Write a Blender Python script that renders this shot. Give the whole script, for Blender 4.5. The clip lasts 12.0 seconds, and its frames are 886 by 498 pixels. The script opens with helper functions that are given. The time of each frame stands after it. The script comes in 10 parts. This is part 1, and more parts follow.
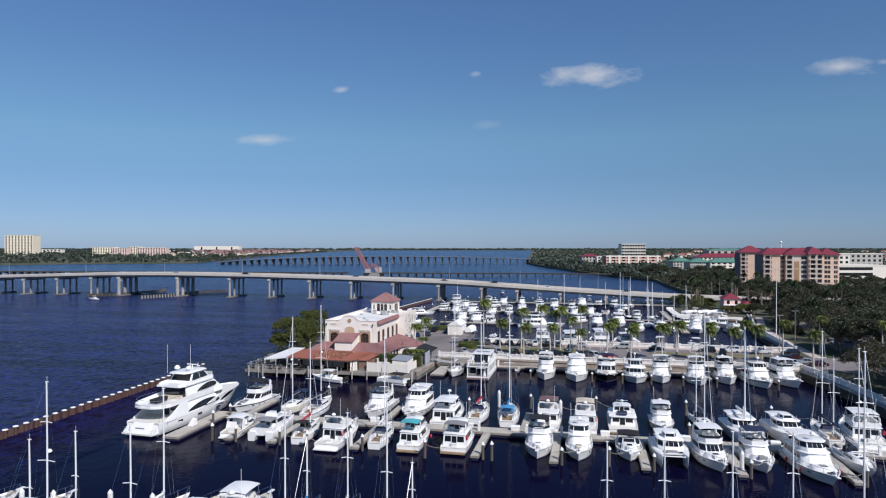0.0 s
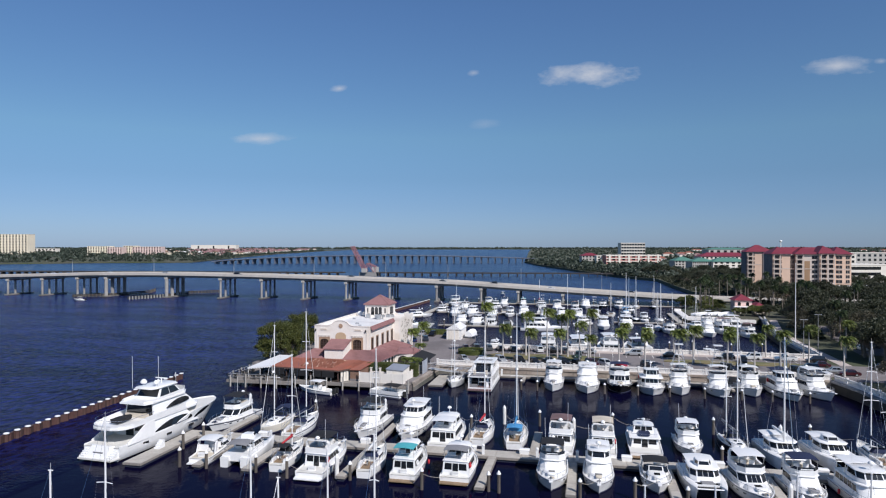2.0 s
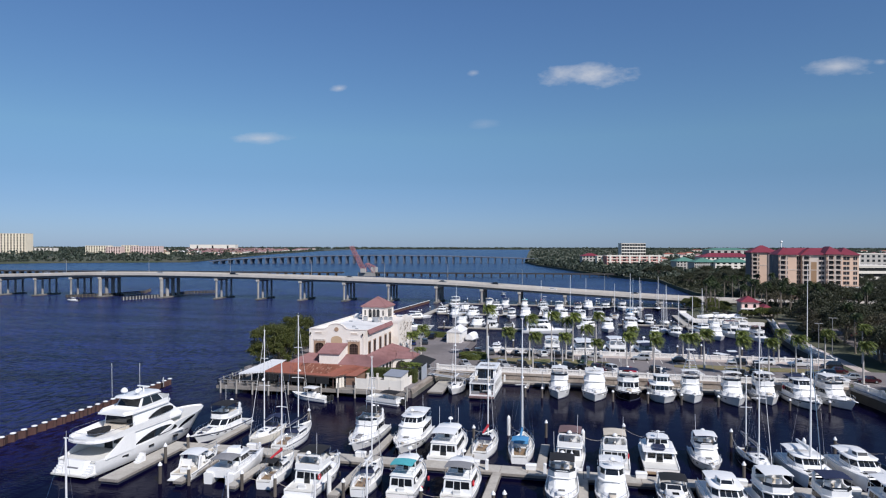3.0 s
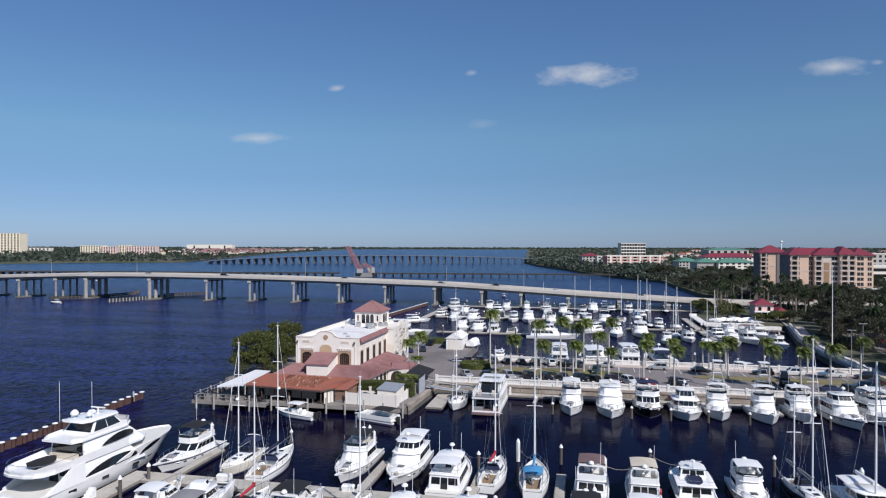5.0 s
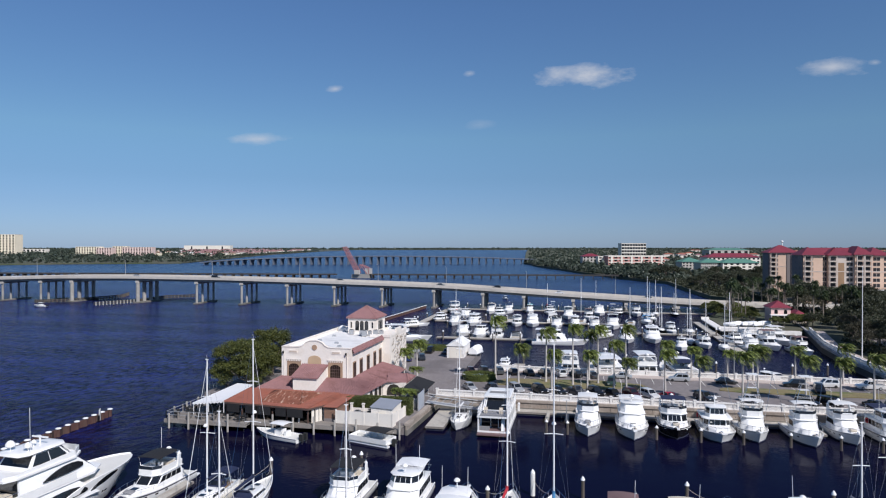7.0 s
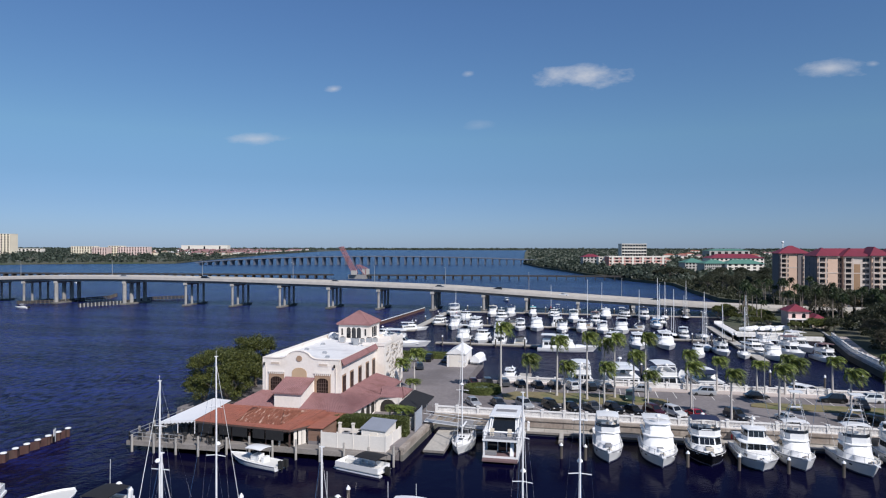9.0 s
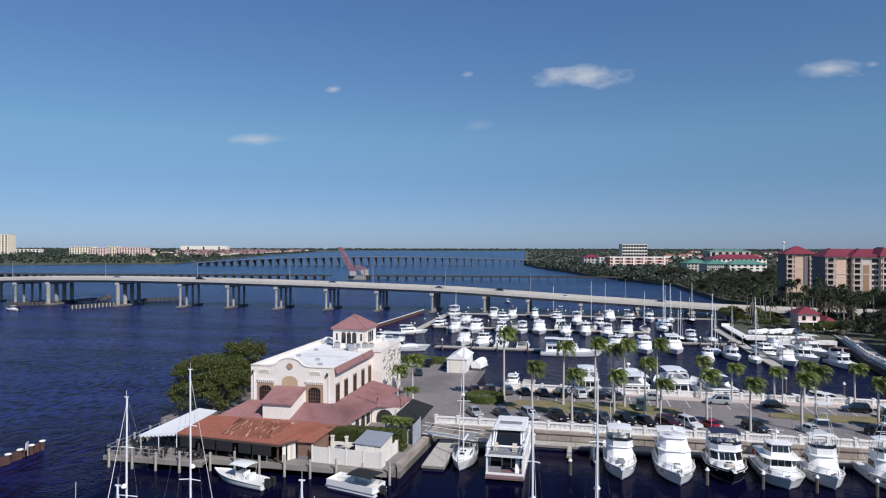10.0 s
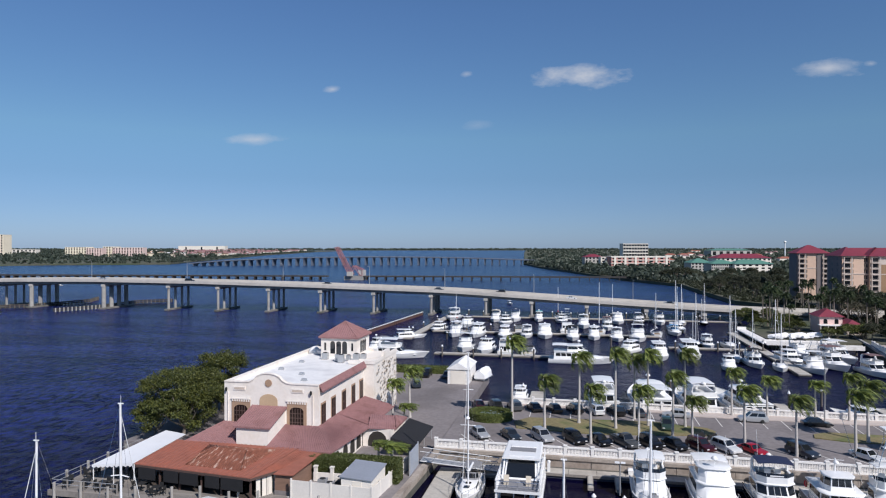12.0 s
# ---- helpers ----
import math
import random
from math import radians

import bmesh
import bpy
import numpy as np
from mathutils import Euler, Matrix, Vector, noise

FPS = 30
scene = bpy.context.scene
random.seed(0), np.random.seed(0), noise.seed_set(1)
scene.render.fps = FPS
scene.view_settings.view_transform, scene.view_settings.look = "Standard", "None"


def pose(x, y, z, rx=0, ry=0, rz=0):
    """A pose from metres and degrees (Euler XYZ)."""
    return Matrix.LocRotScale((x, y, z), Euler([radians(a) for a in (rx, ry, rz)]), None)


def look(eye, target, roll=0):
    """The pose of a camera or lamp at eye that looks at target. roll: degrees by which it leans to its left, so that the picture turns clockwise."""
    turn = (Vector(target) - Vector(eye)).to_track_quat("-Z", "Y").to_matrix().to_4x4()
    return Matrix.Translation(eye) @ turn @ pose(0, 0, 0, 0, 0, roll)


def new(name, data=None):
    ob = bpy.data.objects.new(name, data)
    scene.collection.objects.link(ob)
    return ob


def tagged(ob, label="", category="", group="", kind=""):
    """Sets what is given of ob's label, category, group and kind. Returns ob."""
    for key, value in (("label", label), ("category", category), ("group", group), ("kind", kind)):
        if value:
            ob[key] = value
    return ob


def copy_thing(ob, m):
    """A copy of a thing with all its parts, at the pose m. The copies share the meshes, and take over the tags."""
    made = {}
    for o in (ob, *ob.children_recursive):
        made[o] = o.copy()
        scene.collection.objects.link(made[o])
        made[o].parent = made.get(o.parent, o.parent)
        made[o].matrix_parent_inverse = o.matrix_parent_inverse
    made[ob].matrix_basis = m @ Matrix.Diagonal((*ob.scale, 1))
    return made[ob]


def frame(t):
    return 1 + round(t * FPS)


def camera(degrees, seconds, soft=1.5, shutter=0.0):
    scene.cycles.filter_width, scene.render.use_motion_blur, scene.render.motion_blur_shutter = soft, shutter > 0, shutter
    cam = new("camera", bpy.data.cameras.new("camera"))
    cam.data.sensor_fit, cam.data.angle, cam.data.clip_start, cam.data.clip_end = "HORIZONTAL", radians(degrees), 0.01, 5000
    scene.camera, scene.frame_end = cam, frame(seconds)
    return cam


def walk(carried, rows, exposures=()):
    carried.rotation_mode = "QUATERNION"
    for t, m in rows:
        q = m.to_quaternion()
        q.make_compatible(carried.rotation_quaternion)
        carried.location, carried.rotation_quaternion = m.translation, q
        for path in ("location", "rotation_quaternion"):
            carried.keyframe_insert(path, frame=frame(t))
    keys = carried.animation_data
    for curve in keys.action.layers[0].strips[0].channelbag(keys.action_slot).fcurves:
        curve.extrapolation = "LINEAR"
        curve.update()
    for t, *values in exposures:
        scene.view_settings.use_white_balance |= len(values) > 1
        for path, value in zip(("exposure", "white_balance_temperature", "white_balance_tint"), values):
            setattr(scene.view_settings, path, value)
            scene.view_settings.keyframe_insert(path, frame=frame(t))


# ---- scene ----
cam = camera(68.3, 12.0, soft=1.15)
PATH = [
    (0, (9.902, 1.242, 33.267), (9.337, 3.779, 33.254), 0.0),
    (0.5, (9.138, 4.543, 33.288), (8.572, 7.081, 33.273), 0.1),
    (1, (8.347, 7.835, 33.298), (7.786, 10.374, 33.284), -0.0),
    (1.5, (7.543, 11.121, 33.314), (6.981, 13.659, 33.3), 0.0),
    (2, (6.731, 14.405, 33.323), (6.174, 16.945, 33.306), 0.0),
    (2.5, (5.888, 17.754, 33.327), (5.331, 20.294, 33.31), 0.1),
    (3, (5.03, 21.141, 33.336), (4.475, 23.681, 33.319), 0.1),
    (5, (1.681, 34.785, 33.27), (1.134, 37.327, 33.253), 0.1),
    (5.5, (0.824, 38.171, 33.263), (0.278, 40.712, 33.245), 0.1),
    (6, (-0.049, 41.553, 33.255), (-0.593, 44.095, 33.238), 0.0),
    (6.5, (-0.868, 44.86, 33.238), (-1.411, 47.403, 33.223), 0.0),
    (7, (-1.707, 48.159, 33.207), (-2.248, 50.701, 33.192), 0.0),
    (9, (-5, 61.868, 32.994), (-5.535, 64.412, 32.98), 0.1),
    (9.5, (-5.78, 65.356, 32.991), (-6.315, 67.9, 32.98), 0.1),
    (10, (-6.499, 68.853, 32.971), (-7.033, 71.397, 32.959), 0.1),
    (10.5, (-7.188, 72.31, 32.939), (-7.721, 74.854, 32.928), 0.1),
    (11, (-7.944, 75.732, 32.913), (-8.477, 78.277, 32.902), 0.0),
    (11.5, (-8.759, 79.105, 32.886), (-9.29, 81.65, 32.874), 0.0),
    (12, (-9.611, 82.433, 32.858), (-10.141, 84.978, 32.845), 0.0),
]
walk(cam, [(t, look(eye, target, roll)) for t, eye, target, roll in PATH])

# the plan below is drawn at 1 : 1.3 and set out at true size in the last lines
TRUE_SIZE = 1.3

# sky and water settings
SKY_STRENGTH = 0.085
SKY_TINT = (0.55, 0.70, 1.02, 1)
CLOUD_WHITE = (7.4, 7.6, 8.2, 1)
CLOUDS = [
    (-0.0030, 0.2525, 0.1000, 0.0250, 1.00),
    (-0.5259, 0.1770, 0.0809, 0.0122, 0.55),
    (-0.3909, 0.2529, 0.0213, 0.0082, 0.60),
    (-0.1708, 0.2661, 0.0150, 0.0070, 0.55),
    (0.3408, 0.2478, 0.0600, 0.0190, 0.75),
    (-0.1530, 0.1867, 0.0332, 0.0105, 0.18),
    (0.3928, 0.2504, 0.0137, 0.0069, 0.50),
]
WAVE_RIVER, WAVE_EAST, WAVE_BASIN = 3.0, 0.6, 0.05
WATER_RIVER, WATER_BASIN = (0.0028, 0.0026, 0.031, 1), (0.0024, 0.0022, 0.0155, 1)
# ripple light and the far sky reflection, kept as water colours
WATER_GLINT = (0.018, 0.0265, 0.150, 1)
WATER_FAR_SHEEN = (0.018, 0.060, 0.150, 1)
# colour of the clear air by height over the horizon
SKY_RAMP = [(0.0, (0.74, 0.86, 1.14)), (0.06, (0.80, 0.86, 0.96)), (0.10, (0.86, 0.92, 0.90)), (0.16, (1.08, 1.14, 0.95)), (0.34, (1.16, 1.22, 1.10)), (0.6, (1.08, 1.14, 1.02))]


# ---- light: afternoon sun from behind and to the right, clear sky ----
SUN = Vector((0.73, -0.68, 0.0)).normalized()
SUN_EL = radians(42)
sun_data = bpy.data.lights.new("sun", "SUN")
sun_data.energy, sun_data.angle, sun_data.color = 4.7, radians(0.53), (1.0, 0.955, 0.94)
sun = new("sun", sun_data)
sun_to = Vector((SUN.x * math.cos(SUN_EL), SUN.y * math.cos(SUN_EL), math.sin(SUN_EL)))
sun.matrix_world = look(sun_to * 300, (0, 0, 0))
scene.view_settings.exposure = 0.0

world = bpy.data.worlds.new("world")
scene.world = world
world.use_nodes = True
wn, wl = world.node_tree.nodes, world.node_tree.links
wn.clear()


def wmath(op, a, b=None, c=None):
    n = wn.new("ShaderNodeMath")
    n.operation = op
    for i, v in enumerate((a, b, c)):
        if v is None:
            continue
        if isinstance(v, (int, float)):
            n.inputs[i].default_value = v
        else:
            wl.new(v, n.inputs[i])
    return n.outputs[0]


sky = wn.new("ShaderNodeTexSky")
sky.sky_type, sky.sun_disc = "NISHITA", False
sky.sun_elevation, sky.sun_rotation = SUN_EL, math.atan2(SUN.x, SUN.y)
sky.altitude, sky.air_density, sky.dust_density, sky.ozone_density = 0, 1.0, 0.2, 2.0
coord = wn.new("ShaderNodeTexCoord")
sep = wn.new("ShaderNodeSeparateXYZ")
wl.new(coord.outputs["Generated"], sep.inputs[0])
ahead = wmath("MAXIMUM", sep.outputs["Y"], 0.05)
cu, cv = wmath("DIVIDE", sep.outputs["X"], ahead), wmath("DIVIDE", sep.outputs["Z"], ahead)
flat = wn.new("ShaderNodeCombineXYZ")
wl.new(cu, flat.inputs[0])
wl.new(wmath("MULTIPLY", cv, 2.2), flat.inputs[1])
puff = wn.new("ShaderNodeTexNoise")
puff.inputs["Scale"].default_value, puff.inputs["Detail"].default_value, puff.inputs["Roughness"].default_value = 16, 6, 0.62
wl.new(flat.outputs[0], puff.inputs["Vector"])
cover = None
# small fair-weather clouds: middle (across, up), half width, half height, density
for u0, v0, wu, wv, dens in CLOUDS:
    du = wmath("DIVIDE", wmath("SUBTRACT", cu, u0), wu)
    dv = wmath("DIVIDE", wmath("SUBTRACT", cv, v0), wv)
    dist = wmath("SQRT", wmath("ADD", wmath("MULTIPLY", du, du), wmath("MULTIPLY", dv, dv)))
    body = wmath("ADD", wmath("SUBTRACT", 0.75, dist), wmath("MULTIPLY", wmath("SUBTRACT", puff.outputs["Fac"], 0.5), 1.7))
    body = wmath("MULTIPLY", wmath("MINIMUM", wmath("MAXIMUM", body, 0.0), 1.0), dens)
    cover = body if cover is None else wmath("MAXIMUM", cover, body)
tint = wn.new("ShaderNodeMix")
tint.data_type, tint.blend_type = "RGBA", "MIX"
wl.new(cover, tint.inputs["Factor"])
clear = wn.new("ShaderNodeMix")
clear.data_type, clear.blend_type = "RGBA", "MULTIPLY"
clear.inputs["Factor"].default_value, clear.inputs["B"].default_value = 1.0, SKY_TINT
wl.new(sky.outputs[0], clear.inputs["A"])
air = wn.new("ShaderNodeValToRGB")
for i, (h, c) in enumerate(SKY_RAMP):
    e = air.color_ramp.elements[i] if i < 2 else air.color_ramp.elements.new(h)
    e.position, e.color = h, (*c, 1)
wl.new(sep.outputs["Z"], air.inputs["Fac"])
haze = wn.new("ShaderNodeMix")
haze.data_type, haze.blend_type = "RGBA", "MULTIPLY"
haze.inputs["Factor"].default_value = 1.0
wl.new(clear.outputs["Result"], haze.inputs["A"])
wl.new(air.outputs["Color"], haze.inputs["B"])
wl.new(haze.outputs["Result"], tint.inputs["A"])
tint.inputs["B"].default_value = CLOUD_WHITE
back = wn.new("ShaderNodeBackground")
back.inputs["Strength"].default_value = SKY_STRENGTH
wl.new(tint.outputs["Result"], back.inputs["Color"])
wout = wn.new("ShaderNodeOutputWorld")
wl.new(back.outputs[0], wout.inputs[0])


# ---- materials ----
def mat(name, color, rough=0.6, metal=0.0, var=0.18, fine=6.0, coarse=0.5, bump=0.0, bump_scale=20.0, each=0.0, stain=None, stain_amount=0.0, stretch=(1, 1, 1), spec=0.5, coat=0.0):
    """A surface with fine and coarse variation; each: variation from one object to the next; stain: a second colour in patches."""
    m = bpy.data.materials.new(name)
    m.use_nodes = True
    nt = m.node_tree
    n, l = nt.nodes, nt.links
    bsdf = n["Principled BSDF"]
    bsdf.inputs["Roughness"].default_value, bsdf.inputs["Metallic"].default_value = rough, metal
    bsdf.inputs["Specular IOR Level"].default_value = spec
    bsdf.inputs["Coat Weight"].default_value = coat
    tc = n.new("ShaderNodeTexCoord")
    mp = n.new("ShaderNodeMapping")
    mp.inputs["Scale"].default_value = stretch
    l.new(tc.outputs["Object"], mp.inputs["Vector"])
    vals = []
    for s in (fine, coarse):
        t = n.new("ShaderNodeTexNoise")
        t.inputs["Scale"].default_value, t.inputs["Detail"].default_value = s, 4
        l.new(mp.outputs[0], t.inputs["Vector"])
        vals.append(t.outputs["Fac"])
    add = n.new("ShaderNodeMath")
    add.operation = "ADD"
    l.new(vals[0], add.inputs[0]), l.new(vals[1], add.inputs[1])
    rng = n.new("ShaderNodeMapRange")
    rng.inputs["From Min"].default_value, rng.inputs["From Max"].default_value = 0.6, 1.4
    rng.inputs["To Min"].default_value, rng.inputs["To Max"].default_value = 1 - var, 1 + var
    l.new(add.outputs[0], rng.inputs["Value"])
    last = rng.outputs[0]
    if each:
        info = n.new("ShaderNodeObjectInfo")
        r2 = n.new("ShaderNodeMapRange")
        r2.inputs["To Min"].default_value, r2.inputs["To Max"].default_value = 1 - each, 1 + each
        l.new(info.outputs["Random"], r2.inputs["Value"])
        mul = n.new("ShaderNodeMath")
        mul.operation = "MULTIPLY"
        l.new(last, mul.inputs[0]), l.new(r2.outputs[0], mul.inputs[1])
        last = mul.outputs[0]
    base = n.new("ShaderNodeMix")
    base.data_type = "RGBA"
    base.inputs["A"].default_value = (*color, 1)
    base.inputs["B"].default_value = (*(stain or color), 1)
    if stain:
        r3 = n.new("ShaderNodeMapRange")
        r3.inputs["From Min"].default_value, r3.inputs["From Max"].default_value = 0.62 - 0.25 * stain_amount, 0.72 - 0.1 * stain_amount
        l.new(vals[1], r3.inputs["Value"])
        l.new(r3.outputs[0], base.inputs["Factor"])
    else:
        base.inputs["Factor"].default_value = 0
    sc = n.new("ShaderNodeMix")
    sc.data_type, sc.blend_type = "RGBA", "MULTIPLY"
    sc.inputs["Factor"].default_value = 1
    l.new(base.outputs["Result"], sc.inputs["A"]), l.new(last, sc.inputs["B"])
    l.new(sc.outputs["Result"], bsdf.inputs["Base Color"])
    if bump:
        bt = n.new("ShaderNodeTexNoise")
        bt.inputs["Scale"].default_value, bt.inputs["Detail"].default_value = bump_scale, 3
        l.new(mp.outputs[0], bt.inputs["Vector"])
        bn = n.new("ShaderNodeBump")
        bn.inputs["Strength"].default_value, bn.inputs["Distance"].default_value = bump, 0.05
        l.new(bt.outputs["Fac"], bn.inputs["Height"])
        l.new(bn.outputs[0], bsdf.inputs["Normal"])
    return m


def leaf_mat(name, color, tip, each=0.25):
    """Foliage: colour varies from leaf to leaf and from plant to plant, with a little light passing through."""
    m = bpy.data.materials.new(name)
    m.use_nodes = True
    n, l = m.node_tree.nodes, m.node_tree.links
    bsdf = n["Principled BSDF"]
    bsdf.inputs["Roughness"].default_value = 0.55
    geo = n.new("ShaderNodeNewGeometry")
    mix = n.new("ShaderNodeMix")
    mix.data_type = "RGBA"
    mix.inputs["A"].default_value, mix.inputs["B"].default_value = (*color, 1), (*tip, 1)
    l.new(geo.outputs["Random Per Island"], mix.inputs["Factor"])
    info = n.new("ShaderNodeObjectInfo")
    rng = n.new("ShaderNodeMapRange")
    rng.inputs["To Min"].default_value, rng.inputs["To Max"].default_value = 1 - each, 1 + each
    l.new(info.outputs["Random"], rng.inputs["Value"])
    sc = n.new("ShaderNodeMix")
    sc.data_type, sc.blend_type = "RGBA", "MULTIPLY"
    sc.inputs["Factor"].default_value = 1
    l.new(mix.outputs["Result"], sc.inputs["A"]), l.new(rng.outputs[0], sc.inputs["B"])
    l.new(sc.outputs["Result"], bsdf.inputs["Base Color"])
    tr = n.new("ShaderNodeBsdfTranslucent")
    l.new(sc.outputs["Result"], tr.inputs["Color"])
    ms = n.new("ShaderNodeMixShader")
    ms.inputs[0].default_value = 0.25
    l.new(bsdf.outputs[0], ms.inputs[1]), l.new(tr.outputs[0], ms.inputs[2])
    l.new(ms.outputs[0], n["Material Output"].inputs["Surface"])
    return m


def water_mat():
    """River water: dark blue body colour with ripple light and far sky sheen painted in, wind ripples on the open
    river, calmer inside the breakwaters.
    """
    m = bpy.data.materials.new("river_water")
    m.use_nodes = True
    n, l = m.node_tree.nodes, m.node_tree.links
    bsdf = n["Principled BSDF"]
    bsdf.inputs["IOR"].default_value = 1.33
    bsdf.inputs["Roughness"].default_value = 0.06
    bsdf.inputs["Specular IOR Level"].default_value = 0.15
    tc = n.new("ShaderNodeTexCoord")

    def noise_at(scale, stretch, detail=3.0):
        mp = n.new("ShaderNodeMapping")
        mp.inputs["Scale"].default_value = stretch
        mp.inputs["Rotation"].default_value = (0, 0, 0.2)
        l.new(tc.outputs["Object"], mp.inputs["Vector"])
        t = n.new("ShaderNodeTexNoise")
        t.inputs["Scale"].default_value, t.inputs["Detail"].default_value = scale, detail
        l.new(mp.outputs[0], t.inputs["Vector"])
        return t.outputs["Fac"]

    def op(kind, a, b):
        k = n.new("ShaderNodeMath")
        k.operation = kind
        for i, v in enumerate((a, b)):
            if isinstance(v, (int, float)):
                k.inputs[i].default_value = v
            else:
                l.new(v, k.inputs[i])
        return k.outputs[0]

    def ramp(v, a, b, c, d):
        r = n.new("ShaderNodeMapRange")
        for key, x in zip(("From Min", "From Max", "To Min", "To Max"), (a, b, c, d)):
            r.inputs[key].default_value = x
        l.new(v, r.inputs["Value"])
        return r.outputs[0]

    xyz = n.new("ShaderNodeSeparateXYZ")
    l.new(tc.outputs["Object"], xyz.inputs[0])
    # open river lies west of the sheet-pile walls and beyond the road bridge
    river = op("MAXIMUM", ramp(xyz.outputs["X"], -52, -84, 0, 1), ramp(xyz.outputs["Y"], 285, 315, 0, 1))
    gust = ramp(noise_at(0.012, (1, 2.6, 1), 4.0), 0.38, 0.62, 0.45, 1.25)
    height = op("ADD", op("MULTIPLY", noise_at(0.42, (1, 0.8, 1), 5.0), 1.0), op("MULTIPLY", noise_at(1.9, (1, 1.5, 1), 3.0), 0.36))
    east = ramp(xyz.outputs["Y"], 158, 190, 0, 1)
    amount = op("MULTIPLY", op("ADD", op("MAXIMUM", op("MULTIPLY", river, WAVE_RIVER), op("MULTIPLY", east, WAVE_EAST)), WAVE_BASIN), gust)
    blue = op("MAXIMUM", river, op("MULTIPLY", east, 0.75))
    bn = n.new("ShaderNodeBump")
    bn.inputs["Distance"].default_value, bn.inputs["Strength"].default_value = TRUE_SIZE, 1.0
    l.new(op("MULTIPLY", height, amount), bn.inputs["Height"])
    l.new(ramp(river, 0, 1, 0.08, 0.24), bsdf.inputs["Roughness"])
    l.new(bn.outputs[0], bsdf.inputs["Normal"])
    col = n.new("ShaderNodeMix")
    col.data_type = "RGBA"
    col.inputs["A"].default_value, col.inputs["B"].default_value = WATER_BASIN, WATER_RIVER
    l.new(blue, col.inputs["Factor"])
    # paler streaks and ripple glints put into the open water's base colour
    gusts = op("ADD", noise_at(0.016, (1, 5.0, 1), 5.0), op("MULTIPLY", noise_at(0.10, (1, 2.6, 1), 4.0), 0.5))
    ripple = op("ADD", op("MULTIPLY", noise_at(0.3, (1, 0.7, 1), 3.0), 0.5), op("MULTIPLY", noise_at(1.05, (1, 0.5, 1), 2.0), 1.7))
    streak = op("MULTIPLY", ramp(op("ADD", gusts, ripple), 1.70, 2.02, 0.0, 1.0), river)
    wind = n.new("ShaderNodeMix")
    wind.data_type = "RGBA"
    wind.inputs["B"].default_value = WATER_GLINT
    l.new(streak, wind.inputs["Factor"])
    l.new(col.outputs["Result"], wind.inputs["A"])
    # low-angle sky reflection on the far water, put into base colour
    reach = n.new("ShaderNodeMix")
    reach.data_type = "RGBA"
    reach.inputs["B"].default_value = WATER_FAR_SHEEN
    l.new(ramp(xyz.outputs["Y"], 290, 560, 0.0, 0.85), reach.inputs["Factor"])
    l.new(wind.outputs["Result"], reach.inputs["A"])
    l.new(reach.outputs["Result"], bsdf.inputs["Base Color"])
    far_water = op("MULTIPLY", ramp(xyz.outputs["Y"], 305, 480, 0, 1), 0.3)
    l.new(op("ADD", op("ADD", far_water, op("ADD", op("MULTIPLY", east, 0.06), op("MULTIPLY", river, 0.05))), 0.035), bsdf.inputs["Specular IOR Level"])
    return m


WHITE = mat("white_gelcoat", (0.80, 0.80, 0.79), 0.25, var=0.05, fine=3, coarse=0.8)
CREAM_GEL = mat("cream_gelcoat", (0.76, 0.72, 0.63), 0.28, var=0.06, fine=3)
NONSKID = mat("deck_nonskid", (0.66, 0.65, 0.61), 0.7, var=0.1, fine=9)
NAVY = mat("navy_hull_paint", (0.012, 0.02, 0.05), 0.18, var=0.1)
BLACKHULL = mat("black_hull_paint", (0.012, 0.012, 0.014), 0.2, var=0.1)
BOOT = mat("antifouling_dark", (0.03, 0.035, 0.06), 0.6, var=0.25)
GLASS = mat("tinted_glass", (0.012, 0.014, 0.017), 0.06, var=0.1, spec=0.8)
BLACKCAN = mat("black_canvas", (0.013, 0.013, 0.015), 0.85, var=0.25, bump=0.3)
NAVYCAN = mat("navy_canvas", (0.012, 0.02, 0.06), 0.85, var=0.25, bump=0.3)
BLUECAN = mat("bright_blue_canvas", (0.06, 0.25, 0.48), 0.8, var=0.2, bump=0.3)
TEALCAN = mat("teal_canvas", (0.07, 0.38, 0.42), 0.8, var=0.2, bump=0.3)
TANCAN = mat("tan_canvas", (0.55, 0.49, 0.40), 0.85, var=0.15, bump=0.3)
MAROONCAN = mat("maroon_canvas", (0.16, 0.10, 0.10), 0.85, var=0.2, bump=0.3)
GREYCAN = mat("grey_canvas", (0.22, 0.22, 0.23), 0.85, var=0.2, bump=0.3)
REDCLOTH = mat("red_cloth", (0.5, 0.03, 0.04), 0.7, var=0.2)
TEAK = mat("weathered_teak", (0.25, 0.17, 0.10), 0.7, var=0.25, stretch=(8, 1, 1))
STEEL = mat("polished_steel", (0.72, 0.72, 0.72), 0.25, 1.0, var=0.06)
ALU = mat("mast_aluminium", (0.80, 0.80, 0.80), 0.4, 0.1, var=0.08)
RUBBER = mat("black_rubber", (0.02, 0.02, 0.02), 0.7, var=0.2)
CONC = mat("dock_concrete", (0.46, 0.43, 0.38), 0.85, var=0.2, fine=4, coarse=0.35, stain=(0.33, 0.30, 0.26), stain_amount=0.6, bump=0.2)
DOCKWOOD = mat("grey_dock_wood", (0.245, 0.222, 0.2), 0.85, var=0.3, fine=5, stretch=(1, 7, 1), each=0.15, bump=0.3)
PILE = mat("timber_pile", (0.10, 0.085, 0.072), 0.85, var=0.35, stretch=(6, 6, 1), each=0.25)
PILEWHITE = mat("white_pile_sleeve", (0.72, 0.71, 0.68), 0.55, var=0.12)
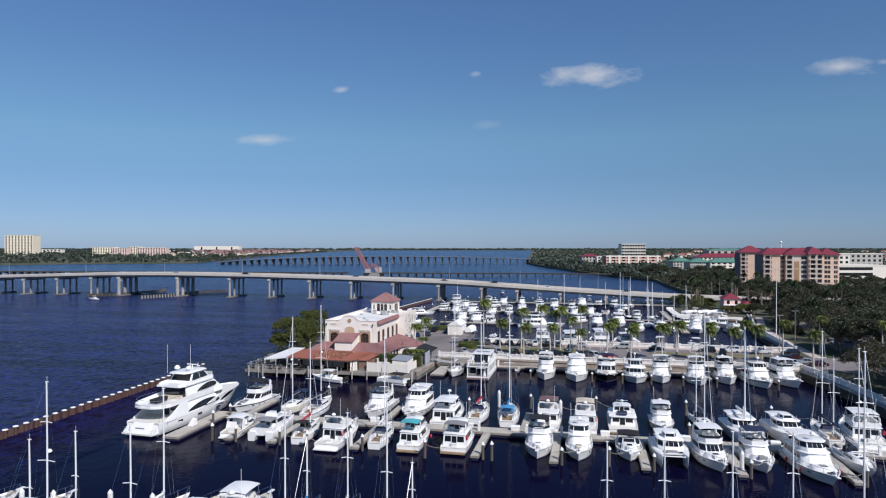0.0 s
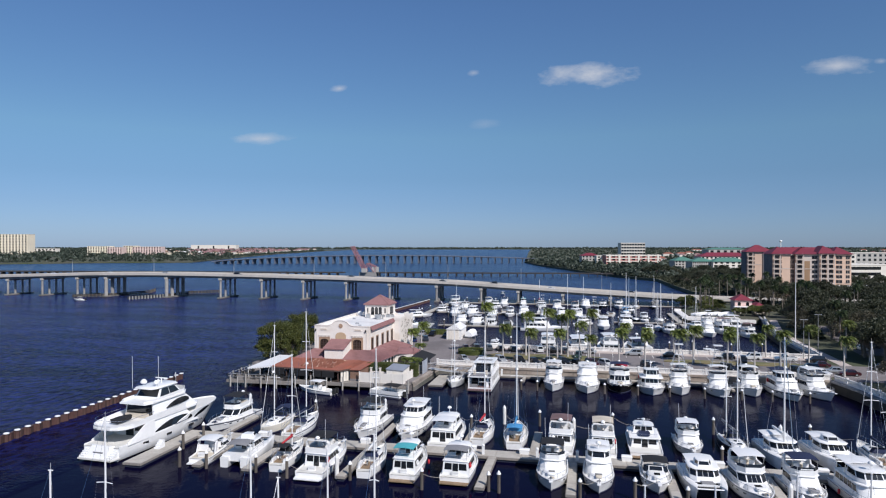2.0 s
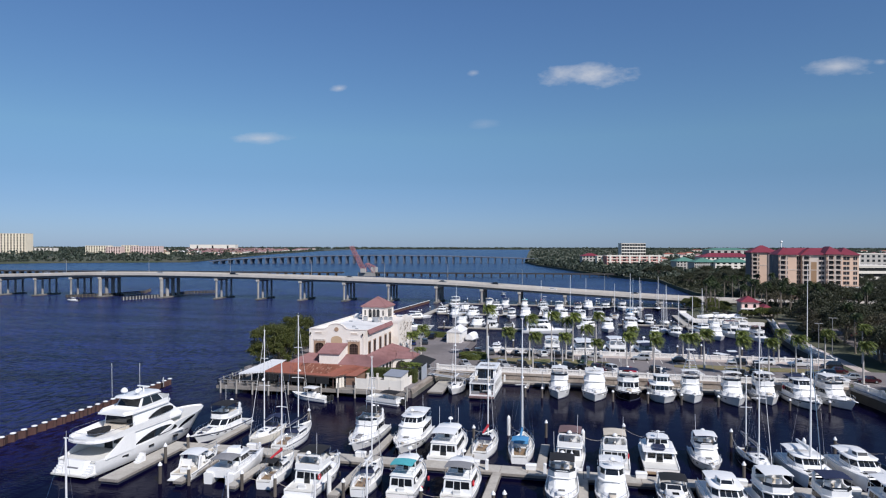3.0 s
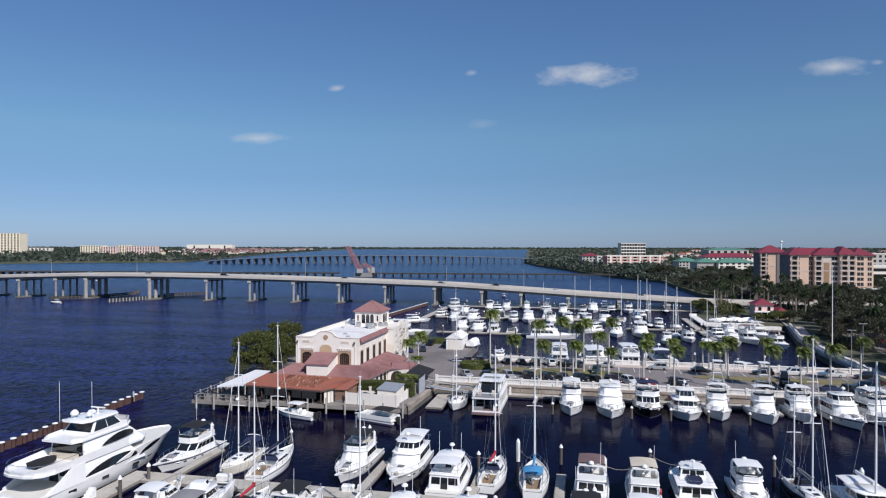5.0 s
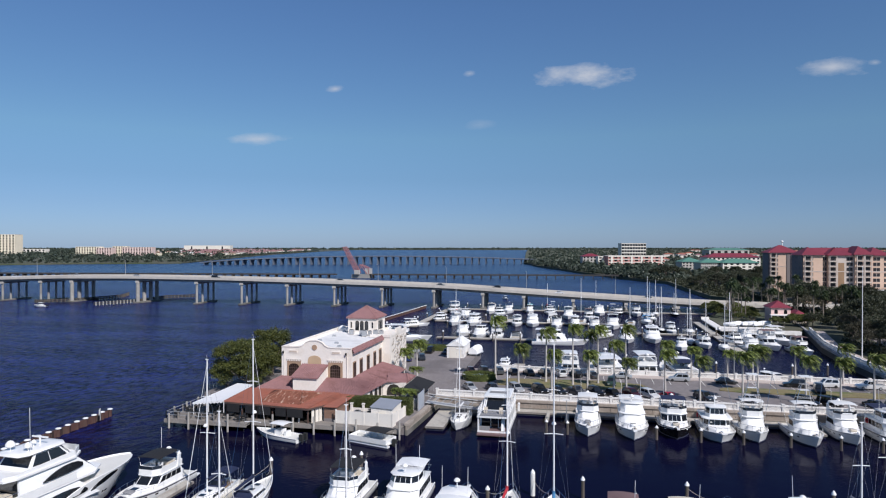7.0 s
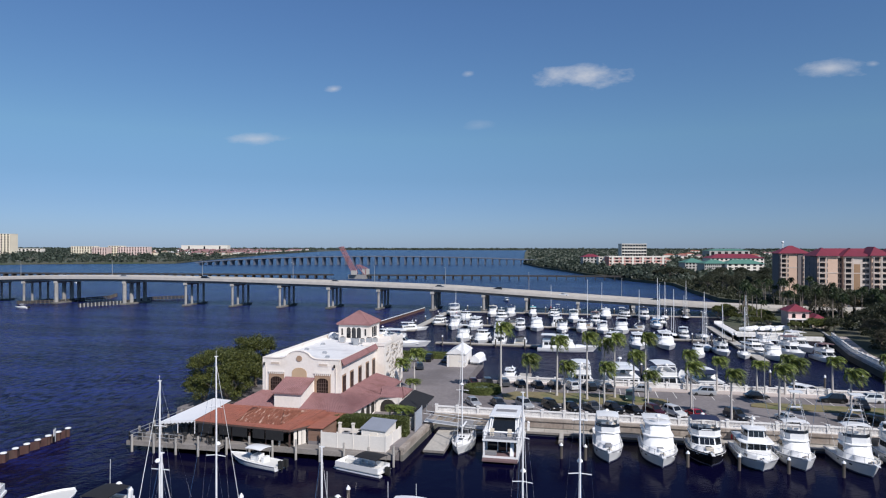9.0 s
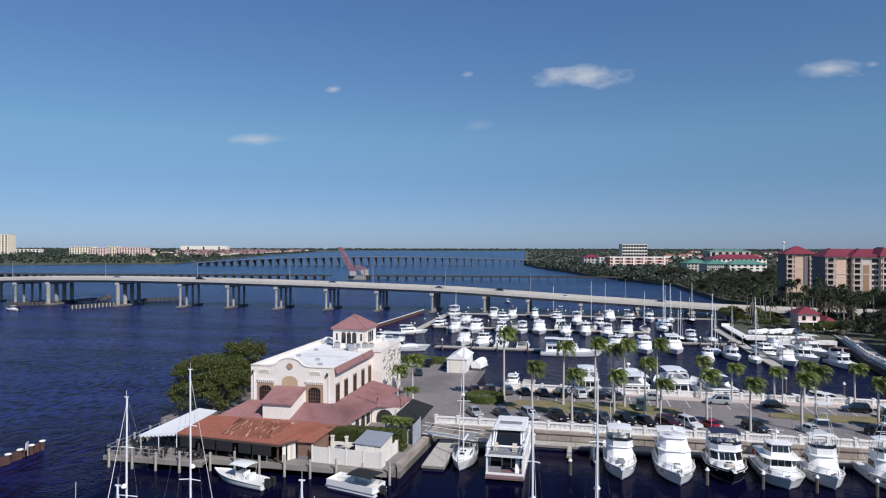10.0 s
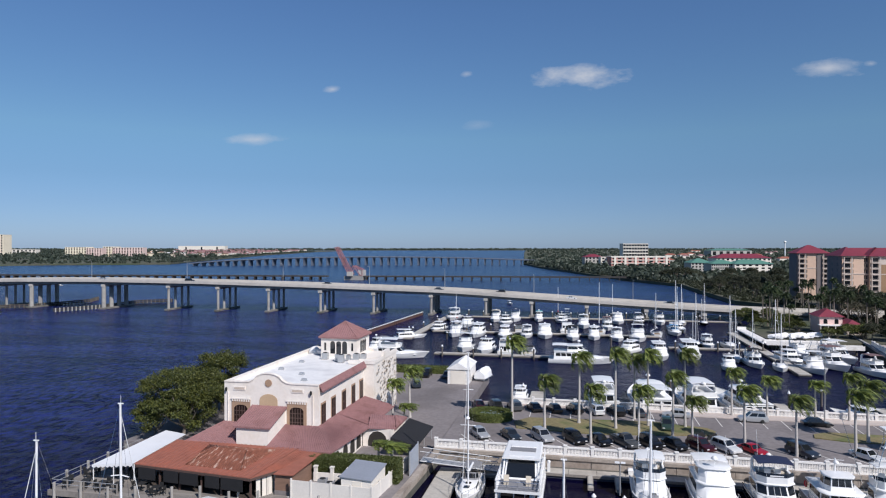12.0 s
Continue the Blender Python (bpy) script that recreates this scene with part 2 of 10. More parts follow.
CAPWHITE = mat("white_cap_plastic", (0.80, 0.80, 0.80), 0.45, var=0.06)
RUST = mat("rusted_sheet_pile", (0.085, 0.040, 0.034), 0.85, var=0.35, fine=3, coarse=0.6, stain=(0.07, 0.045, 0.035), stain_amount=0.7, stretch=(1, 1, 0.4), bump=0.4)
# park walls face away from the sun: their shade put into these colours
PARKSHADE = mat("shade_dark_concrete", (0.05, 0.047, 0.042), 0.85, var=0.3, fine=0.9, coarse=0.2)
SHADEWALL = mat("shaded_seawall_concrete", (0.33, 0.33, 0.335), 0.9, var=0.2, fine=3, coarse=0.4, stain=(0.2, 0.19, 0.18), stain_amount=0.6, bump=0.3)
SEAWALL = mat("seawall_concrete", (0.37, 0.32, 0.275), 0.9, var=0.25, fine=3, coarse=0.4, stain=(0.22, 0.18, 0.15), stain_amount=0.7, bump=0.3)
WHITEWASH = mat("white_painted_concrete", (0.78, 0.76, 0.73), 0.7, var=0.12, fine=4, coarse=0.6, stain=(0.58, 0.55, 0.50), stain_amount=0.3)
BRIDGE = mat("bridge_concrete", (0.50, 0.47, 0.43), 0.85, var=0.15, fine=0.6, coarse=0.06, stain=(0.38, 0.36, 0.33), stain_amount=0.6)
# far bridge: its shadow side and blue haze put into the concrete colour
FARSHADE = mat("shaded_hazy_concrete", (0.12, 0.14, 0.18), 0.9, var=0.2, fine=0.5, coarse=0.08)
# columns darker than the deck: dirt, with underdeck shade put into the colour
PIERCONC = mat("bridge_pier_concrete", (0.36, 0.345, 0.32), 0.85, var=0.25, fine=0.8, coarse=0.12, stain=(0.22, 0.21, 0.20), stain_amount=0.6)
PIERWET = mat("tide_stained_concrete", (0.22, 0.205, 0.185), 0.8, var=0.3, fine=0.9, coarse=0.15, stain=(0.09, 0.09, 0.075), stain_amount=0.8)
# girder colour carries the shade of the deck overhang
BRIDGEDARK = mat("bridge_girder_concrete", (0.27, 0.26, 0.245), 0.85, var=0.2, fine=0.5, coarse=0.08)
DECKROAD = mat("bridge_road_concrete", (0.46, 0.43, 0.39), 0.85, var=0.12, fine=0.8, coarse=0.05)
STUCCO = mat("cream_stucco", (0.80, 0.745, 0.68), 0.85, var=0.08, fine=3, coarse=0.35, stain=(0.71, 0.64, 0.56), stain_amount=0.4, bump=0.15)
WINDOWDARK = mat("dim_brown_glass", (0.022, 0.014, 0.012), 0.25, var=0.3, spec=0.35)
BARDARK = mat("dark_brown_window_bars", (0.09, 0.055, 0.045), 0.7, var=0.2)
TRIM = mat("brown_stucco_trim", (0.36, 0.24, 0.16), 0.8, var=0.15)
TILEPINK = mat("mauve_clay_tile", (0.285, 0.150, 0.148), 0.8, var=0.25, fine=7, coarse=0.5, stain=(0.20, 0.10, 0.095), stain_amount=0.5)
TILEORANGE = mat("orange_roof_coating", (0.30, 0.108, 0.072), 0.75, var=0.2, fine=2, coarse=0.5, stain=(0.29, 0.095, 0.06), stain_amount=0.5)
RUSTROOF = mat("rusted_metal_roof", (0.21, 0.075, 0.045), 0.75, var=0.4, fine=4, coarse=1.6, stain=(0.42, 0.30, 0.24), stain_amount=0.25, stretch=(2, 0.5, 1))
ROOFWHITE = mat("white_roof_membrane", (0.80, 0.79, 0.77), 0.6, var=0.1, fine=2, coarse=0.25, stain=(0.62, 0.61, 0.60), stain_amount=0.4)
ROOFRED = mat("red_metal_roof", (0.20, 0.03, 0.048), 0.6, var=0.15, fine=0.5, coarse=0.1)
ROOFGREEN = mat("green_metal_roof", (0.09, 0.22, 0.17), 0.6, var=0.15, fine=0.5, coarse=0.1)
TENT = mat("white_tent_fabric", (0.82, 0.82, 0.82), 0.6, var=0.05, bump=0.3, bump_scale=2)
# shade inside roofed places, put into one dark colour
INTSHADE = mat("interior_shade", (0.03, 0.026, 0.022), 0.8, var=0.3)
ASPHALT = mat("worn_asphalt", (0.215, 0.193, 0.192), 0.9, var=0.25, fine=2, coarse=0.12, stain=(0.135, 0.12, 0.118), stain_amount=0.6)
PAVE = mat("pale_pavers", (0.50, 0.43, 0.39), 0.85, var=0.15, fine=3, coarse=0.3)
GRASS = mat("dry_lawn", (0.21, 0.175, 0.085), 0.95, var=0.35, fine=3, coarse=0.3, stain=(0.10, 0.115, 0.04), stain_amount=0.5, bump=0.5)
LANDGROUND = mat("shore_ground", (0.10, 0.095, 0.065), 0.95, var=0.35, fine=0.4, coarse=0.02, stain=(0.05, 0.065, 0.03), stain_amount=0.9)
HEDGE = leaf_mat("hedge_leaves", (0.07, 0.098, 0.024), (0.16, 0.18, 0.05))
LEAFDARK = leaf_mat("oak_leaves", (0.030, 0.038, 0.020), (0.070, 0.076, 0.040))
LEAFSEA = leaf_mat("sea_grape_leaves", (0.03, 0.046, 0.012), (0.155, 0.165, 0.036))
PALMLEAF = leaf_mat("palm_fronds", (0.035, 0.065, 0.012), (0.24, 0.28, 0.06))
PALMDARK = leaf_mat("dark_palm_fronds", (0.025, 0.045, 0.015), (0.06, 0.085, 0.03))
# far leaf colours greyed toward blue: distance haze put into them
FARWOOD = leaf_mat("hazy_woodland", (0.045, 0.062, 0.045), (0.085, 0.105, 0.075), 0.1)
BARK = mat("grey_bark", (0.20, 0.17, 0.14), 0.95, var=0.3, fine=6)
PALMBARK = mat("palm_trunk", (0.46, 0.43, 0.40), 0.9, var=0.2, fine=8, stretch=(1, 1, 5))
SHAFT = mat("palm_crownshaft", (0.10, 0.16, 0.05), 0.6, var=0.15)
BEIGE = mat("beige_stucco", (0.62, 0.44, 0.33), 0.85, var=0.08, fine=0.4, coarse=0.06)
TAUPE = mat("taupe_stucco", (0.18, 0.155, 0.15), 0.85, var=0.08, fine=0.4, coarse=0.06)
OFFWHITE = mat("offwhite_stucco", (0.72, 0.67, 0.59), 0.8, var=0.08, fine=0.5, coarse=0.08)
PINK = mat("pink_stucco", (0.70, 0.53, 0.48), 0.85, var=0.1, fine=0.5, coarse=0.08)
YELLOW = mat("pale_yellow_stucco", (0.78, 0.69, 0.53), 0.85, var=0.1, fine=0.3, coarse=0.05)
GREYSTUCCO = mat("grey_stucco", (0.42, 0.40, 0.37), 0.85, var=0.1, fine=0.3, coarse=0.05)
LIFTRED = mat("faded_red_steel", (0.28, 0.12, 0.13), 0.7, var=0.25, fine=0.8)
FENDERGREY = mat("bleached_lit_timber", (0.36, 0.34, 0.31), 0.9, var=0.3, fine=1.2)
TRESTLE = mat("creosoted_timber", (0.045, 0.04, 0.038), 0.9, var=0.3, fine=0.8)
GALV = mat("galvanised_steel", (0.45, 0.46, 0.47), 0.5, 0.5, var=0.12)
WHITEPAINT = mat("white_line_paint", (0.68, 0.66, 0.62), 0.8, var=0.2)
WOODBROWN = mat("brown_siding", (0.20, 0.12, 0.085), 0.8, var=0.25, stretch=(1, 1, 9))
LAMPGREY = mat("lamp_post_grey", (0.34, 0.34, 0.34), 0.5, 0.3, var=0.1)
FENCEWHITE = mat("offwhite_vinyl_fence", (0.74, 0.70, 0.64), 0.6, var=0.08)


# ---- building blocks ----
class Geo:
    """Collects the vertices and faces of one mesh."""

    def __init__(self):
        self.v, self.f = [], []

    def add(self, verts, faces):
        k = len(self.v)
        self.v.extend(tuple(p) for p in verts)
        self.f.extend(tuple(i + k for i in f) for f in faces)
        return self

    def box(self, x0, x1, y0, y1, z0, z1):
        return self.add([(x, y, z) for z in (z0, z1) for y in (y0, y1) for x in (x0, x1)],
                        [(0, 2, 3, 1), (4, 5, 7, 6), (0, 1, 5, 4), (1, 3, 7, 5), (3, 2, 6, 7), (2, 0, 4, 6)])

    def turned_box(self, x, y, a, w, d, z0, z1):
        """A box of width w along the direction a (radians) and depth d across it."""
        c, s = math.cos(a), math.sin(a)
        p = [(x + u * c - v * s, y + u * s + v * c) for u, v in ((-w / 2, -d / 2), (w / 2, -d / 2), (w / 2, d / 2), (-w / 2, d / 2))]
        return self.prism(p, z0, z1)

    def prism(self, pts, z0, z1, top=None):
        top = top or pts
        n = len(pts)
        z0s = z0 if isinstance(z0, (list, tuple)) else [z0] * n
        z1s = z1 if isinstance(z1, (list, tuple)) else [z1] * n
        v = [(p[0], p[1], z) for p, z in zip(pts, z0s)] + [(p[0], p[1], z) for p, z in zip(top, z1s)]
        return self.add(v, [tuple(reversed(range(n))), tuple(range(n, 2 * n))] + [(i, (i + 1) % n, n + (i + 1) % n, n + i) for i in range(n)])

    def loft(self, rings, cap0=True, cap1=True):
        n = len(rings[0])
        v = [p for r in rings for p in r]
        f = [(j * n + i, j * n + (i + 1) % n, (j + 1) * n + (i + 1) % n, (j + 1) * n + i) for j in range(len(rings) - 1) for i in range(n)]
        if cap0:
            f.append(tuple(reversed(range(n))))
        if cap1:
            f.append(tuple(range((len(rings) - 1) * n, len(rings) * n)))
        return self.add(v, f)

    def tube(self, pts, r, n=6, r1=None):
        pts = [Vector(p) for p in pts]
        rings = []
        for i, p in enumerate(pts):
            d = (pts[min(i + 1, len(pts) - 1)] - pts[max(i - 1, 0)]).normalized()
            side = d.cross(Vector((0, 0, 1)) if abs(d.z) < 0.9 else Vector((1, 0, 0))).normalized()
            up = side.cross(d)
            rr = r if r1 is None else r + (r1 - r) * i / (len(pts) - 1)
            rings.append([p + side * math.cos(2 * math.pi * k / n) * rr + up * math.sin(2 * math.pi * k / n) * rr for k in range(n)])
        return self.loft(rings)

    def lathe(self, x, y, prof, n=10):
        """prof: radius and height, from the bottom up."""
        return self.loft([[(x + r * math.cos(2 * math.pi * k / n), y + r * math.sin(2 * math.pi * k / n), z) for k in range(n)] for r, z in prof])

    def slab_on(self, quad, u0, u1, v0, v1, t=0.02):
        """A thin pane proud of the face quad (four corners, anticlockwise from outside: bottom left, bottom right, top right, top left)."""
        a, b, c, d = (Vector(p) for p in quad)
        nrm = (b - a).cross(d - a).normalized() * t

        def at(u, v):
            return (a * (1 - u) + b * u) * (1 - v) + (d * (1 - u) + c * u) * v

        p = [at(u0, v0), at(u1, v0), at(u1, v1), at(u0, v1)]
        return self.add([q - nrm * 0.5 for q in p] + [q + nrm for q in p], [(4, 5, 6, 7), (0, 1, 5, 4), (1, 2, 6, 5), (2, 3, 7, 6), (3, 0, 4, 7)])

    def mesh(self, name, material, smooth=None):
        me = bpy.data.meshes.new(name)
        me.from_pydata(self.v, [], self.f)
        me.materials.append(material)
        if smooth:
            me.polygons.foreach_set("use_smooth", [True] * len(me.polygons))
            me.set_sharp_from_angle(angle=radians(smooth))
        me.update()
        return me


def part(name, geo, material, parent=None, label="", smooth=None):
    ob = new(name, geo.mesh(name, material, smooth))
    ob.parent = parent
    return tagged(ob, label)


def thing(name, label, category, group="", kind="", at=None):
    ob = new(name)
    if at is not None:
        ob.matrix_basis = at
    return tagged(ob, label, category, group, kind)


def structure(name, geo, material, label, category="", smooth=None):
    return tagged(part(name, geo, material, None, label, smooth), label, category or name.replace("_", " "), kind="structure")

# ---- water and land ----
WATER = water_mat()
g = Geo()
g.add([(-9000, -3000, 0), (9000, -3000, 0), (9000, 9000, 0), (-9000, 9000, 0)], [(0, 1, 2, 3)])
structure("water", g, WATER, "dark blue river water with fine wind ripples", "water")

LAND = 1.9   # height of the marina's quay above the water
# the quay with the road between the two basins, and the restaurant's point
structure("ground", Geo().prism([(-23.6, 137.2), (47.3, 137.2), (47.9, 140.0), (52.6, 146.0), (52.6, 160.3), (-23.6, 160.3)], -3, LAND), ASPHALT, "worn grey asphalt road and parking bays on the quay", "road")
structure("ground_point", Geo().prism([(-61.5, 133.0), (-51.0, 132.6), (-50.6, 124.7), (-36.2, 124.7), (-36.2, 121.8), (-24.6, 121.8), (-23.6, 137.0), (-23.6, 183), (-52, 183), (-61.5, 160)], -3, LAND - 0.3), ASPHALT, "worn asphalt parking lot round the restaurant", "ground")
shore = [(51.8, 70), (50.6, 112), (49.8, 122), (48.8, 130), (47.4, 137.1), (48.0, 140), (52.6, 152), (52.8, 185), (54.5, 207), (59.9, 235), (70, 300), (70, 342), (58, 363), (55, 430), (54, 485), (33, 530), (5, 610), (-16, 689), (-50, 800), (-80, 943), (-100, 1200), (-128, 1540), (-190, 2300), (-275, 3440), (-270, 3600), (3400, 3600), (4500, 2600), (4500, 70)]
structure("ground_south", Geo().prism(shore, -3, 1.8), LANDGROUND, "grassy and earthy south bank under trees", "ground")
north = [(-1500, 600), (-746, 712), (-680, 783), (-545, 847), (-600, 1000), (-794, 1586), (-1028, 2495), (-1100, 3000), (-4500, 3000), (-4500, 600)]
structure("ground_north", Geo().prism(north, -3, 1.5), LANDGROUND, "low wooded north bank of the river", "ground")


def far_xy(across, ahead):
    """A far place from its distance ahead of the start and its offset across the view."""
    return 0.978 * across - 0.209 * ahead, 32.0 + 0.209 * across + 0.978 * ahead


structure("ground_far", Geo().prism([far_xy(-3600, 3480), far_xy(3600, 3560), far_xy(3600, 3900), far_xy(-3600, 3900)], -3, 2.0), LANDGROUND, "distant low shore along the horizon", "ground")

structure("ground_landing", Geo().prism([(39.2, 236.4), (52.8, 236.4), (56, 238), (66, 240), (72, 300), (52, 297), (39.2, 266)], -3, 1.7), LANDGROUND, "planted landing between basin and harbour office", "ground")

# ---- the road bridge ----
def bridge_y(x):
    return 303.5 + 0.035 * (x + 27) if x < 0 else 304.4 + 0.02 * x


def deck_top(x):
    """Height of the road: a long hump over the channel."""
    pts = [(-420, 5.5), (-307, 9.0), (-235, 11.1), (-195, 11.4), (-150, 11.0), (-110, 10.2), (-54, 8.7), (-2, 5.7), (45, 3.3), (80, 2.4), (160, 2.2)]
    for (a, za), (b, zb) in zip(pts, pts[1:]):
        if a <= x <= b:
            u = (x - a) / (b - a)
            return za + (zb - za) * u
    return pts[0][1] if x < -420 else 2.2


def ribbon(xs, off0, off1, dz0, dz1):
    """A bar that follows the bridge: across from off0 to off1, below and above the road by dz0 and dz1."""
    g = Geo()
    g.loft([[(x, bridge_y(x) + off0, deck_top(x) + dz0), (x, bridge_y(x) + off1, deck_top(x) + dz0), (x, bridge_y(x) + off1, deck_top(x) + dz1), (x, bridge_y(x) + off0, deck_top(x) + dz1)] for x in xs])
    return g


BW = 7.6
xs = [-420 + 10 * i for i in range(57)]
road_bridge = thing("road_bridge", "long pale concrete road bridge on grouped piers over the river", "bridge")
part("deck", ribbon(xs, -BW, BW, -0.4, 0.0), DECKROAD, road_bridge)
part("parapet", ribbon(xs, -BW - 0.25, -BW + 0.08, -0.5, 0.6), BRIDGE, road_bridge)
part("parapet", ribbon(xs, BW - 0.08, BW + 0.25, -0.5, 0.6), BRIDGE, road_bridge)
part("median", ribbon(xs, -0.25, 0.25, 0.0, 0.55), BRIDGE, road_bridge)
for o in (-6.4, -3.2, 0.0, 3.2, 6.4):
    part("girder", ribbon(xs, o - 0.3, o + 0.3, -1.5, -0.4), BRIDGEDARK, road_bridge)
PIERS = [-402, -382, -362, -342, -322, -302, -282, -262, -242, -226, -193.2, -164.9, -144, -123.3, -102.5, -81.9, -60.2, -40.2, -23.9, -4.7, 15.3, 34.3, 52.3]
for x in PIERS:
    main = x in (-226, -193.2)
    top = deck_top(x) - 1.5
    p = part("pier", Geo().box(x - 0.7, x + 0.7, bridge_y(x) - BW + 0.2, bridge_y(x) + BW - 0.2, top - 0.9, top), BRIDGE, road_bridge)
    for k in range(4):
        yy = bridge_y(x) - BW + 1.0 + k * (2 * BW - 2.0) / 3
        w = 0.8 if main else 0.48
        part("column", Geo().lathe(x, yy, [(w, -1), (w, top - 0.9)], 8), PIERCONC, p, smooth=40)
    w = 1.5 if main else 0.85
    part("footing", Geo().prism([(x - w, bridge_y(x) - BW - 0.5), (x + w, bridge_y(x) - BW - 0.5), (x + w, bridge_y(x) + BW + 0.9), (x - w, bridge_y(x) + BW + 0.9)], -2, 0.6), PIERWET, p)
# timber fenders along both sides of the channel, splayed out upstream
for run, posts in (([(-238.5, 282.0), (-226.5, 290.2), (-221.0, 316.0), (-228.0, 330.0)], PILE), ([(-203.0, 276.0), (-195.6, 292.5), (-197.0, 316.0), (-186.0, 326.0)], FENDERGREY)):
    fd = thing("channel_fender", "low weathered timber fender wall beside the bridge channel", "fender", "channel fenders")
    for (xa, ya), (xb, yb) in zip(run, run[1:]):
        L = math.hypot(xb - xa, yb - ya)
        a = math.atan2(yb - ya, xb - xa)
        for z0, z1 in ((0.25, 0.75), (0.95, 1.45)):
            part("wale", Geo().turned_box((xa + xb) / 2, (ya + yb) / 2, a, L, 0.4, z0, z1), TRESTLE, fd)
        n = int(L / 1.5)
        for i in range(n):
            u = (i + 0.5) / n
            # pale posts before the bridge: sunlit tone put into their colour
            part("fender_post", Geo().lathe(xa + (xb - xa) * u + 0.35 * math.sin(a), ya + (yb - ya) * u - 0.35 * math.cos(a), [(0.24, -1), (0.22, 1.6)], 6), posts if ya < 290 else PILE, fd)
# street lamps on the bridge
lamp0 = None
for x, o in ((-325, 1), (-290, -1), (-257, 1), (-210, 1), (-166, 1), (-124, 1), (-88, 1), (-58, 1), (-24, 1), (12, 1)):
    m = pose(x, bridge_y(x) + o * (BW - 0.1), deck_top(x) + 0.6)
    if lamp0 is None:
        lamp0 = thing("street_lamp", "slim grey street lamp with a curved arm on the bridge parapet", "street lamp", "bridge lamps", at=m)
        part("pole", Geo().tube([(0, 0, 0), (0, 0, 4), (0, 0, 6.6)], 0.11, 6, 0.06), LAMPGREY, lamp0)
        part("arm", Geo().tube([(0, 0, 6.5), (0, -0.7, 6.95), (0, -1.6, 7.05)], 0.05, 5), LAMPGREY, lamp0)
        part("lamp_head", Geo().box(-0.16, 0.16, -2.2, -1.5, 6.96, 7.1), LAMPGREY, lamp0)
    else:
        copy_thing(lamp0, m)

# ---- the far road bridge and the railway trestle ----
far_bridge = thing("far_road_bridge", "long low concrete road bridge far across the river", "bridge")


UFAR = 0.075   # where the far bridge leaves the north bank


def far_at(u):
    return (-520 + 470 * u, 792 + 150 * u)


def far_top(u):
    return 2.6 + 7.0 * math.sin(math.pi * min(1, max(0, (u - 0.075) / 0.925)) ** 0.86) ** 0.8 + 2.6 * max(0, u)


us = [UFAR + (1 - UFAR) * i / 40 for i in range(41)]
for nm, o0, o1, z0, z1, m_ in (("deck", -6, 6, -0.9, 0, FARSHADE), ("parapet", -6.4, -6.0, -0.5, 0.5, FARSHADE), ("parapet", 6.0, 6.4, -0.5, 0.5, FARSHADE)):
    g = Geo()
    g.loft([[(far_at(u)[0], far_at(u)[1] + o, far_top(u) + z) for o, z in ((o0, z0), (o1, z0), (o1, z1), (o0, z1))] for u in us])
    part(nm, g, m_, far_bridge)
for i in range(47):
    u = UFAR + (1 - UFAR) * (i + 0.5) / 47
    x, y = far_at(u)
    g = Geo().box(x - 0.8, x + 0.8, y - 6, y + 6, far_top(u) - 1.9, far_top(u) - 0.9)
    for k in (-4.5, -1.5, 1.5, 4.5):
        g.box(x - 0.5, x + 0.5, y + k - 0.6, y + k + 0.6, -1, far_top(u) - 2)
    part("pier", g, FARSHADE, far_bridge)

rail_bridge = thing("railway_trestle", "low dark timber railway trestle across the river", "bridge")


def rail_y(x):
    return 545 + 0.125 * x


g = Geo()
g.loft([[(x, rail_y(x) + o, z) for o, z in ((-2, 2.2), (2, 2.2), (2, 3.2), (-2, 3.2))] for x in (-163, 40)])
g.loft([[(x, rail_y(x) + o, z) for o, z in ((-2, 2.2), (2, 2.2), (2, 3.2), (-2, 3.2))] for x in (-520, -190)])
part("track_deck", g, TRESTLE, rail_bridge)
for i in range(81):
    x = -518 + i * 7.0
    if -190 < x < -163:
        continue
    part("bent", Geo().box(x - 0.35, x + 0.35, rail_y(x) - 2.2, rail_y(x) + 2.2, -1, 2.4), TRESTLE, rail_bridge)
# raised bascule span, standing open
lift = thing("railway_lift_span", "raised red steel railway bascule span with a grey counterweight", "lift bridge", at=pose(-171, rail_y(-171), 0))
part("tower_base", Geo().prism([(-6, -3.5), (8, -3.5), (8, 3.5), (-6, 3.5)], -1, 3.0), BRIDGEDARK, lift)
g = Geo()
for yy in (-1.7, 1.7):
    a0, a1 = (-3.0, 3.2), (-14.0, 24.0)
    b0, b1 = (-0.2, 4.0), (-12.0, 24.6)
    for (p, q) in ((a0, a1), (b0, b1)):
        g.tube([(p[0], yy, p[1]), (q[0], yy, q[1])], 0.32, 4)
    for i in range(8):
        u, w = i / 8, (i + 1) / 8
        g.tube([(a0[0] + (a1[0] - a0[0]) * u, yy, a0[1] + (a1[1] - a0[1]) * u), (b0[0] + (b1[0] - b0[0]) * w, yy, b0[1] + (b1[1] - b0[1]) * w)], 0.22, 4)
        g.tube([(b0[0] + (b1[0] - b0[0]) * u, yy, b0[1] + (b1[1] - b0[1]) * u), (a0[0] + (a1[0] - a0[0]) * u, yy, a0[1] + (a1[1] - a0[1]) * u)], 0.18, 4)
for i in range(9):
    u = i / 8
    g.tube([(a0[0] + (a1[0] - a0[0]) * u, -2.4, a0[1] + (a1[1] - a0[1]) * u), (a0[0] + (a1[0] - a0[0]) * u, 2.4, a0[1] + (a1[1] - a0[1]) * u)], 0.2, 4)
part("truss", g, LIFTRED, lift)
g = Geo()
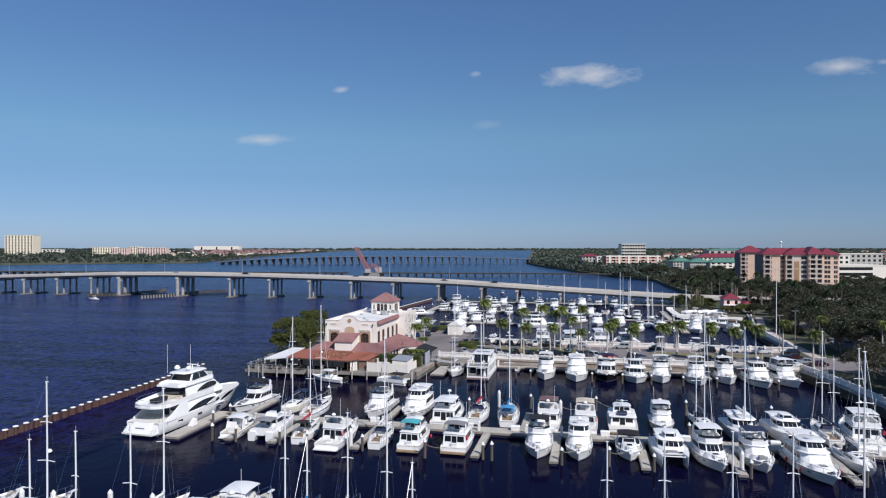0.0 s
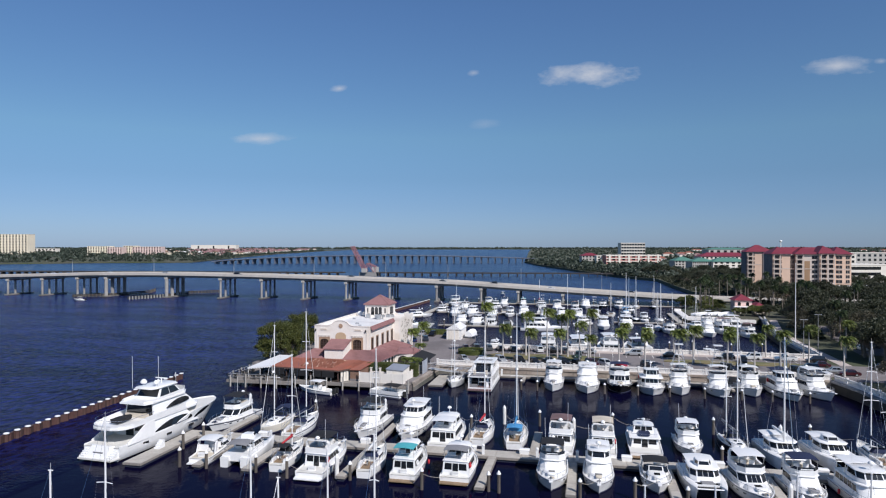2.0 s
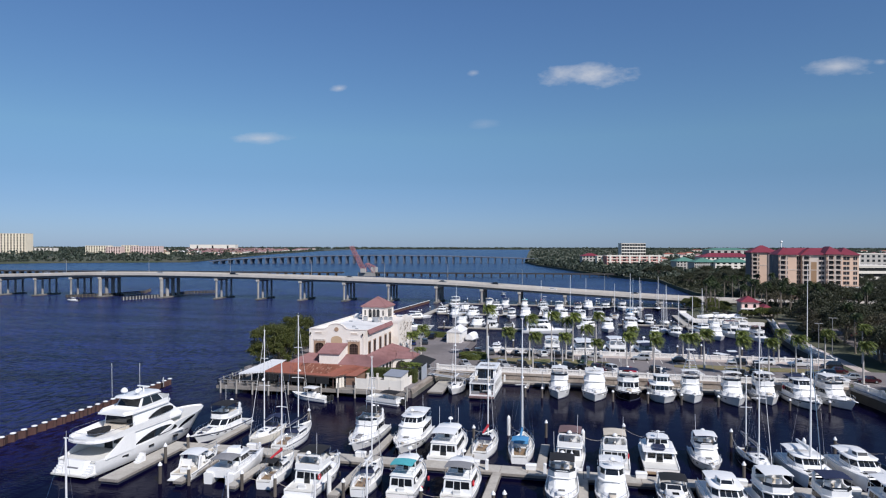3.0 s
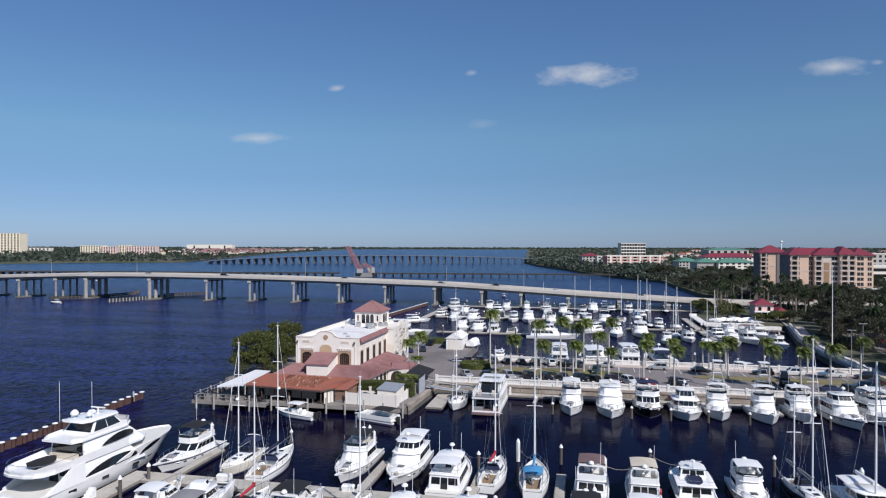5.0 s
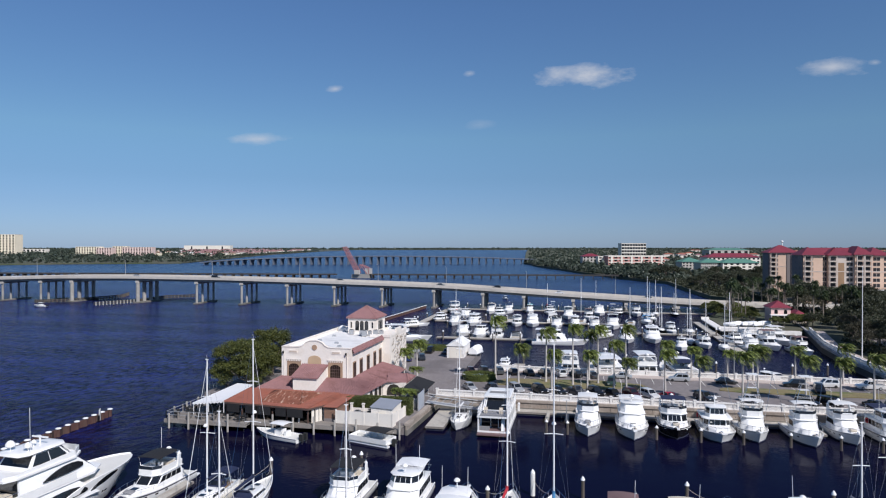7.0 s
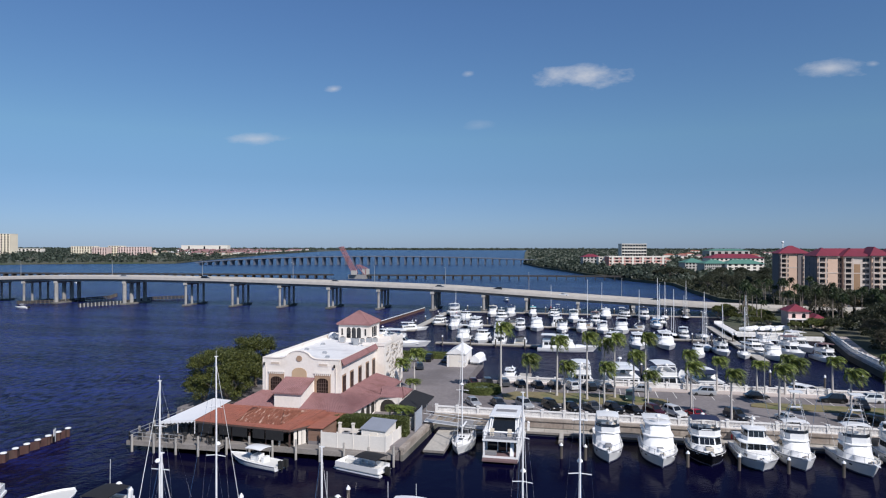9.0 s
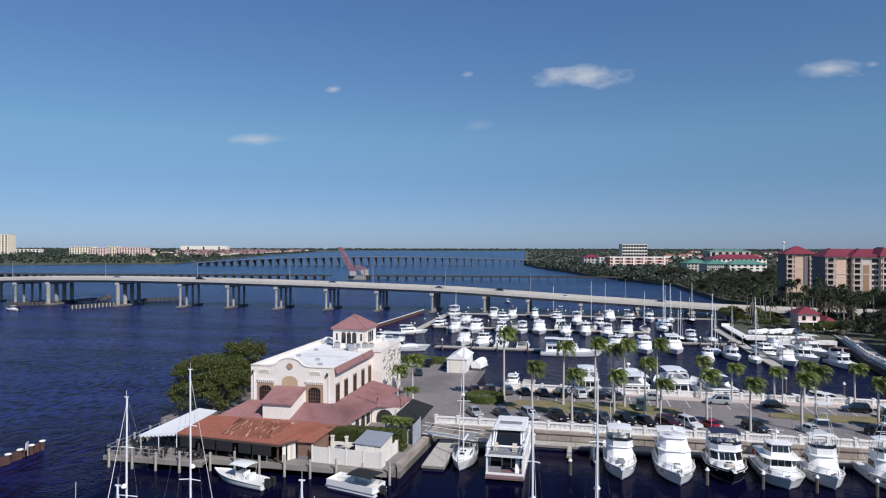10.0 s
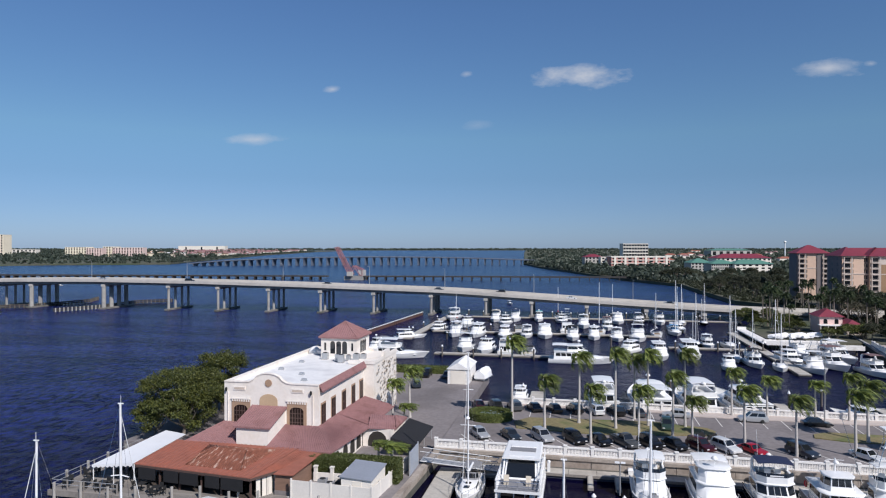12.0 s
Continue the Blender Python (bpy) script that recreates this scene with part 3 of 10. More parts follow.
for yy in (-2.6, 2.6):
    g.tube([(-3, yy, 3), (0.5, yy, 10.5)], 0.35, 4).tube([(6.5, yy, 3), (0.5, yy, 10.5)], 0.35, 4).tube([(0.5, yy, 10.5), (7.5, yy, 7.5)], 0.35, 4).tube([(7.5, yy, 3), (7.5, yy, 7.5)], 0.3, 4)
part("support_frame", g, LIFTRED, lift)
part("counterweight", Geo().prism([(4.6, -2.4), (9.0, -2.4), (9.0, 2.4), (4.6, 2.4)], 3.2, 7.4), GREYSTUCCO, lift)
part("control_house", Geo().box(-3.2, 0.8, -5.6, -3.0, 3.0, 6.2), GREYSTUCCO, lift)


# ---- sheet-pile breakwaters ----
def breakwater(pts, label, step=1.75, top=1.0):
    bw = thing("breakwater", label, "breakwater", "sheet-pile breakwaters")
    total = []
    for (xa, ya), (xb, yb) in zip(pts, pts[1:]):
        n = max(1, int(math.hypot(xb - xa, yb - ya) / 0.8))
        total += [(xa + (xb - xa) * i / n, ya + (yb - ya) * i / n) for i in range(n)]
    total.append(pts[-1])
    rings = []
    for i, (x, y) in enumerate(total):
        a, b = total[max(0, i - 1)], total[min(len(total) - 1, i + 1)]
        d = Vector((b[0] - a[0], b[1] - a[1])).normalized()
        nx, ny = -d.y, d.x
        o = 0.16 * (1 if i % 2 else -1)
        rings.append([(x + nx * (w + o), y + ny * (w + o), z) for w, z in ((-0.12, -1.5), (0.12, -1.5), (0.12, top), (-0.12, top))])
    part("sheet_piling", Geo().loft(rings), RUST, bw)
    k = 0.0
    pile = cap = None
    for (xa, ya), (xb, yb) in zip(pts, pts[1:]):
        seg = math.hypot(xb - xa, yb - ya)
        while k < seg:
            x, y = xa + (xb - xa) * k / seg, ya + (yb - ya) * k / seg
            if pile is None:
                pile = Geo().lathe(0, 0, [(0.26, -1.5), (0.25, 1.06)], 8).mesh("post", RUST, 40)
                cap = Geo().lathe(0, 0, [(0.36, 1.06), (0.38, 1.12), (0.32, 1.19), (0.10, 1.23)], 10).mesh("post_cap", CAPWHITE, 40)
            for nm, me in (("post", pile), ("post_cap", cap)):
                ob = new(nm, me)
                ob.parent = bw
                ob.location = (x + 0.12, y, 0)
            k += step
        k -= seg
    return bw


breakwater([(-66.0, 38), (-67.5, 60), (-68.3, 75), (-69.0, 96), (-69.6, 110), (-70.3, 122)], "rusty brown sheet-pile breakwater with white-capped piles")
breakwater([(-61.8, 150), (-62.5, 175), (-64.5, 215), (-66.8, 243), (-65.0, 270), (-63.4, 296)], "rusty sheet-pile breakwater with white-capped piles behind the restaurant")
bsign = thing("warning_sign", "small white board on the end of the breakwater", "sign", at=pose(-69.2, 118.6, 0.95, 0, 0, -60))
part("board", Geo().box(-0.5, 0.5, -0.03, 0.03, 0.2, 1.0), CAPWHITE, bsign)
part("post", Geo().box(-0.05, 0.05, 0.03, 0.12, -0.6, 1.0), GALV, bsign)

# ---- floating docks and piles ----
pile_sleeve = Geo().lathe(0, 0, [(0.19, -2), (0.17, 1.95)], 8).mesh("sleeve", PILE, 40)
pile_cap = Geo().lathe(0, 0, [(0.23, 0.0), (0.23, 0.1), (0.02, 0.42)], 8).mesh("cap", CAPWHITE, 40)
tall_sleeve = Geo().lathe(0, 0, [(0.24, -2), (0.24, 2.3)], 8).mesh("sleeve", PILEWHITE, 40)


def dock_pile(x, y, z=0.0, white=False, s=1.0):
    ob = thing("mooring_pile", "white-sleeved mooring pile with a pointed white cap" if white else "dark timber mooring pile with a pointed white cap", "pile", "mooring piles", at=pose(x, y, z) @ Matrix.Diagonal((1, 1, s, 1)))
    for nm, me in (("sleeve", tall_sleeve if white else pile_sleeve), ("cap", pile_cap)):
        c = new(nm, me)
        c.parent = ob
        c.location.z = 0 if nm == "sleeve" else 2.3 if white else 1.95


def dock(name, x0, x1, y0, y1, along="x", boards=True):
    """A floating dock of concrete slabs on a dark float, with a timber rub rail."""
    d = thing("floating_dock", name, "dock", "floating docks")
    part("float", Geo().box(x0 + 0.08, x1 - 0.08, y0 + 0.08, y1 - 0.08, -0.3, 0.35), BOOT, d)
    span = (x1 - x0) if along == "x" else (y1 - y0)
    n = max(1, round(span / (3.0 if y0 < 160 else 6.0)))
    for i in range(n):
        a, b = i * span / n + 0.02, (i + 1) * span / n - 0.02
        if along == "x":
            part("slab", Geo().box(x0 + a, x0 + b, y0, y1, 0.35, 0.6), CONC, d)
        else:
            part("slab", Geo().box(x0, x1, y0 + a, y0 + b, 0.35, 0.6), CONC, d)
    w = 0.08
    g = Geo()
    for q in ((x0 - w, x1 + w, y0 - w, y0 - 0.003), (x0 - w, x1 + w, y1 + 0.003, y1 + w), (x0 - w, x0 - 0.003, y0, y1), (x1 + 0.003, x1 + w, y0, y1)):
        g.box(*q, 0.3, 0.56)
    part("rub_rail", g, DOCKWOOD, d)
    return d


dbox = None
pedestal = None


def dock_box(x, y, rz=0):
    global dbox
    m = pose(x, y, 0.6, 0, 0, rz)
    if dbox is None:
        dbox = thing("dock_box", "white moulded dock storage box on the dock", "storage box", "dock boxes", at=m)
        part("body", Geo().prism([(-0.55, -0.3), (0.55, -0.3), (0.55, 0.3), (-0.55, 0.3)], 0, 0.5, [(-0.6, -0.34), (0.6, -0.34), (0.6, 0.34), (-0.6, 0.34)]), WHITE, dbox)
        part("lid", Geo().prism([(-0.63, -0.37), (0.63, -0.37), (0.63, 0.37), (-0.63, 0.37)], 0.503, 0.66, [(-0.55, -0.2), (0.55, -0.2), (0.55, 0.2), (-0.55, 0.2)]), WHITE, dbox)
    else:
        copy_thing(dbox, m)


def dock_pedestal(x, y):
    global pedestal
    m = pose(x, y, 0.6)
    if pedestal is None:
        pedestal = thing("power_pedestal", "white dock power pedestal with a domed top", "power pedestal", "dock pedestals", at=m)
        part("post", Geo().prism([(-0.16, -0.14), (0.16, -0.14), (0.16, 0.14), (-0.16, 0.14)], 0, 1.0), WHITE, pedestal)
        part("cap", Geo().lathe(0, 0, [(0.2, 1.003), (0.18, 1.15), (0.05, 1.24)], 8), WHITE, pedestal, smooth=40)
    else:
        copy_thing(pedestal, m)


# main dock between the two middle rows, and its fingers
dock("long concrete floating dock down the middle of the basin", -44.6, 46.0, 87.6, 90.0)
dock("concrete end dock beside the large motor yacht", -46.9, -44.7, 76.6, 90.0, "y")
for x in (-38.2, -32.0, -20.8, -5.6, 3.7, 14.0, 24.2, 35.6, 43.0):
    dock("narrow concrete finger dock between berths", x - 0.45, x + 0.45, 77.6, 87.5, "y")
    dock_pile(x + 0.9, 78.2, s=0.9)
for x in (-42.0, -20.9, -9.6, -1.0, 7.4, 17.6, 27.6, 38.6):
    dock("narrow concrete finger dock between berths", x - 0.45, x + 0.45, 90.1, 99.0, "y")
for x, y, w in ((-44.2, 84.0, 0), (-43.9, 88.0, 0), (-40.6, 78.0, 0), (-26.9, 77.3, 0), (-21.5, 78.4, 1), (-11.6, 77.2, 0), (-10.2, 99.5, 0), (-3.6, 78.0, 0), (-1.2, 104.0, 0), (2.4, 91.2, 0), (-6.2, 104.0, 1), (3.6, 99.5, 1), (8.8, 104.6, 0), (10.0, 79.0, 0), (17.0, 98.2, 1), (22.0, 105, 0), (18.6, 84, 0), (20.6, 91.8, 0), (29.4, 101.5, 1), (33.6, 104, 0), (36.6, 79, 1), (24.4, 79.4, 1), (-25.6, 107, 0), (-34.6, 103, 0)):
    dock_pile(x, y, white=bool(w))
for x in (-36, -22.0, -8.4, -2.0, 2.6, 9.8, 19.8, 30.4, 40):
    dock_box(x, 89.4)
    dock_pedestal(x + 1.6, 88.2)
# dock along the seawall, with short fingers
dock("concrete floating dock along the foot of the seawall", -14.5, 45.6, 135.2, 136.8)
dock("concrete floating dock under the gangway", -22.4, -19.9, 124.6, 134.6, "y")
dock("concrete floating dock beside the gangway", -19.8, -14.6, 133.2, 136.6)
for x in (-6.2, -3.4, 8.1, 13.6, 18.75, 24.3, 30.05, 34.7, 40.3):
    if x in (-6.2, -3.4, 18.75, 30.05):
        dock("narrow concrete finger dock between berths", x - 0.22, x + 0.22, 131.6, 135.1, "y")
    dock_pile(x + 0.2, 126.6, s=0.8)
for x in (-12, -1.6, 10.6, 22, 33, 44):
    dock_box(x, 136.4)
    dock_pedestal(x + 1.4, 135.6)
# near dock
dock("long concrete floating dock in the near row", -60.0, 46.0, 37.6, 40.1)
for x, y in ((-45.5, 53.3), (-42.2, 53.6), (-37.0, 54.9), (-32.5, 55.0), (-28.2, 55.0), (-20.1, 56.1), (-8, 54)):
    dock_pile(x, y, white=True, s=0.85)

# ---- boats ----
def hull_rings(L, B, zs, zb, draft=0.7, full=0.45, stern=0.9, rake=0.10, flare=0.25, n=16, power=2.2, sheer=None, blunt=1.0):
    """Sections of a hull from stern to bow: half breadth and height of the deck edge, and the waterline under it."""
    out = []
    for i in range(n + 1):
        s = i / n
        if s < full:
            hb = B / 2 * (stern + (1 - stern) * math.sin(s / full * math.pi / 2))
        else:
            hb = B / 2 * max(0.012, (1 - ((s - full) / (1 - full)) ** power) ** blunt)
        wl = hb * (0.94 - flare * s * s) * (1 - max(0, s - 0.86) / 0.14 * 0.85)
        z = sheer(s) if sheer else zs + (zb - zs) * s ** 1.7
        y = (s - 0.5) * L
        yw = y - rake * L * max(0, s - 0.55) / 0.45
        out.append((s, y, yw, hb, wl, z))
    return out


def hull_parts(boat, L, B, zs, zb, hull_mat, deck_mat=None, boot=None, stripe=None, **kw):
    r = hull_rings(L, B, zs, zb, **kw)
    rings = []
    for s, y, yw, hb, wl, z in r:
        ym = y * 0.55 + yw * 0.45
        side = [(0, yw, -0.6), (wl * 0.75, yw, -0.45), (wl, yw, 0.12), ((wl * 0.45 + hb * 0.55) * 1.01, ym, z * 0.55), (hb, y, z), (hb - min(0.09, hb * 0.5), y, z + 0.03), (hb - min(0.10, hb * 0.6), y, z - 0.22)]
        rings.append(side + [(-x, yy, zz) for x, yy, zz in reversed(side[1:])])
    part("hull", Geo().loft(rings, True, True), hull_mat, boat, smooth=50)
    g = Geo()
    strip = [(max(hb - 0.09, 0.003), y, z - 0.14) for s, y, yw, hb, wl, z in r]
    g.add([(-x, y, z) for x, y, z in strip] + [(x, y, z) for x, y, z in strip], [(i, len(strip) + i, len(strip) + i + 1, i + 1) for i in range(len(strip) - 1)])
    part("deck", g, deck_mat or NONSKID, boat)
    g = Geo()
    for sg in (1, -1):
        pr = [[(sg * (wl + 0.012), yw, 0.0), (sg * (wl + 0.016), yw, 0.16), (sg * (wl - 0.04), yw, 0.16), (sg * (wl - 0.04), yw, 0.0)] for s, y, yw, hb, wl, z in r]
        g.loft(pr)
    part("boot_stripe", g, boot or BOOT, boat)
    if stripe:
        g = Geo()
        for sg in (1, -1):
            pr = [[(sg * (hb * f + wl * (1 - f) + 0.02), y * f + yw * (1 - f), z * q) for f, q in ((0.86, 0.80), (0.9, 0.88))] + [(sg * (hb * f + wl * (1 - f) - 0.05), y * f + yw * (1 - f), z * q) for f, q in ((0.9, 0.88), (0.86, 0.80))] for s, y, yw, hb, wl, z in r]
            g.loft(pr)
        part("hull_stripe", g, stripe, boat)
    return r


def rail(boat, r, s0, s1, h=0.62, inset=0.1, name="bow_rail"):
    """A steel rail on stanchions along the deck edge."""
    g = Geo()
    for sg in (1, -1):
        pts = [(sg * max(hb - inset, 0.02), y, z + h) for s, y, yw, hb, wl, z in r if s0 <= s <= s1]
        g.tube(pts, 0.022, 4)
        for i in range(0, len(pts), 2):
            x, y, z = pts[i]
            g.tube([(x, y, z), (x, y, z - h)], 0.018, 4)
    part(name, g, STEEL, boat)


def cabin(boat, name, y0, y1, wb, wf, z0, z1, m, rake=0.5, back=0.1, tumble=0.12, win=None, front=None, n_side=3, roof=0.08, roof_over=0.12, roof_mat=None, aft=None, w_lo=0.38, w_hi=0.86):
    """A deckhouse with raked front, chamfered front corners, side windows, windscreen and a roof slab. y1 is the front."""
    c = min(0.45, (y1 - y0) * 0.25)
    base = [(-wb, y0), (wb, y0), (wb, y1 - c * 1.6), (wf, y1), (-wf, y1), (-wb, y1 - c * 1.6)]
    t = tumble
    top = [(-wb + t, y0 + back), (wb - t, y0 + back), (wb - t, y1 - c * 1.6 - rake), (wf - t, y1 - rake), (-wf + t, y1 - rake), (-wb + t, y1 - c * 1.6 - rake)]
    shoulder = [(p[0] * 0.12 + q[0] * 0.88, p[1] * 0.12 + q[1] * 0.88) for p, q in zip(base, top)]
    crown = [(q[0] * 0.93, q[1] + (0.07 if k < 2 else -0.12)) for k, q in enumerate(top)]
    part(name, Geo().loft([[(*p, z0) for p in base], [(*p, z0 + (z1 - z0) * 0.88) for p in shoulder], [(*p, z1) for p in crown]]), m, boat, smooth=40)
    b = [Vector((*p, z0)) for p in base]
    tp = [Vector((*p, z1)) for p in top]

    def quad(i):
        j = (i + 1) % 6
        return b[i], b[j], tp[j], tp[i]

    if win:
        for i in (1, 5):
            g = Geo()
            for k in range(n_side):
                u0, u1 = 0.05 + 0.9 * k / n_side + 0.012, 0.05 + 0.9 * (k + 1) / n_side - 0.012
                g.slab_on(quad(i), u0, u1, w_lo, w_hi)
            part("side_window", g, win, boat)
    if front:
        g = Geo()
        for i, (a, e) in ((3, (0.04, 0.96)), (2, (0.06, 0.94)), (4, (0.06, 0.94))):
            k = 3 if i == 3 and wf > 0.8 else 1
            for q in range(k):
                g.slab_on(quad(i), a + (e - a) * q / k + 0.012, a + (e - a) * (q + 1) / k - 0.012, w_lo, w_hi + 0.04)
        part("windscreen", g, front, boat)
    if aft:
        g = Geo()
        g.slab_on(quad(0), 0.38, 0.60, 0.06, 0.84).slab_on(quad(0), 0.63, 0.93, 0.38, 0.84).slab_on(quad(0), 0.07, 0.35, 0.38, 0.84)
        part("aft_door", g, aft, boat)
    if roof:
        o = roof_over
        rp = [(p[0] + (o if p[0] > 0 else -o), p[1] + (o * 2 if k > 1 else -o)) for k, p in enumerate(top)]
        part(name + "_roof", Geo().loft([[(*p, z1) for p in rp], [(p[0] * 0.99, p[1], z1 + roof * 0.7) for p in rp], [(p[0] * 0.9, p[1] * 0.98, z1 + roof * 1.5) for p in rp]]), roof_mat or m, boat, smooth=60)
    return top


def canopy(boat, y0, y1, w, z0, z1, m, name="bimini", label="", crown=0.14):
    """A cloth or moulded top on four slim posts, gently crowned."""
    n = 7
    rings = []
    for i in range(5):
        y = y0 + (y1 - y0) * i / 4
        dz = -0.07 * (2 * i / 4 - 1) ** 2
        up = [(w * (2 * k / (n - 1) - 1), y, z1 + dz + crown * (1 - (2 * k / (n - 1) - 1) ** 2)) for k in range(n)]
        rings.append(up + [(x, yy, z - 0.07) for x, yy, z in reversed(up)])
    part(name, Geo().loft(rings), m, boat, label, smooth=50)
    for x in (-w * 0.95, w * 0.95):
        g = Geo()
        for y in (y0 + 0.1, y1 - 0.1):
            g.tube([(x, (y0 + y1) / 2 + (y - (y0 + y1) / 2) * 0.75, z0), (x, y, z1)], 0.022, 4)
        part("top_frame", g, STEEL, boat)


def radome(boat, x, y, z, r=0.28, mast=0.5):
    part("radar_dome", Geo().tube([(x, y, z), (x, y, z + mast)], 0.05, 6).lathe(x, y, [(r * 0.6, z + mast), (r, z + mast + r * 0.3), (r, z + mast + r * 0.7), (r * 0.55, z + mast + r * 1.3), (0.02, z + mast + r * 1.5)], 10), WHITE, boat, smooth=50)


def antenna(boat, x, y, z, h=3.0):
    part("antenna", Geo().tube([(x, y, z), (x + 0.05, y - 0.1, z + h)], 0.02, 4), WHITE, boat)


def arch(boat, y, w, z0, z1, lean=-0.5):
    part("radar_arch", Geo().loft([[(x + dx, yy + dy, z) for dx, dy in ((-0.07, -0.22), (0.07, -0.22), (0.07, 0.22), (-0.07, 0.22))] for x, yy, z in ((-w, y, z0), (-w * 0.93, y + lean, z1 - 0.2), (-w * 0.8, y + lean, z1))]).box(-w * 0.87, w * 0.87, y + lean - 0.22, y + lean + 0.22, z1 - 0.02, z1 + 0.1).loft([[(x + dx, yy + dy, z) for dx, dy in ((-0.07, -0.22), (0.07, -0.22), (0.07, 0.22), (-0.07, 0.22))] for x, yy, z in ((w, y, z0), (w * 0.93, y + lean, z1 - 0.2), (w * 0.8, y + lean, z1))]), WHITE, boat)


def fenders(boat, B, L, z, m=None):
    for sg in (1, -1):
        for u in (-0.22, 0.12):
            part("fender", Geo().lathe(sg * (B / 2 + 0.1), u * L, [(0.03, z - 0.75), (0.13, z - 0.65), (0.13, z - 0.15), (0.03, z - 0.05)], 8), m or NAVYCAN, boat, smooth=50)


def seat(boat, x, y, z, w=0.55, d=0.6, m=None):
    part("helm_seat", Geo().box(x - w / 2, x + w / 2, y - d / 2, y + d / 2, z, z + 0.45).box(x - w / 2, x + w / 2, y - d / 2 - 0.12, y - d / 2, z + 0.1, z + 1.0), m or WHITE, boat)


def fly_coaming(boat, y0, y1, w, wf, z0, h, glass=True, m=None):
    """The low wall round an open upper helm, with a low tinted screen in front."""
    o = [(-w, y0), (w, y0), (w, y1 - 0.7), (wf, y1), (-wf, y1), (-w, y1 - 0.7)]
    i_ = [(p[0] * 0.9, y0 + 0.12 if k < 2 else p[1] - 0.25) for k, p in enumerate(o)]
    n = 6
    v = [(*p, z0) for p in o] + [(p[0] * 1.03, p[1], z0 + h) for p in o] + [(*p, z0 + h) for p in i_] + [(*p, z0 + 0.02) for p in i_]
    f = []
    for k in range(n):
        j = (k + 1) % n
        f += [(k, j, n + j, n + k), (n + k, n + j, 2 * n + j, 2 * n + k), (2 * n + k, 2 * n + j, 3 * n + j, 3 * n + k)]
    f.append(tuple(range(3 * n, 4 * n)))
    part("flybridge_coaming", Geo().add(v, f), m or WHITE, boat)
    if glass:
        a, b, c, d = (Vector((p[0] * 1.02, p[1], z0 + h)) for p in (o[2], o[3], o[4], o[5]))
        up = Vector((0, -0.2, 0.32))
        g = Geo()
        for p, q in ((a, b), (b, c), (c, d)):
            g.slab_on((p, q, q + up, p + up), 0.01, 0.99, 0, 1, 0.02)
        part("wind_deflector", g, GLASS, boat)


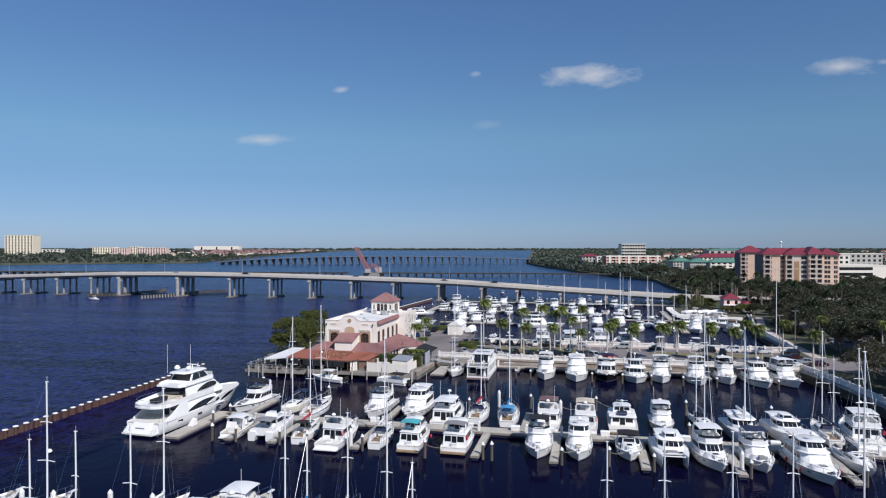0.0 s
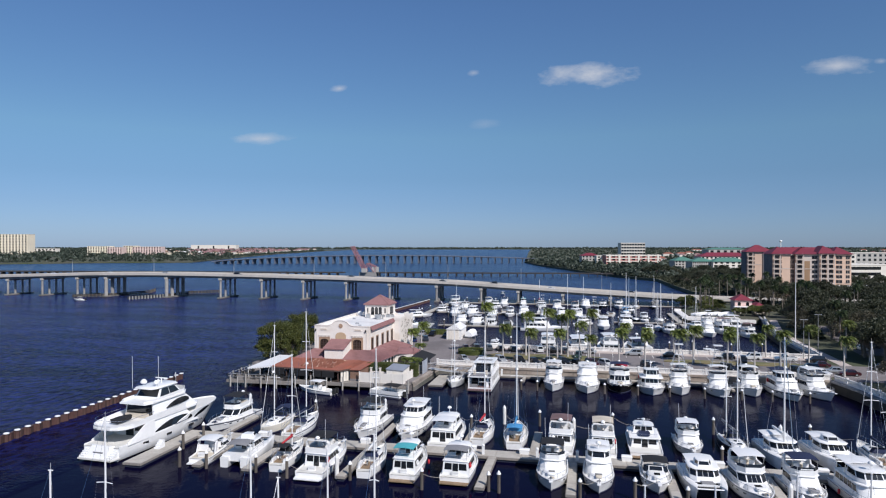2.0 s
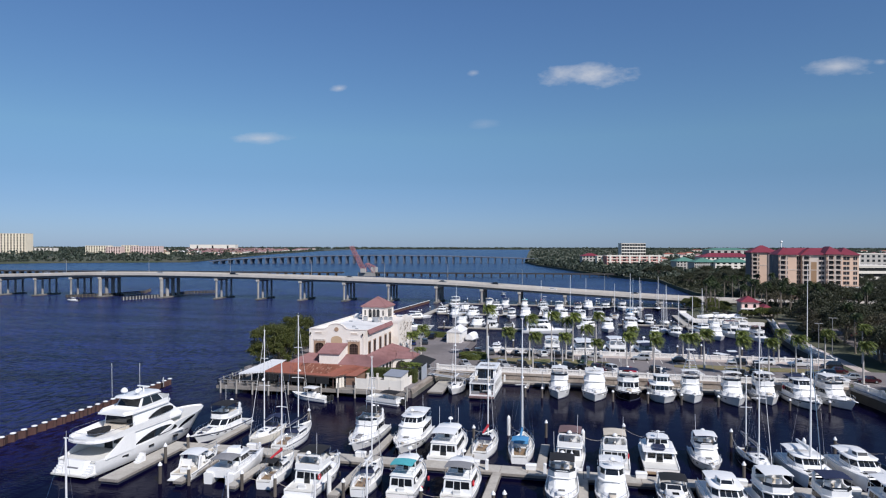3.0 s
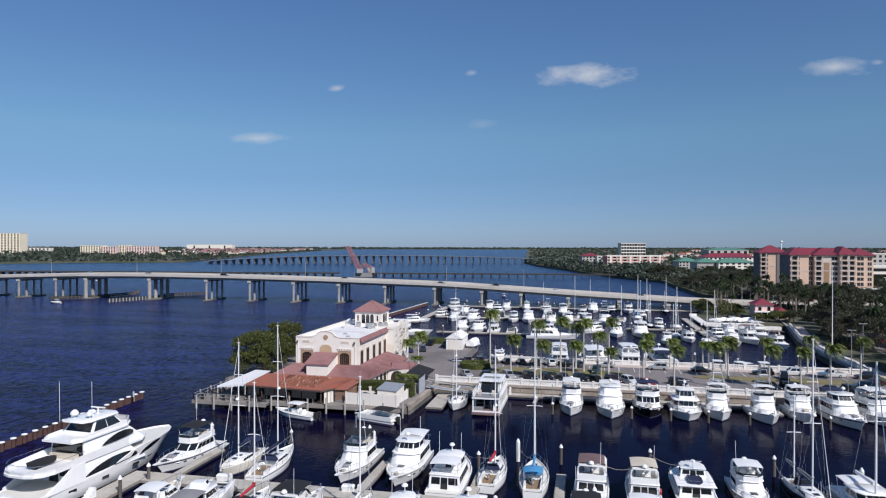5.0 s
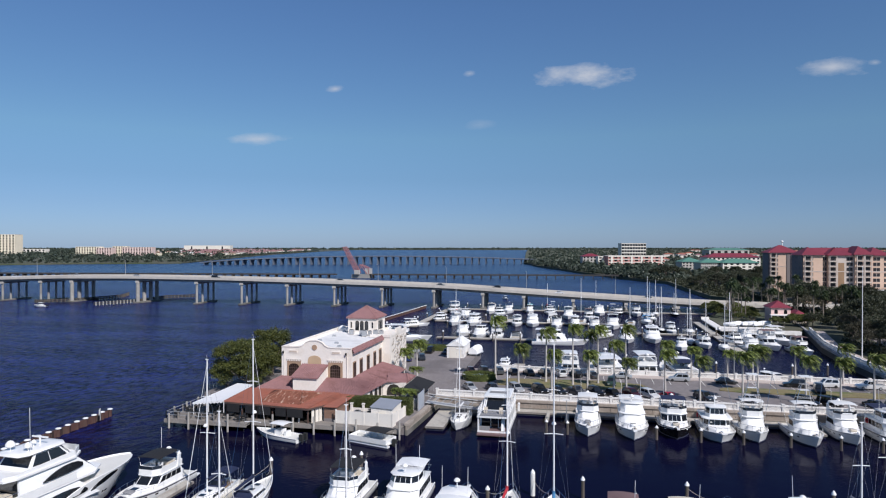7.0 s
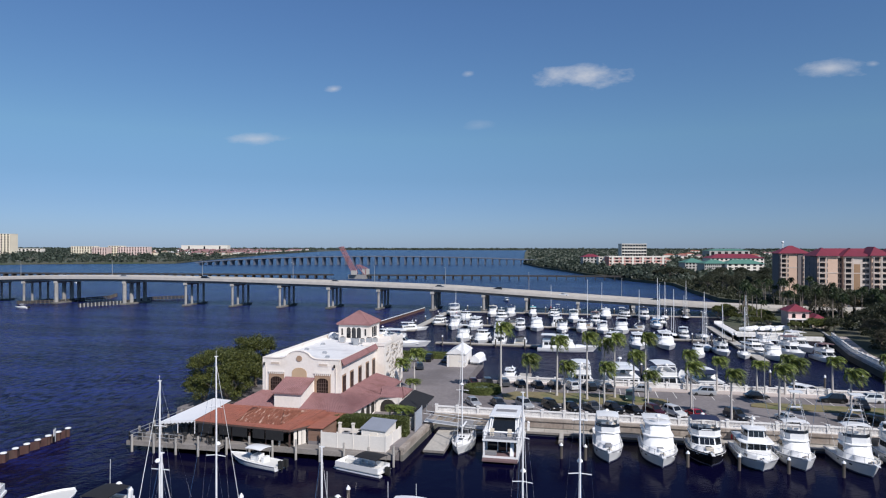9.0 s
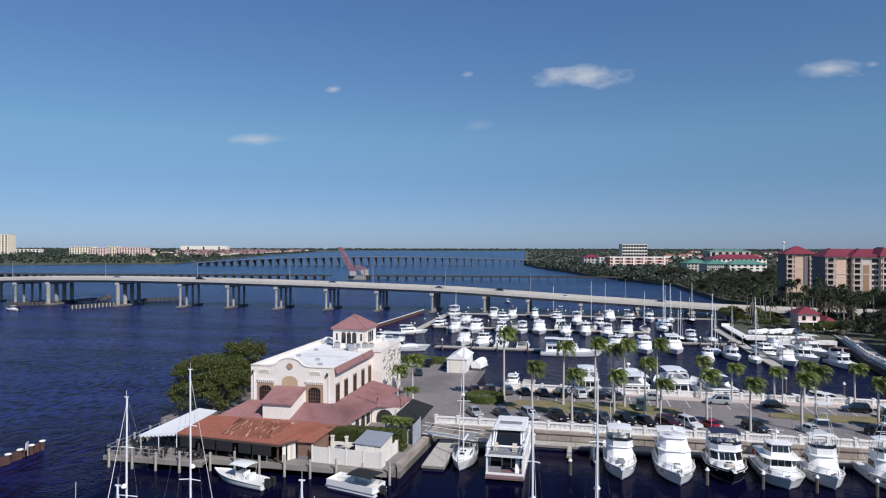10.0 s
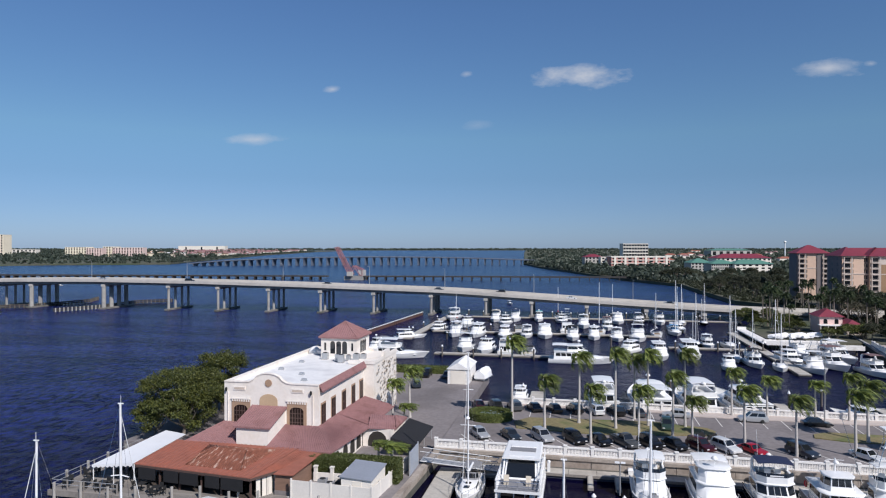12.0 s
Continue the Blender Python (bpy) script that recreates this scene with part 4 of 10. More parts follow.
def motor_boat(label, L=13.0, B=4.3, style="flybridge", hull=None, top=None, house=None, stripe=None, m=None, category="motor boat", group="moored boats", tower=False, fend=None, boot=None, screen=None, tall=1.0):
    """A cabin cruiser; bow to +y, middle of the waterline at the origin."""
    boat = thing("motor_boat", label, category, group, at=m)
    hull, house = hull or WHITE, house or WHITE
    zs, zb = (0.95, 1.5) if style in ("express",) else (1.12, 1.75)
    if style == "sportfish":
        zs, zb = 0.9, 1.7
    r = hull_parts(boat, L, B, zs, zb, hull, stripe=stripe, boot=boot, stern=0.93, full=0.5 if style != "trawler" else 0.62, power=2.0 if style != "trawler" else 2.6, rake=0.09)
    # rubbing strake under the deck edge, and small lights along the topsides
    g, pl = Geo(), Geo()
    for sg in (1, -1):
        g.loft([[(sg * (hb * 0.97 + wl * 0.03 + d), y, z * 0.9 + h) for d, h in ((0.035, 0), (0.035, 0.06), (-0.05, 0.06), (-0.05, 0))] for s, y, yw, hb, wl, z in r[:-1]])
        for i in (7, 9, 11):
            ra, rb = r[i], r[i + 1]
            pts = []
            for s, y, yw, hb, wl, z in (ra, rb):
                ym, xm = y * 0.8 + yw * 0.2, (wl * 0.22 + hb * 0.78) * 1.005
                pts.append((ym, xm, z))
            (ya, xa, za), (yb, xb, zb2) = pts
            ya, yb, xa, xb = ya + 0.25 * (yb - ya), ya + 0.8 * (yb - ya), xa + 0.25 * (xb - xa), xa + 0.8 * (xb - xa)
            pl.loft([[(sg * (x + d), y, za * 0.68 + h) for d, h in ((0.015, -0.07), (0.035, 0.07), (-0.05, 0.07), (-0.05, -0.07))] for x, y in ((xa, ya), (xb, yb))])
    part("rubbing_strake", g, GREYCAN if hull is not BLACKHULL else WHITE, boat)
    tagged(part("portlight", pl, GLASS, boat), kind="stuff")
    # swim platform and transom door
    part("swim_platform", Geo().prism([(-B * 0.42, -L / 2 - 0.75), (B * 0.42, -L / 2 - 0.75), (B * 0.46, -L / 2 + 0.02), (-B * 0.46, -L / 2 + 0.02)], 0.28, 0.4), TEAK if style in ("trawler", "motoryacht") else WHITE, boat)
    w = B / 2
    h1 = zs - 0.14
    q = L / 13.0
    if style == "express":
        cabin(boat, "foredeck_cabin", -0.05 * L, 0.36 * L, w * 0.72, w * 0.22, zs - 0.1, zs + 0.75, house, rake=1.2 * q, tumble=0.3, roof=0, win=GLASS, w_lo=0.3, w_hi=0.7)
        part("deck_hatch", Geo().prism([(-0.3, 0.12 * L), (0.3, 0.12 * L), (0.3, 0.12 * L + 0.6), (-0.3, 0.12 * L + 0.6)], zs + 0.75, zs + 0.8), GLASS, boat)
        cabin(boat, "windscreen_frame", -0.10 * L, 0.04 * L, w * 0.82, w * 0.5, zs + 0.3, zs + 1.15, house, rake=0.9 * q, tumble=0.1, roof=0, win=GLASS, front=GLASS, n_side=1, w_lo=0.25, w_hi=0.95)
        canopy(boat, -0.30 * L, 0.0, w * 0.82, zs + 0.4, zs + 1.75, top or BLACKCAN)
        part("cockpit", Geo().prism([(-w * 0.78, -L * 0.46), (w * 0.78, -L * 0.46), (w * 0.78, -L * 0.1), (-w * 0.78, -L * 0.1)], zs - 0.12, zs - 0.08), TANCAN, boat)
        seat(boat, 0.5, -0.12 * L, zs), seat(boat, -0.5, -0.2 * L, zs, 1.2)
        arch(boat, -0.28 * L, w * 0.86, zs, zs + 1.6, 0.4)
        rail(boat, r, 0.55, 1.0)
    elif style == "sportfish":
        cabin(boat, "deckhouse", -0.16 * L, 0.16 * L, w * 0.80, w * 0.45, h1, zs + 1.75, house, rake=1.3 * q, win=GLASS, front=None, n_side=2, aft=GLASS, w_lo=0.5, w_hi=0.85)
        cabin(boat, "foredeck_cabin", 0.1 * L, 0.34 * L, w * 0.6, w * 0.2, zs, zs + 0.85, house, rake=1.4 * q, tumble=0.35, roof=0)
        fly_coaming(boat, -0.15 * L, 0.06 * L, w * 0.72, w * 0.4, zs + 1.85, 0.75)
        seat(boat, 0.4, -0.08 * L, zs + 1.9), seat(boat, -0.4, -0.08 * L, zs + 1.9)
        canopy(boat, -0.16 * L, 0.03 * L, w * 0.74, zs + 2.2, zs + 3.9, top or WHITE, "hardtop")
        part("cockpit_sole", Geo().prism([(-w * 0.78, -L * 0.48), (w * 0.78, -L * 0.48), (w * 0.78, -L * 0.17), (-w * 0.78, -L * 0.17)], zs - 0.12, zs - 0.08), NONSKID, boat)
        part("fighting_chair", Geo().lathe(0, -0.33 * L, [(0.08, zs - 0.1), (0.08, zs + 0.4), (0.35, zs + 0.45), (0.35, zs + 0.6)], 8), WHITE, boat)
        if tower:
            g = Geo()
            for x in (-1, 1):
                for y in (-0.16 * L, 0.03 * L):
                    g.tube([(x * w * 0.8, y, zs + 0.2), (x * w * 0.55, y * 0.6, zs + 4.2), (x * 0.45, y * 0.3, zs + 6.4)], 0.04, 4)
            for z, k in ((4.6, 0.52), (5.6, 0.36), (6.4, 0.3)):
                g.tube([(-w * k, -0.06 * L, zs + z), (w * k, -0.06 * L, zs + z)], 0.03, 4).tube([(-w * k, 0.01 * L, zs + z), (w * k, 0.01 * L, zs + z)], 0.03, 4)
            part("tuna_tower", g, STEEL, boat)
            part("tower_roof", Geo().box(-0.7, 0.7, -0.06 * L - 0.3, 0.01 * L + 0.3, zs + 7.4, zs + 7.5), WHITE, boat)
            part("tower_platform", Geo().box(-0.6, 0.6, -0.06 * L, 0.0, zs + 5.6, zs + 5.66), WHITE, boat)
            g = Geo()
            for x in (-1, 1):
                g.tube([(x * 0.5, -0.04 * L, zs + 6.3), (x * 0.5, -0.04 * L, zs + 7.4)], 0.03, 4)
                g.tube([(x * w * 0.9, -0.1 * L, zs + 0.6), (x * w * 1.7, -0.3 * L, zs + 7.5)], 0.025, 4)
            part("outrigger", g, STEEL, boat)
        rail(boat, r, 0.6, 1.0)
    elif style == "trawler":
        cabin(boat, "deckhouse", -0.30 * L, 0.14 * L, w * 0.80, w * 0.55, h1, zs + 1.85, house, rake=0.35 * q, win=GLASS, front=GLASS, n_side=5, aft=GLASS, roof_over=0.35, w_lo=0.5)
        cabin(boat, "trunk_cabin", 0.12 * L, 0.36 * L, w * 0.66, w * 0.3, zs, zs + 0.75, house, rake=0.3 * q, tumble=0.15, win=GLASS, n_side=3, roof=0, w_lo=0.35, w_hi=0.7)
        cabin(boat, "pilothouse", -0.10 * L, 0.10 * L, w * 0.62, w * 0.45, zs + 1.93, zs + 3.45, house, rake=0.3 * q, win=GLASS, front=GLASS, n_side=2, aft=GLASS)
        part("boat_deck_rail", Geo().tube([(-w * 0.8, -0.1 * L, zs + 2.7), (-w * 0.8, -0.31 * L, zs + 2.7), (w * 0.8, -0.31 * L, zs + 2.7), (w * 0.8, -0.1 * L, zs + 2.7)], 0.025, 4), STEEL, boat)
        part("tender", Geo().loft([[(x * k, -0.28 * L + yy, zs + 2.1 + z) for x, z in ((-0.7, 0.35), (-0.5, 0.0), (0.5, 0.0), (0.7, 0.35), (0.4, 0.25), (-0.4, 0.25))] for yy, k in ((0, 0.9), (1.2, 1.0), (2.2, 0.7), (2.7, 0.1))]), top or GREYCAN, boat)
        part("mast", Geo().tube([(0, -0.1 * L, zs + 3.5), (0, -0.1 * L, zs + 5.0)], 0.07, 6).tube([(-0.8, -0.1 * L, zs + 4.8), (0.8, -0.1 * L, zs + 4.8)], 0.03, 4), WHITE, boat)
        radome(boat, 0, -0.1 * L + 0.35, zs + 4.4, 0.25, 0.1)
        rail(boat, r, 0.3, 1.0, 0.75)
    elif style == "motoryacht":
        cabin(boat, "deckhouse", -0.42 * L, 0.14 * L, w * 0.84, w * 0.5, h1, zs + 1.75, house, rake=1.0 * q, win=GLASS, front=None, n_side=5, aft=GLASS, roof_over=0.1, w_lo=0.48)
        cabin(boat, "foredeck_cabin", 0.12 * L, 0.36 * L, w * 0.66, w * 0.22, zs, zs + 0.7, house, rake=1.2 * q, tumble=0.3, roof=0)
        part("deck_hatch", Geo().prism([(-0.35, 0.17 * L), (0.35, 0.17 * L), (0.35, 0.17 * L + 0.7), (-0.35, 0.17 * L + 0.7)], zs + 0.7, zs + 0.76), GLASS, boat)
        cabin(boat, "upper_saloon", -0.22 * L, 0.05 * L, w * 0.72, w * 0.45, zs + 1.83, zs + 3.15, house, rake=0.9 * q, win=GLASS, front=screen or GLASS, n_side=3, aft=GLASS, roof_over=0.16, w_lo=0.42, w_hi=0.9)
        canopy(boat, -0.44 * L, -0.22 * L, w * 0.74, zs + 1.85, zs + 3.35, top or WHITE, "aft_canopy")
        part("aft_deck_rail", Geo().tube([(-w * 0.82, -0.26 * L, zs + 2.6), (-w * 0.82, -0.43 * L, zs + 2.6), (w * 0.82, -0.43 * L, zs + 2.6), (w * 0.82, -0.26 * L, zs + 2.6)], 0.025, 4), STEEL, boat)
        radome(boat, 0, -0.05 * L, zs + 3.4, 0.3, 0.6)
        antenna(boat, w * 0.6, -0.15 * L, zs + 3.3), antenna(boat, -w * 0.6, -0.15 * L, zs + 3.3)
        rail(boat, r, 0.5, 1.0)
    else:
        cabin(boat, "deckhouse", -0.30 * L, 0.18 * L, w * 0.82, w * 0.45, h1, zs + 1.65, house, rake=1.9 * q, win=GLASS, front=screen or GLASS, n_side=4, aft=GLASS, w_lo=0.5, roof_over=0.15)
        cabin(boat, "foredeck_cabin", 0.10 * L, 0.36 * L, w * 0.68, w * 0.22, zs, zs + 0.7, house, rake=1.2 * q, tumble=0.32, roof=0)
        part("deck_hatch", Geo().prism([(-0.32, 0.17 * L), (0.32, 0.17 * L), (0.32, 0.17 * L + 0.65), (-0.32, 0.17 * L + 0.65)], zs + 0.7, zs + 0.76), GLASS, boat)
        fly_coaming(boat, -0.30 * L, 0.06 * L, w * 0.76, w * 0.42, zs + 1.74, 0.7)
        part("helm_console", Geo().prism([(-0.7, 0.0), (0.7, 0.0), (0.6, 0.5), (-0.6, 0.5)], zs + 1.76, zs + 2.6), WHITE, boat)
        seat(boat, 0.45, -0.7, zs + 1.76), seat(boat, -0.45, -0.7, zs + 1.76)
        part("settee", Geo().box(-w * 0.62, w * 0.62, -0.27 * L, -0.27 * L + 0.6, zs + 1.76, zs + 2.2), TANCAN, boat)
        canopy(boat, -0.26 * L, 0.02 * L, w * 0.74, zs + 2.3, zs + 3.75, top or NAVYCAN)
        arch(boat, -0.24 * L, w * 0.78, zs + 1.7, zs + 3.4, -0.3)
        radome(boat, 0, -0.24 * L - 0.3, zs + 3.45, 0.28, 0.15)
        antenna(boat, w * 0.5, -0.26 * L, zs + 3.4)
        part("cockpit_sole", Geo().prism([(-w * 0.8, -L * 0.48), (w * 0.8, -L * 0.48), (w * 0.8, -L * 0.3), (-w * 0.8, -L * 0.3)], zs - 0.12, zs - 0.08), NONSKID, boat)
        rail(boat, r, 0.5, 1.0)
    boat.scale = (1, 1, tall * {"express": 0.88, "sportfish": 0.86, "trawler": 0.74, "motoryacht": 0.79}.get(style, 0.81))
    part("anchor_pulpit", Geo().box(-0.18, 0.18, L / 2 - 0.5, L / 2 + 0.45, zb - 0.06, zb + 0.04), WHITE, boat)
    part("windlass", Geo().lathe(0, L * 0.42, [(0.12, zb - 0.2), (0.14, zb + 0.05), (0.06, zb + 0.14)], 8), STEEL, boat)
    part("anchor_chain_locker", Geo().prism([(-0.2, L * 0.33), (0.2, L * 0.33), (0.14, L * 0.38), (-0.14, L * 0.38)], zb - 0.35, zb - 0.16), GREYCAN, boat)
    if fend:
        fenders(boat, B, L, zs, fend)
    # loose gear that owners leave about
    rnd = random.Random(label + style)
    z = zs + 0.72 if style not in ("sportfish",) else zs + 0.87
    if style in ("express", "flybridge", "motoryacht") and rnd.random() < 0.6:
        x = rnd.uniform(0.35, 0.55)
        part("sun_pad", Geo().loft([[(x * k, 0.245 * L - d, z + h), (-x * k, 0.245 * L - d, z + h), (-x * k * 0.8, 0.30 * L + d, z + h - 0.05), (x * k * 0.8, 0.30 * L + d, z + h - 0.05)] for k, d, h in ((1, 0, -0.1), (1, 0, 0.08), (0.85, -0.06, 0.13))]), rnd.choice((TANCAN, WHITE, GREYCAN)), boat, smooth=60)
    if rnd.random() < 0.55:
        a = 0.27
        part("rope_coil", Geo().tube([(-0.1 + a * math.cos(k * 0.8) * (1 - k * 0.02), 0.385 * L + a * math.sin(k * 0.8) * (1 - k * 0.02), zb - 0.12 + 0.012 * k) for k in range(20)], 0.04, 4), NAVYCAN if rnd.random() < 0.4 else TANCAN, boat)
    if rnd.random() < 0.5:
        part("cooler", Geo().loft([[(-0.4 * k, -0.42 * L - 0.22 * k, zs + h), (0.4 * k, -0.42 * L - 0.22 * k, zs + h), (0.4 * k, -0.42 * L + 0.22 * k, zs + h), (-0.4 * k, -0.42 * L + 0.22 * k, zs + h)] for k, h in ((0.92, -0.1), (1, 0.3), (1.03, 0.31), (0.98, 0.42))]), WHITE, boat, smooth=40)
    if rnd.random() < 0.45 and style in ("flybridge", "motoryacht", "trawler"):
        part("life_ring", Geo().tube([(w * 0.86, -0.33 * L + 0.32 * math.cos(k * math.pi / 6), zs + 1.1 + 0.32 * math.sin(k * math.pi / 6)) for k in range(13)], 0.07, 6), rnd.choice((WHITE, REDCLOTH)), boat, smooth=60)
    return boat


def sail_boat(label, L=11.0, B=3.5, mast=15.0, hull=None, cover=None, dodger=None, m=None, stripe=None, mizzen=0.0, group="moored sailboats", furl=None, headsail=True):
    """A sailing yacht with bare poles, furled headsail and covered main; bow to +y."""
    boat = thing("sail_boat", label, "sailboat", group, at=m)
    r = hull_parts(boat, L, B, 0.95, 1.3, hull or WHITE, stripe=stripe, stern=0.62, full=0.42, power=1.9, rake=0.12, flare=0.1)
    w = B / 2
    cabin(boat, "coachroof", -0.12 * L, 0.26 * L, w * 0.62, w * 0.32, 0.9, 1.5, WHITE, rake=0.7, tumble=0.12, win=GLASS, n_side=4, roof=0, w_lo=0.4, w_hi=0.8)
    for y in (0.02, 0.14):
        part("deck_hatch", Geo().box(-0.27, 0.27, y * L, y * L + 0.5, 1.5, 1.55), GLASS, boat)
    part("cockpit_well", Geo().prism([(-w * 0.42, -0.42 * L), (w * 0.42, -0.42 * L), (w * 0.5, -0.13 * L), (-w * 0.5, -0.13 * L)], 0.83, 0.87), TEAK, boat)
    g = Geo()
    for x in (-1, 1):
        g.prism([(x * w * 0.44, -0.42 * L), (x * w * 0.6, -0.42 * L), (x * w * 0.68, -0.13 * L), (x * w * 0.52, -0.13 * L)] if x > 0 else [(x * w * 0.6, -0.42 * L), (x * w * 0.44, -0.42 * L), (x * w * 0.52, -0.13 * L), (x * w * 0.68, -0.13 * L)], 0.8, 1.2)
    part("cockpit_coaming", g, WHITE, boat)
    part("steering_wheel", Geo().tube([(0.45 * math.cos(a), -0.33 * L, 1.5 + 0.45 * math.sin(a)) for a in [k * math.pi / 6 for k in range(13)]], 0.02, 4).box(-0.1, 0.1, -0.34 * L, -0.32 * L, 0.85, 1.5), STEEL, boat)
    cabin(boat, "spray_hood", -0.16 * L, -0.06 * L, w * 0.58, w * 0.42, 1.45, 2.05, dodger or NAVYCAN, rake=0.5, tumble=0.15, roof=0, front=GLASS, w_lo=0.3)
    if dodger:
        canopy(boat, -0.40 * L, -0.2 * L, w * 0.62, 1.0, 2.5, dodger)

    def rig(y, h, boom, cov):
        part("mast", Geo().tube([(0, y, 1.4), (0, y, 1.4 + h * 0.6), (0, y - 0.05, 1.4 + h)], 0.085, 8, 0.06), ALU, boat, smooth=50)
        sp = (0.45, 0.72) if h > 11 else (0.55,)
        for u in sp:
            k = 0.9 * (1.25 - u) * w * 0.75
            part("spreader", Geo().tube([(-k, y - 0.1, 1.4 + h * u), (0, y, 1.4 + h * u + 0.05), (k, y - 0.1, 1.4 + h * u)], 0.04, 4), ALU, boat)
        g = Geo()
        for x in (-1, 1):
            k = 0.9 * (1.25 - sp[0]) * w * 0.75
            g.tube([(x * w * 0.92, y - 0.15, 1.05), (x * k, y - 0.1, 1.4 + h * sp[0]), (0, y, 1.4 + h * 0.97)], 0.009, 3)
            g.tube([(x * w * 0.9, y - 0.5, 1.05), (0, y, 1.4 + h * sp[0])], 0.008, 3)
        g.tube([(0, -0.48 * L, 1.1), (0, y - 0.05, 1.4 + h)], 0.009, 3)
        part("rigging", g, STEEL, boat)
        part("boom", Geo().tube([(0, y - 0.1, 2.45), (0, y - boom, 2.55)], 0.06, 6), ALU, boat)
        part("sail_cover", Geo().tube([(0, y - 0.05, 2.9), (0, y - 0.12, 2.66), (0, y - boom * 0.5, 2.68), (0, y - boom * 0.97, 2.65)], 0.2, 8, 0.11), cov, boat, smooth=60)
        part("masthead", Geo().tube([(0, y, 1.4 + h), (0, y, 1.9 + h)], 0.012, 3).box(-0.16, 0.16, y - 0.06, y + 0.02, 1.4 + h, 1.46 + h), WHITE, boat)

    rig(0.08 * L, mast, 0.36 * L, cover or NAVYCAN)
    if headsail:
        part("furled_headsail", Geo().tube([(0, 0.485 * L, 1.5), (0, 0.3 * L, 1.4 + mast * 0.45), (0, 0.085 * L, 1.4 + mast * 0.95)], 0.032, 6, 0.014), furl or WHITE, boat, smooth=60)
    if mizzen:
        rig(-0.36 * L, mizzen, 0.2 * L, cover or NAVYCAN)
    rail(boat, r, 0.0, 1.0, 0.6, 0.06, "guard_rail")
    if mast > 12:
        radome(boat, 0, 0.08 * L + 0.25, 1.4 + mast * 0.5, 0.22, 0.02)
    return boat


def catamaran(label, L=11.5, B=6.2, sail=0.0, m=None, top=None, group="moored boats"):
    boat = thing("catamaran", label, "catamaran", group, at=m)
    for sg in (-1, 1):
        rings = []
        for s, y, yw, hb, wl, z in hull_rings(L, B * 0.33, 1.35, 1.75, stern=0.85, full=0.4, rake=0.05, flare=0.15, power=2.0):
            side = [(0, yw, -0.5), (wl, yw, 0.1), (hb, y, z), (hb * 0.8, y, z + 0.05)]
            rings.append([(sg * B * 0.34 + x, yy, zz) for x, yy, zz in side + [(-x, yy, zz) for x, yy, zz in reversed(side[1:])]])
        part("hull", Geo().loft(rings), WHITE, boat, smooth=50)
    w = B / 2
    part("bridge_deck", Geo().prism([(-w * 0.92, -L * 0.46), (w * 0.92, -L * 0.46), (w * 0.9, L * 0.2), (w * 0.55, L * 0.33), (-w * 0.55, L * 0.33), (-w * 0.9, L * 0.2)], 0.75, 1.6), WHITE, boat)
    cabin(boat, "saloon", -0.2 * L, 0.2 * L, w * 0.72, w * 0.45, 1.6, 2.75, WHITE, rake=1.0, win=GLASS, front=GLASS, n_side=3, aft=GLASS, roof_over=0.2)
    for x in (-0.9, 0.9):
        part("deck_hatch", Geo().box(x - 0.3, x + 0.3, 0.24 * L, 0.24 * L + 0.55, 1.6, 1.66), GLASS, boat)
    part("foredeck_hatch", Geo().box(-0.6, 0.6, 0.2 * L, 0.2 * L + 0.8, 1.603, 1.70), GREYCAN, boat)
    canopy(boat, -0.44 * L, -0.18 * L, w * 0.7, 1.6, 2.95, top or WHITE, "cockpit_top")
    part("trampoline_beam", Geo().tube([(-w * 0.62, L * 0.44, 1.55), (w * 0.62, L * 0.44, 1.55)], 0.08, 6), ALU, boat)
    part("trampoline", Geo().prism([(-w * 0.55, L * 0.33), (w * 0.55, L * 0.33), (w * 0.5, L * 0.435), (-w * 0.5, L * 0.435)], 1.42, 1.45), RUBBER, boat)
    g = Geo()
    for sg in (-1, 1):
        g.tube([(sg * w * 0.93, -L * 0.4, 2.1), (sg * w * 0.93, L * 0.15, 2.2), (sg * w * 0.72, L * 0.42, 2.3)], 0.02, 4)
        for yy in (-0.4, -0.2, 0.0, 0.15):
            g.tube([(sg * w * 0.93, L * yy, 1.5), (sg * w * 0.93, L * yy, 2.15)], 0.018, 4)
    part("guard_rail", g, STEEL, boat)
    if sail:
        part("mast", Geo().tube([(0, 0.1 * L, 2.7), (0, 0.1 * L, 2.7 + sail)], 0.11, 8, 0.08), ALU, boat, smooth=50)
        part("spreader", Geo().tube([(-1.0, 0.08 * L, 2.7 + sail * 0.55), (0, 0.1 * L, 2.75 + sail * 0.55), (1.0, 0.08 * L, 2.7 + sail * 0.55)], 0.04, 4), ALU, boat)
        part("rigging", Geo().tube([(-w * 0.9, -0.02 * L, 1.6), (-1.0, 0.08 * L, 2.7 + sail * 0.55), (0, 0.1 * L, 2.6 + sail)], 0.013, 3).tube([(w * 0.9, -0.02 * L, 1.6), (1.0, 0.08 * L, 2.7 + sail * 0.55), (0, 0.1 * L, 2.6 + sail)], 0.013, 3).tube([(0, L * 0.44, 1.6), (0, 0.1 * L, 2.6 + sail)], 0.05, 4), STEEL, boat)
        part("boom", Geo().tube([(0, 0.08 * L, 3.6), (0, -0.35 * L, 3.65)], 0.07, 6), ALU, boat)
        part("sail_cover", Geo().tube([(0, 0.07 * L, 3.85), (0, -0.34 * L, 3.85)], 0.2, 8, 0.12), top or WHITE, boat)
    else:
        cabin(boat, "flybridge", -0.14 * L, 0.06 * L, w * 0.4, w * 0.3, 2.83, 3.5, WHITE, rake=0.4, roof=0, front=GLASS)
